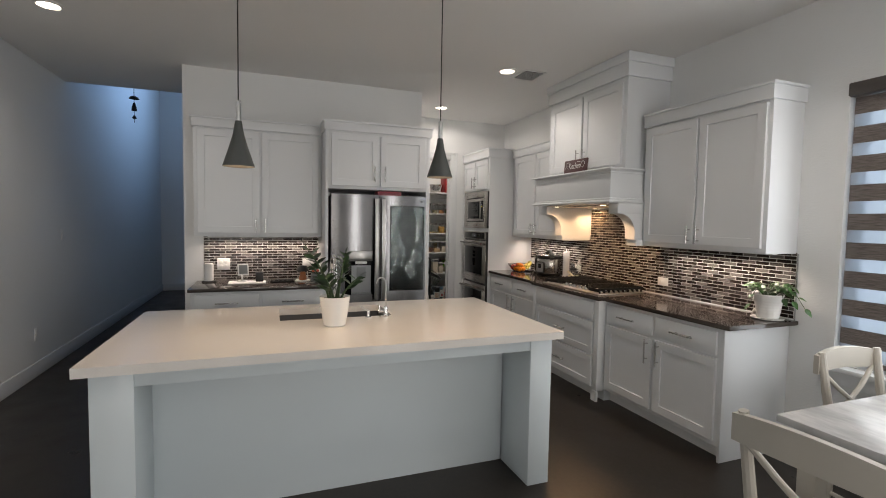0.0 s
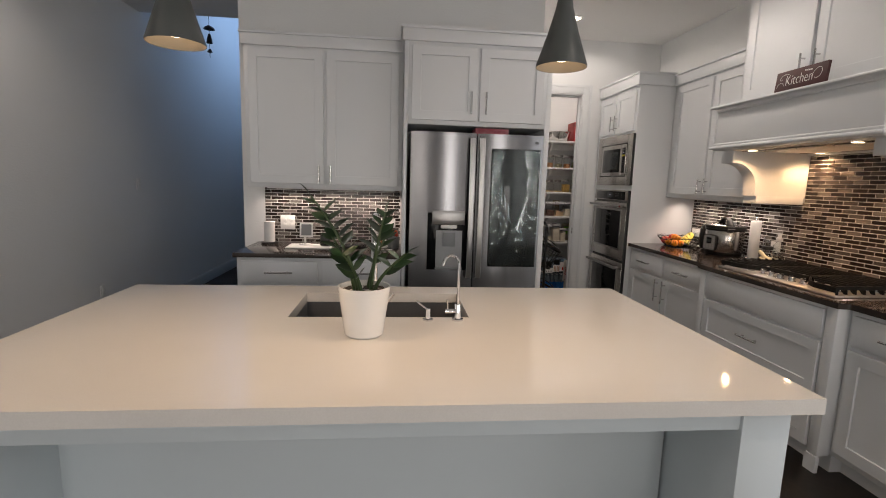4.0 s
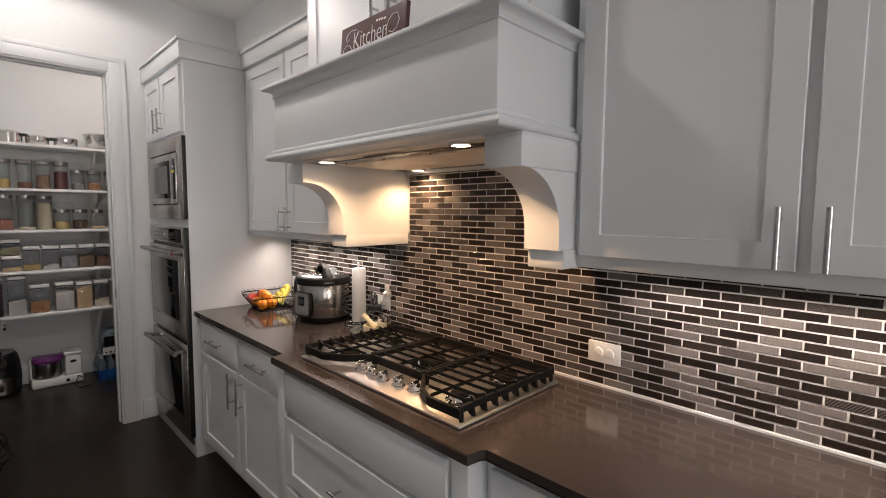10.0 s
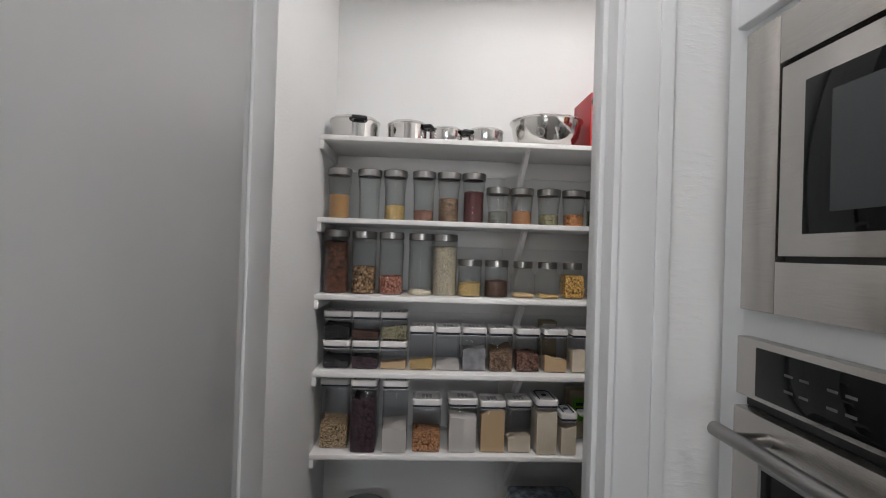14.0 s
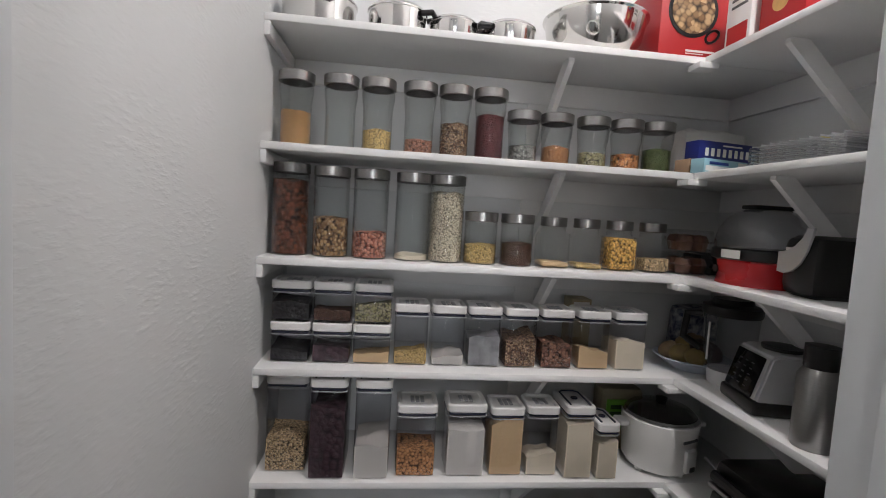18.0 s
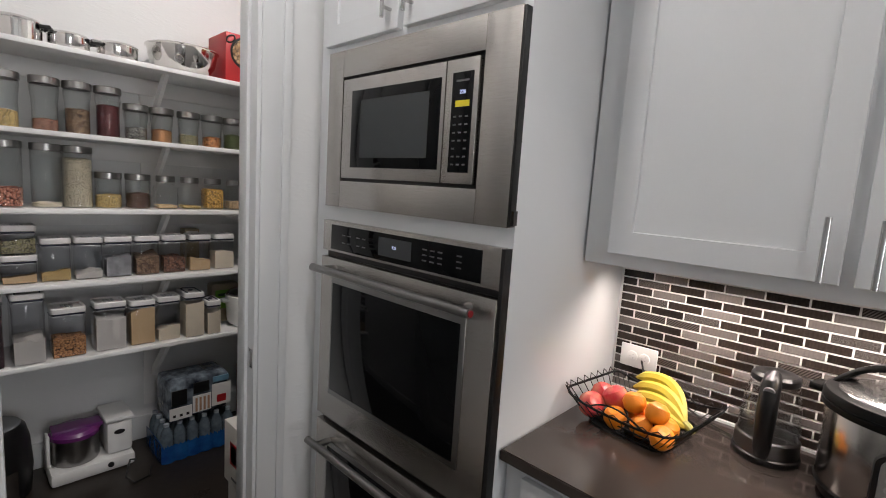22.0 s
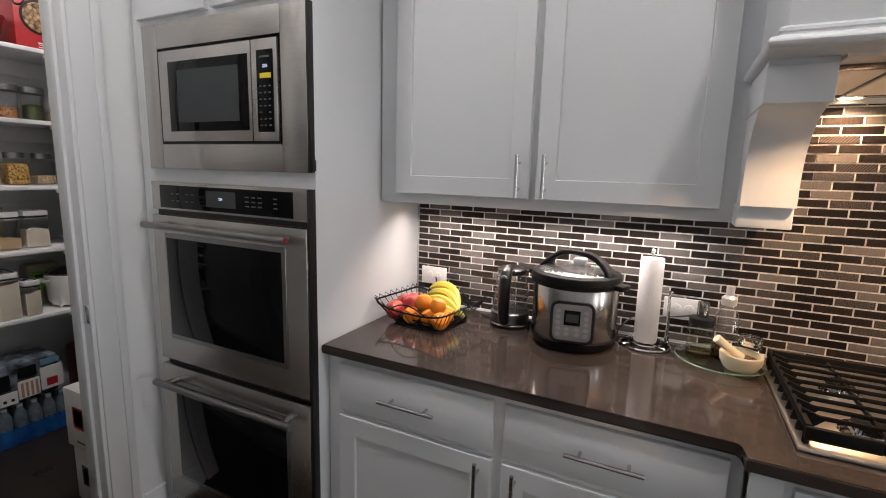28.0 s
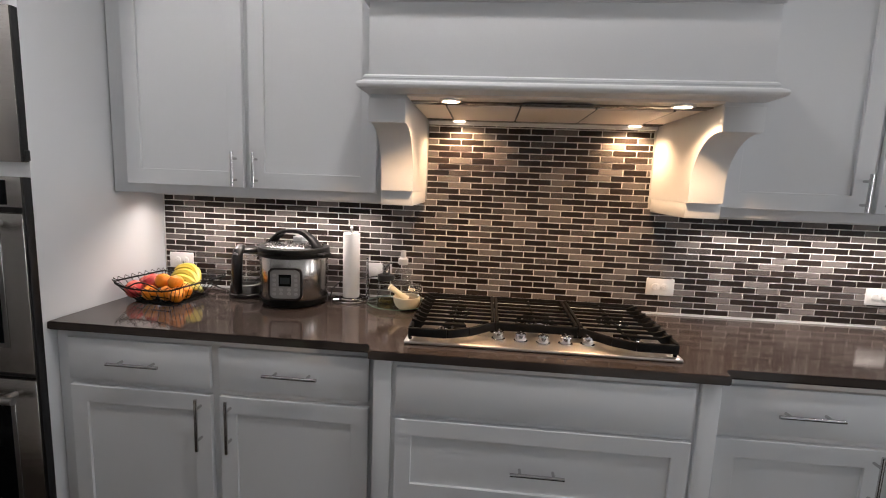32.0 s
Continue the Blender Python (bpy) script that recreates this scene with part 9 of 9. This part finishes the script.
part("label", boxes((2.76, 7.535, 0.245, 2.862, 7.54, 0.372)), WHT, pk, "pale printed label")
part("print", boxes((2.785, 7.5335, 0.262, 2.835, 7.5345, 0.305)), RED, pk, "red square", smooth=0)
part("print", boxes((2.765, 7.5335, 0.385, 2.85, 7.54, 0.415)), SKYPR, pk, "pale blue panel", smooth=0)
# no print here: shade inside two gaps, laid on as black patches
part("print", boxes((2.555, 7.534, 0.30, 2.63, 7.54, 0.385)), BLACK, pk, "black patch painted as a shaded gap in the wrap", smooth=0)
part("print", boxes((2.665, 7.5345, 0.345, 2.745, 7.54, 0.405)), BLACK, pk, "black patch painted as a shaded gap in the wrap", smooth=0)
CARD = material("white_carton", (0.62, 0.60, 0.56), 0.6, patch=0.15, patch_size=8)
printed_box("carton", "white carton with grey and red print on the pantry floor", 2.558, 6.535, 0.0, 2.83, 6.815, 0.262, CARD, [(0.5, 0.3, 0.82, 0.66, GREYINK), (0.53, 0.34, 0.79, 0.62, CARD), (0.57, 0.42, 0.75, 0.52, RED)], "x")
printed_box("carton", "white carton stacked on another carton", 2.545, 6.535, 0.2625, 2.82, 6.825, 0.525, CARD, [(0.45, 0.35, 0.8, 0.72, RED), (0.48, 0.39, 0.77, 0.68, CARD), (0.53, 0.46, 0.72, 0.60, RED), (0.5, 0.1, 0.75, 0.14, GREYINK)], "x")
bm = B()
box(bm, 2.98, 7.50, 0, 3.25, 7.78, 0.42, 0.05)
for v in bm.verts:
    v.co += 0.02 * noise.noise_vector(v.co * 14)
    v.co.z = max(v.co.z, 0.001)
single("rice_sack", bm, material("dark_red_sack", (0.10, 0.015, 0.018), 0.4, patch=0.5, patch_size=12, second=(0.03, 0.02, 0.02)), "dark red woven sack in the pantry corner", "sack")
wg.matrix_basis = Matrix.Translation((0, 0.085, 0)) @ wg.matrix_basis

# ---- backsplash tiles ----
TD = material("dark_glass_tile", (0.019, 0.014, 0.012), 0.17, grain=0.5, grain_size=200, piece=0.35, second=(0.042, 0.032, 0.027), stretch=(1, 0.25, 2), rough_var=0.06)
TL = material("taupe_glass_tile", (0.168, 0.150, 0.140), 0.18, grain=0.5, grain_size=220, piece=0.25, second=(0.115, 0.102, 0.097), stretch=(1, 0.25, 2), rough_var=0.05)
TP = material("etched_tile", (0.15, 0.13, 0.12), 0.25, grain=0.95, grain_size=150, piece=0.2, second=(0.03, 0.025, 0.022), rough_var=0.1)
GROUT = material("pale_grout", (0.80, 0.775, 0.75), 0.85, grain=0.3, grain_size=120, bump=0.3, bump_size=300)
nt = TP.node_tree
co, vo, mu, sn, mx = (nt.nodes.new(k) for k in ("ShaderNodeTexCoord", "ShaderNodeTexVoronoi", "ShaderNodeMath", "ShaderNodeMath", "ShaderNodeMix"))
vo.inputs["Scale"].default_value = 88
mu.operation, sn.operation, mx.data_type = "MULTIPLY", "SINE", "RGBA"
mu.inputs[1].default_value = 26
nt.links.new(co.outputs["Object"], vo.inputs["Vector"])
nt.links.new(vo.outputs["Distance"], mu.inputs[0])
nt.links.new(mu.outputs[0], sn.inputs[0])
nt.links.new(sn.outputs[0], mx.inputs["Factor"])
mx.inputs["A"].default_value, mx.inputs["B"].default_value = (0.05, 0.043, 0.039, 1), (0.135, 0.120, 0.113, 1)
nt.links.new(mx.outputs["Result"], nt.nodes["Principled BSDF"].inputs["Base Color"])
TR = material("ridged_dark_tile", (0.03, 0.023, 0.02), 0.22, piece=0.25)
nt = TR.node_tree
co, mp, wv, rp = (nt.nodes.new(k) for k in ("ShaderNodeTexCoord", "ShaderNodeMapping", "ShaderNodeTexWave", "ShaderNodeValToRGB"))
mp.inputs["Rotation"].default_value = (0, 0, 0.75)
wv.inputs["Scale"].default_value = 52
rp.color_ramp.elements[0].color, rp.color_ramp.elements[1].color = (0.014, 0.0105, 0.009, 1), (0.10, 0.086, 0.08, 1)
nt.links.new(co.outputs["Object"], mp.inputs["Vector"])
nt.links.new(mp.outputs[0], wv.inputs["Vector"])
nt.links.new(wv.outputs["Fac"], rp.inputs["Fac"])
nt.links.new(rp.outputs["Color"], nt.nodes["Principled BSDF"].inputs["Base Color"])
for m_ in (TD, TL, TP, TR):
    m_.node_tree.nodes["Principled BSDF"].inputs["Specular IOR Level"].default_value = 0.26
PU, PV, GG = 0.0992, 0.0266, 0.0046


def tile_mesh(name, length, mat):
    bm = B()
    x0, x1, y1, e, d = 0.0, length - GG, PV - GG, 0.0009, 0.0022
    lo = [bm.verts.new((u, v, 0)) for u, v in ((x0, 0), (x1, 0), (x1, y1), (x0, y1))]
    md = [bm.verts.new((u, v, d - e)) for u, v in ((x0, 0), (x1, 0), (x1, y1), (x0, y1))]
    hi = [bm.verts.new((u, v, d)) for u, v in ((x0 + e, e), (x1 - e, e), (x1 - e, y1 - e), (x0 + e, y1 - e))]
    bm.faces.new(hi)
    for p, q in ((lo, md), (md, hi)):
        for k in range(4):
            bm.faces.new((p[k], p[(k + 1) % 4], q[(k + 1) % 4], q[k]))
    me = mesh_of(name, bm, mat, 0)
    return me


rng = random.Random(7)
TILE_CACHE = {}


def tile_piece(length, kind):
    key = (round(length, 3), kind)
    if key not in TILE_CACHE:
        TILE_CACHE[key] = tile_mesh("tile", length, (TD, TL, TP, TR)[kind])
    return TILE_CACHE[key]


def tile_wall(owner, m, regions):
    """Half-bond rows over regions of (u0, v0, u1, v1); owner(u) gives the panel that a tile belongs to."""
    for u0, v0, u1, v1 in regions:
        row = round(v0 / PV)
        v = row * PV
        while v < v1 - 0.006:
            off = (PU / 2 if row % 2 else 0.0)
            k = math.floor((u0 - off) / PU)
            kind, run = rng.choice((0, 0, 1)), rng.randrange(3)
            while off + k * PU < u1 - 0.004:
                a, b = max(u0, off + k * PU), min(u1, off + (k + 1) * PU)
                k += 1
                if b - a < 0.012 or v < v0 - 0.02:
                    continue
                run = run + 1 if kind in (0, 3) else 0
                kind = 3 if run and rng.random() < 0.09 else 0
                if run and (run >= 3 or rng.random() < 0.42):
                    kind = 2 if rng.random() < 0.22 else 1
                place = m @ Matrix.Translation((a, v, rng.uniform(0, 0.0006))) @ pose(0, 0, 0, rng.gauss(0, 0.35), rng.gauss(0, 0.25), 0)
                parent = owner((a + b) / 2)
                ob = new("tile", tile_piece(round((b - a) / 0.004) * 0.004 if b - a < PU - 0.004 else PU, kind))
                ob.parent = parent
                ob.matrix_basis = PLACES[parent].inverted() @ place
            row += 1
            v = row * PV


gx = XR - 0.006
mt_ = face_x(gx, Y_T - 0.006, CT + 0.010)
L = Y_T - 0.006 - 2.127
hoodu0, hoodu1 = Y_T - 0.006 - 4.293, Y_T - 0.006 - 3.333
panels = []
for n_, y0, y1, top_ in (("backsplash_1", 4.293, Y_T - 0.004, UZ), ("backsplash_2", 3.333, 4.2925, 1.705), ("backsplash_3", 2.125, 3.3325, UZ)):
    bs = thing(n_, "brown and taupe narrow glass tile backsplash with white grout", "backsplash", (XR, y1, CT), kind="structure")
    part("grout", boxes((gx, y0, CT + 0.004, XR - 0.0005, y1, top_)), GROUT, bs, "pale grout", smooth=0)
    part("caulk_line", boxes((XR - 0.014, y0, CT + 0.0005, gx - 0.0005, y1, CT + 0.008)), TRIM, bs, "white caulk line")
    panels.append(bs)
part("edge_trim", boxes((XR - 0.011, 2.12, CT + 0.001, XR - 0.0005, 2.1245, UZ)), NICKEL, panels[2], "thin metal edge trim")
tile_wall(lambda u: panels[0] if u < hoodu0 else panels[1] if u < hoodu1 else panels[2], mt_,
          [(0.0, 0.0, L, UZ - CT - 0.010), (hoodu0 + 0.002, UZ - CT - 0.010, hoodu1 - 0.002, 1.70 - CT - 0.010)])
bl = thing("backsplash_4", "brown and taupe narrow glass tile backsplash in the coffee corner", "backsplash", (LX0, YB, CT), kind="structure")
part("grout", boxes((-0.60, YB - 0.006, CT + 0.001, 0.506, YB - 0.0005, UZ)), GROUT, bl, "pale grout", smooth=0)
tile_wall(lambda u: bl, face_y(-0.598, YB - 0.006, CT + 0.004), [(0.0, 0.0, 1.102, UZ - CT - 0.004)])
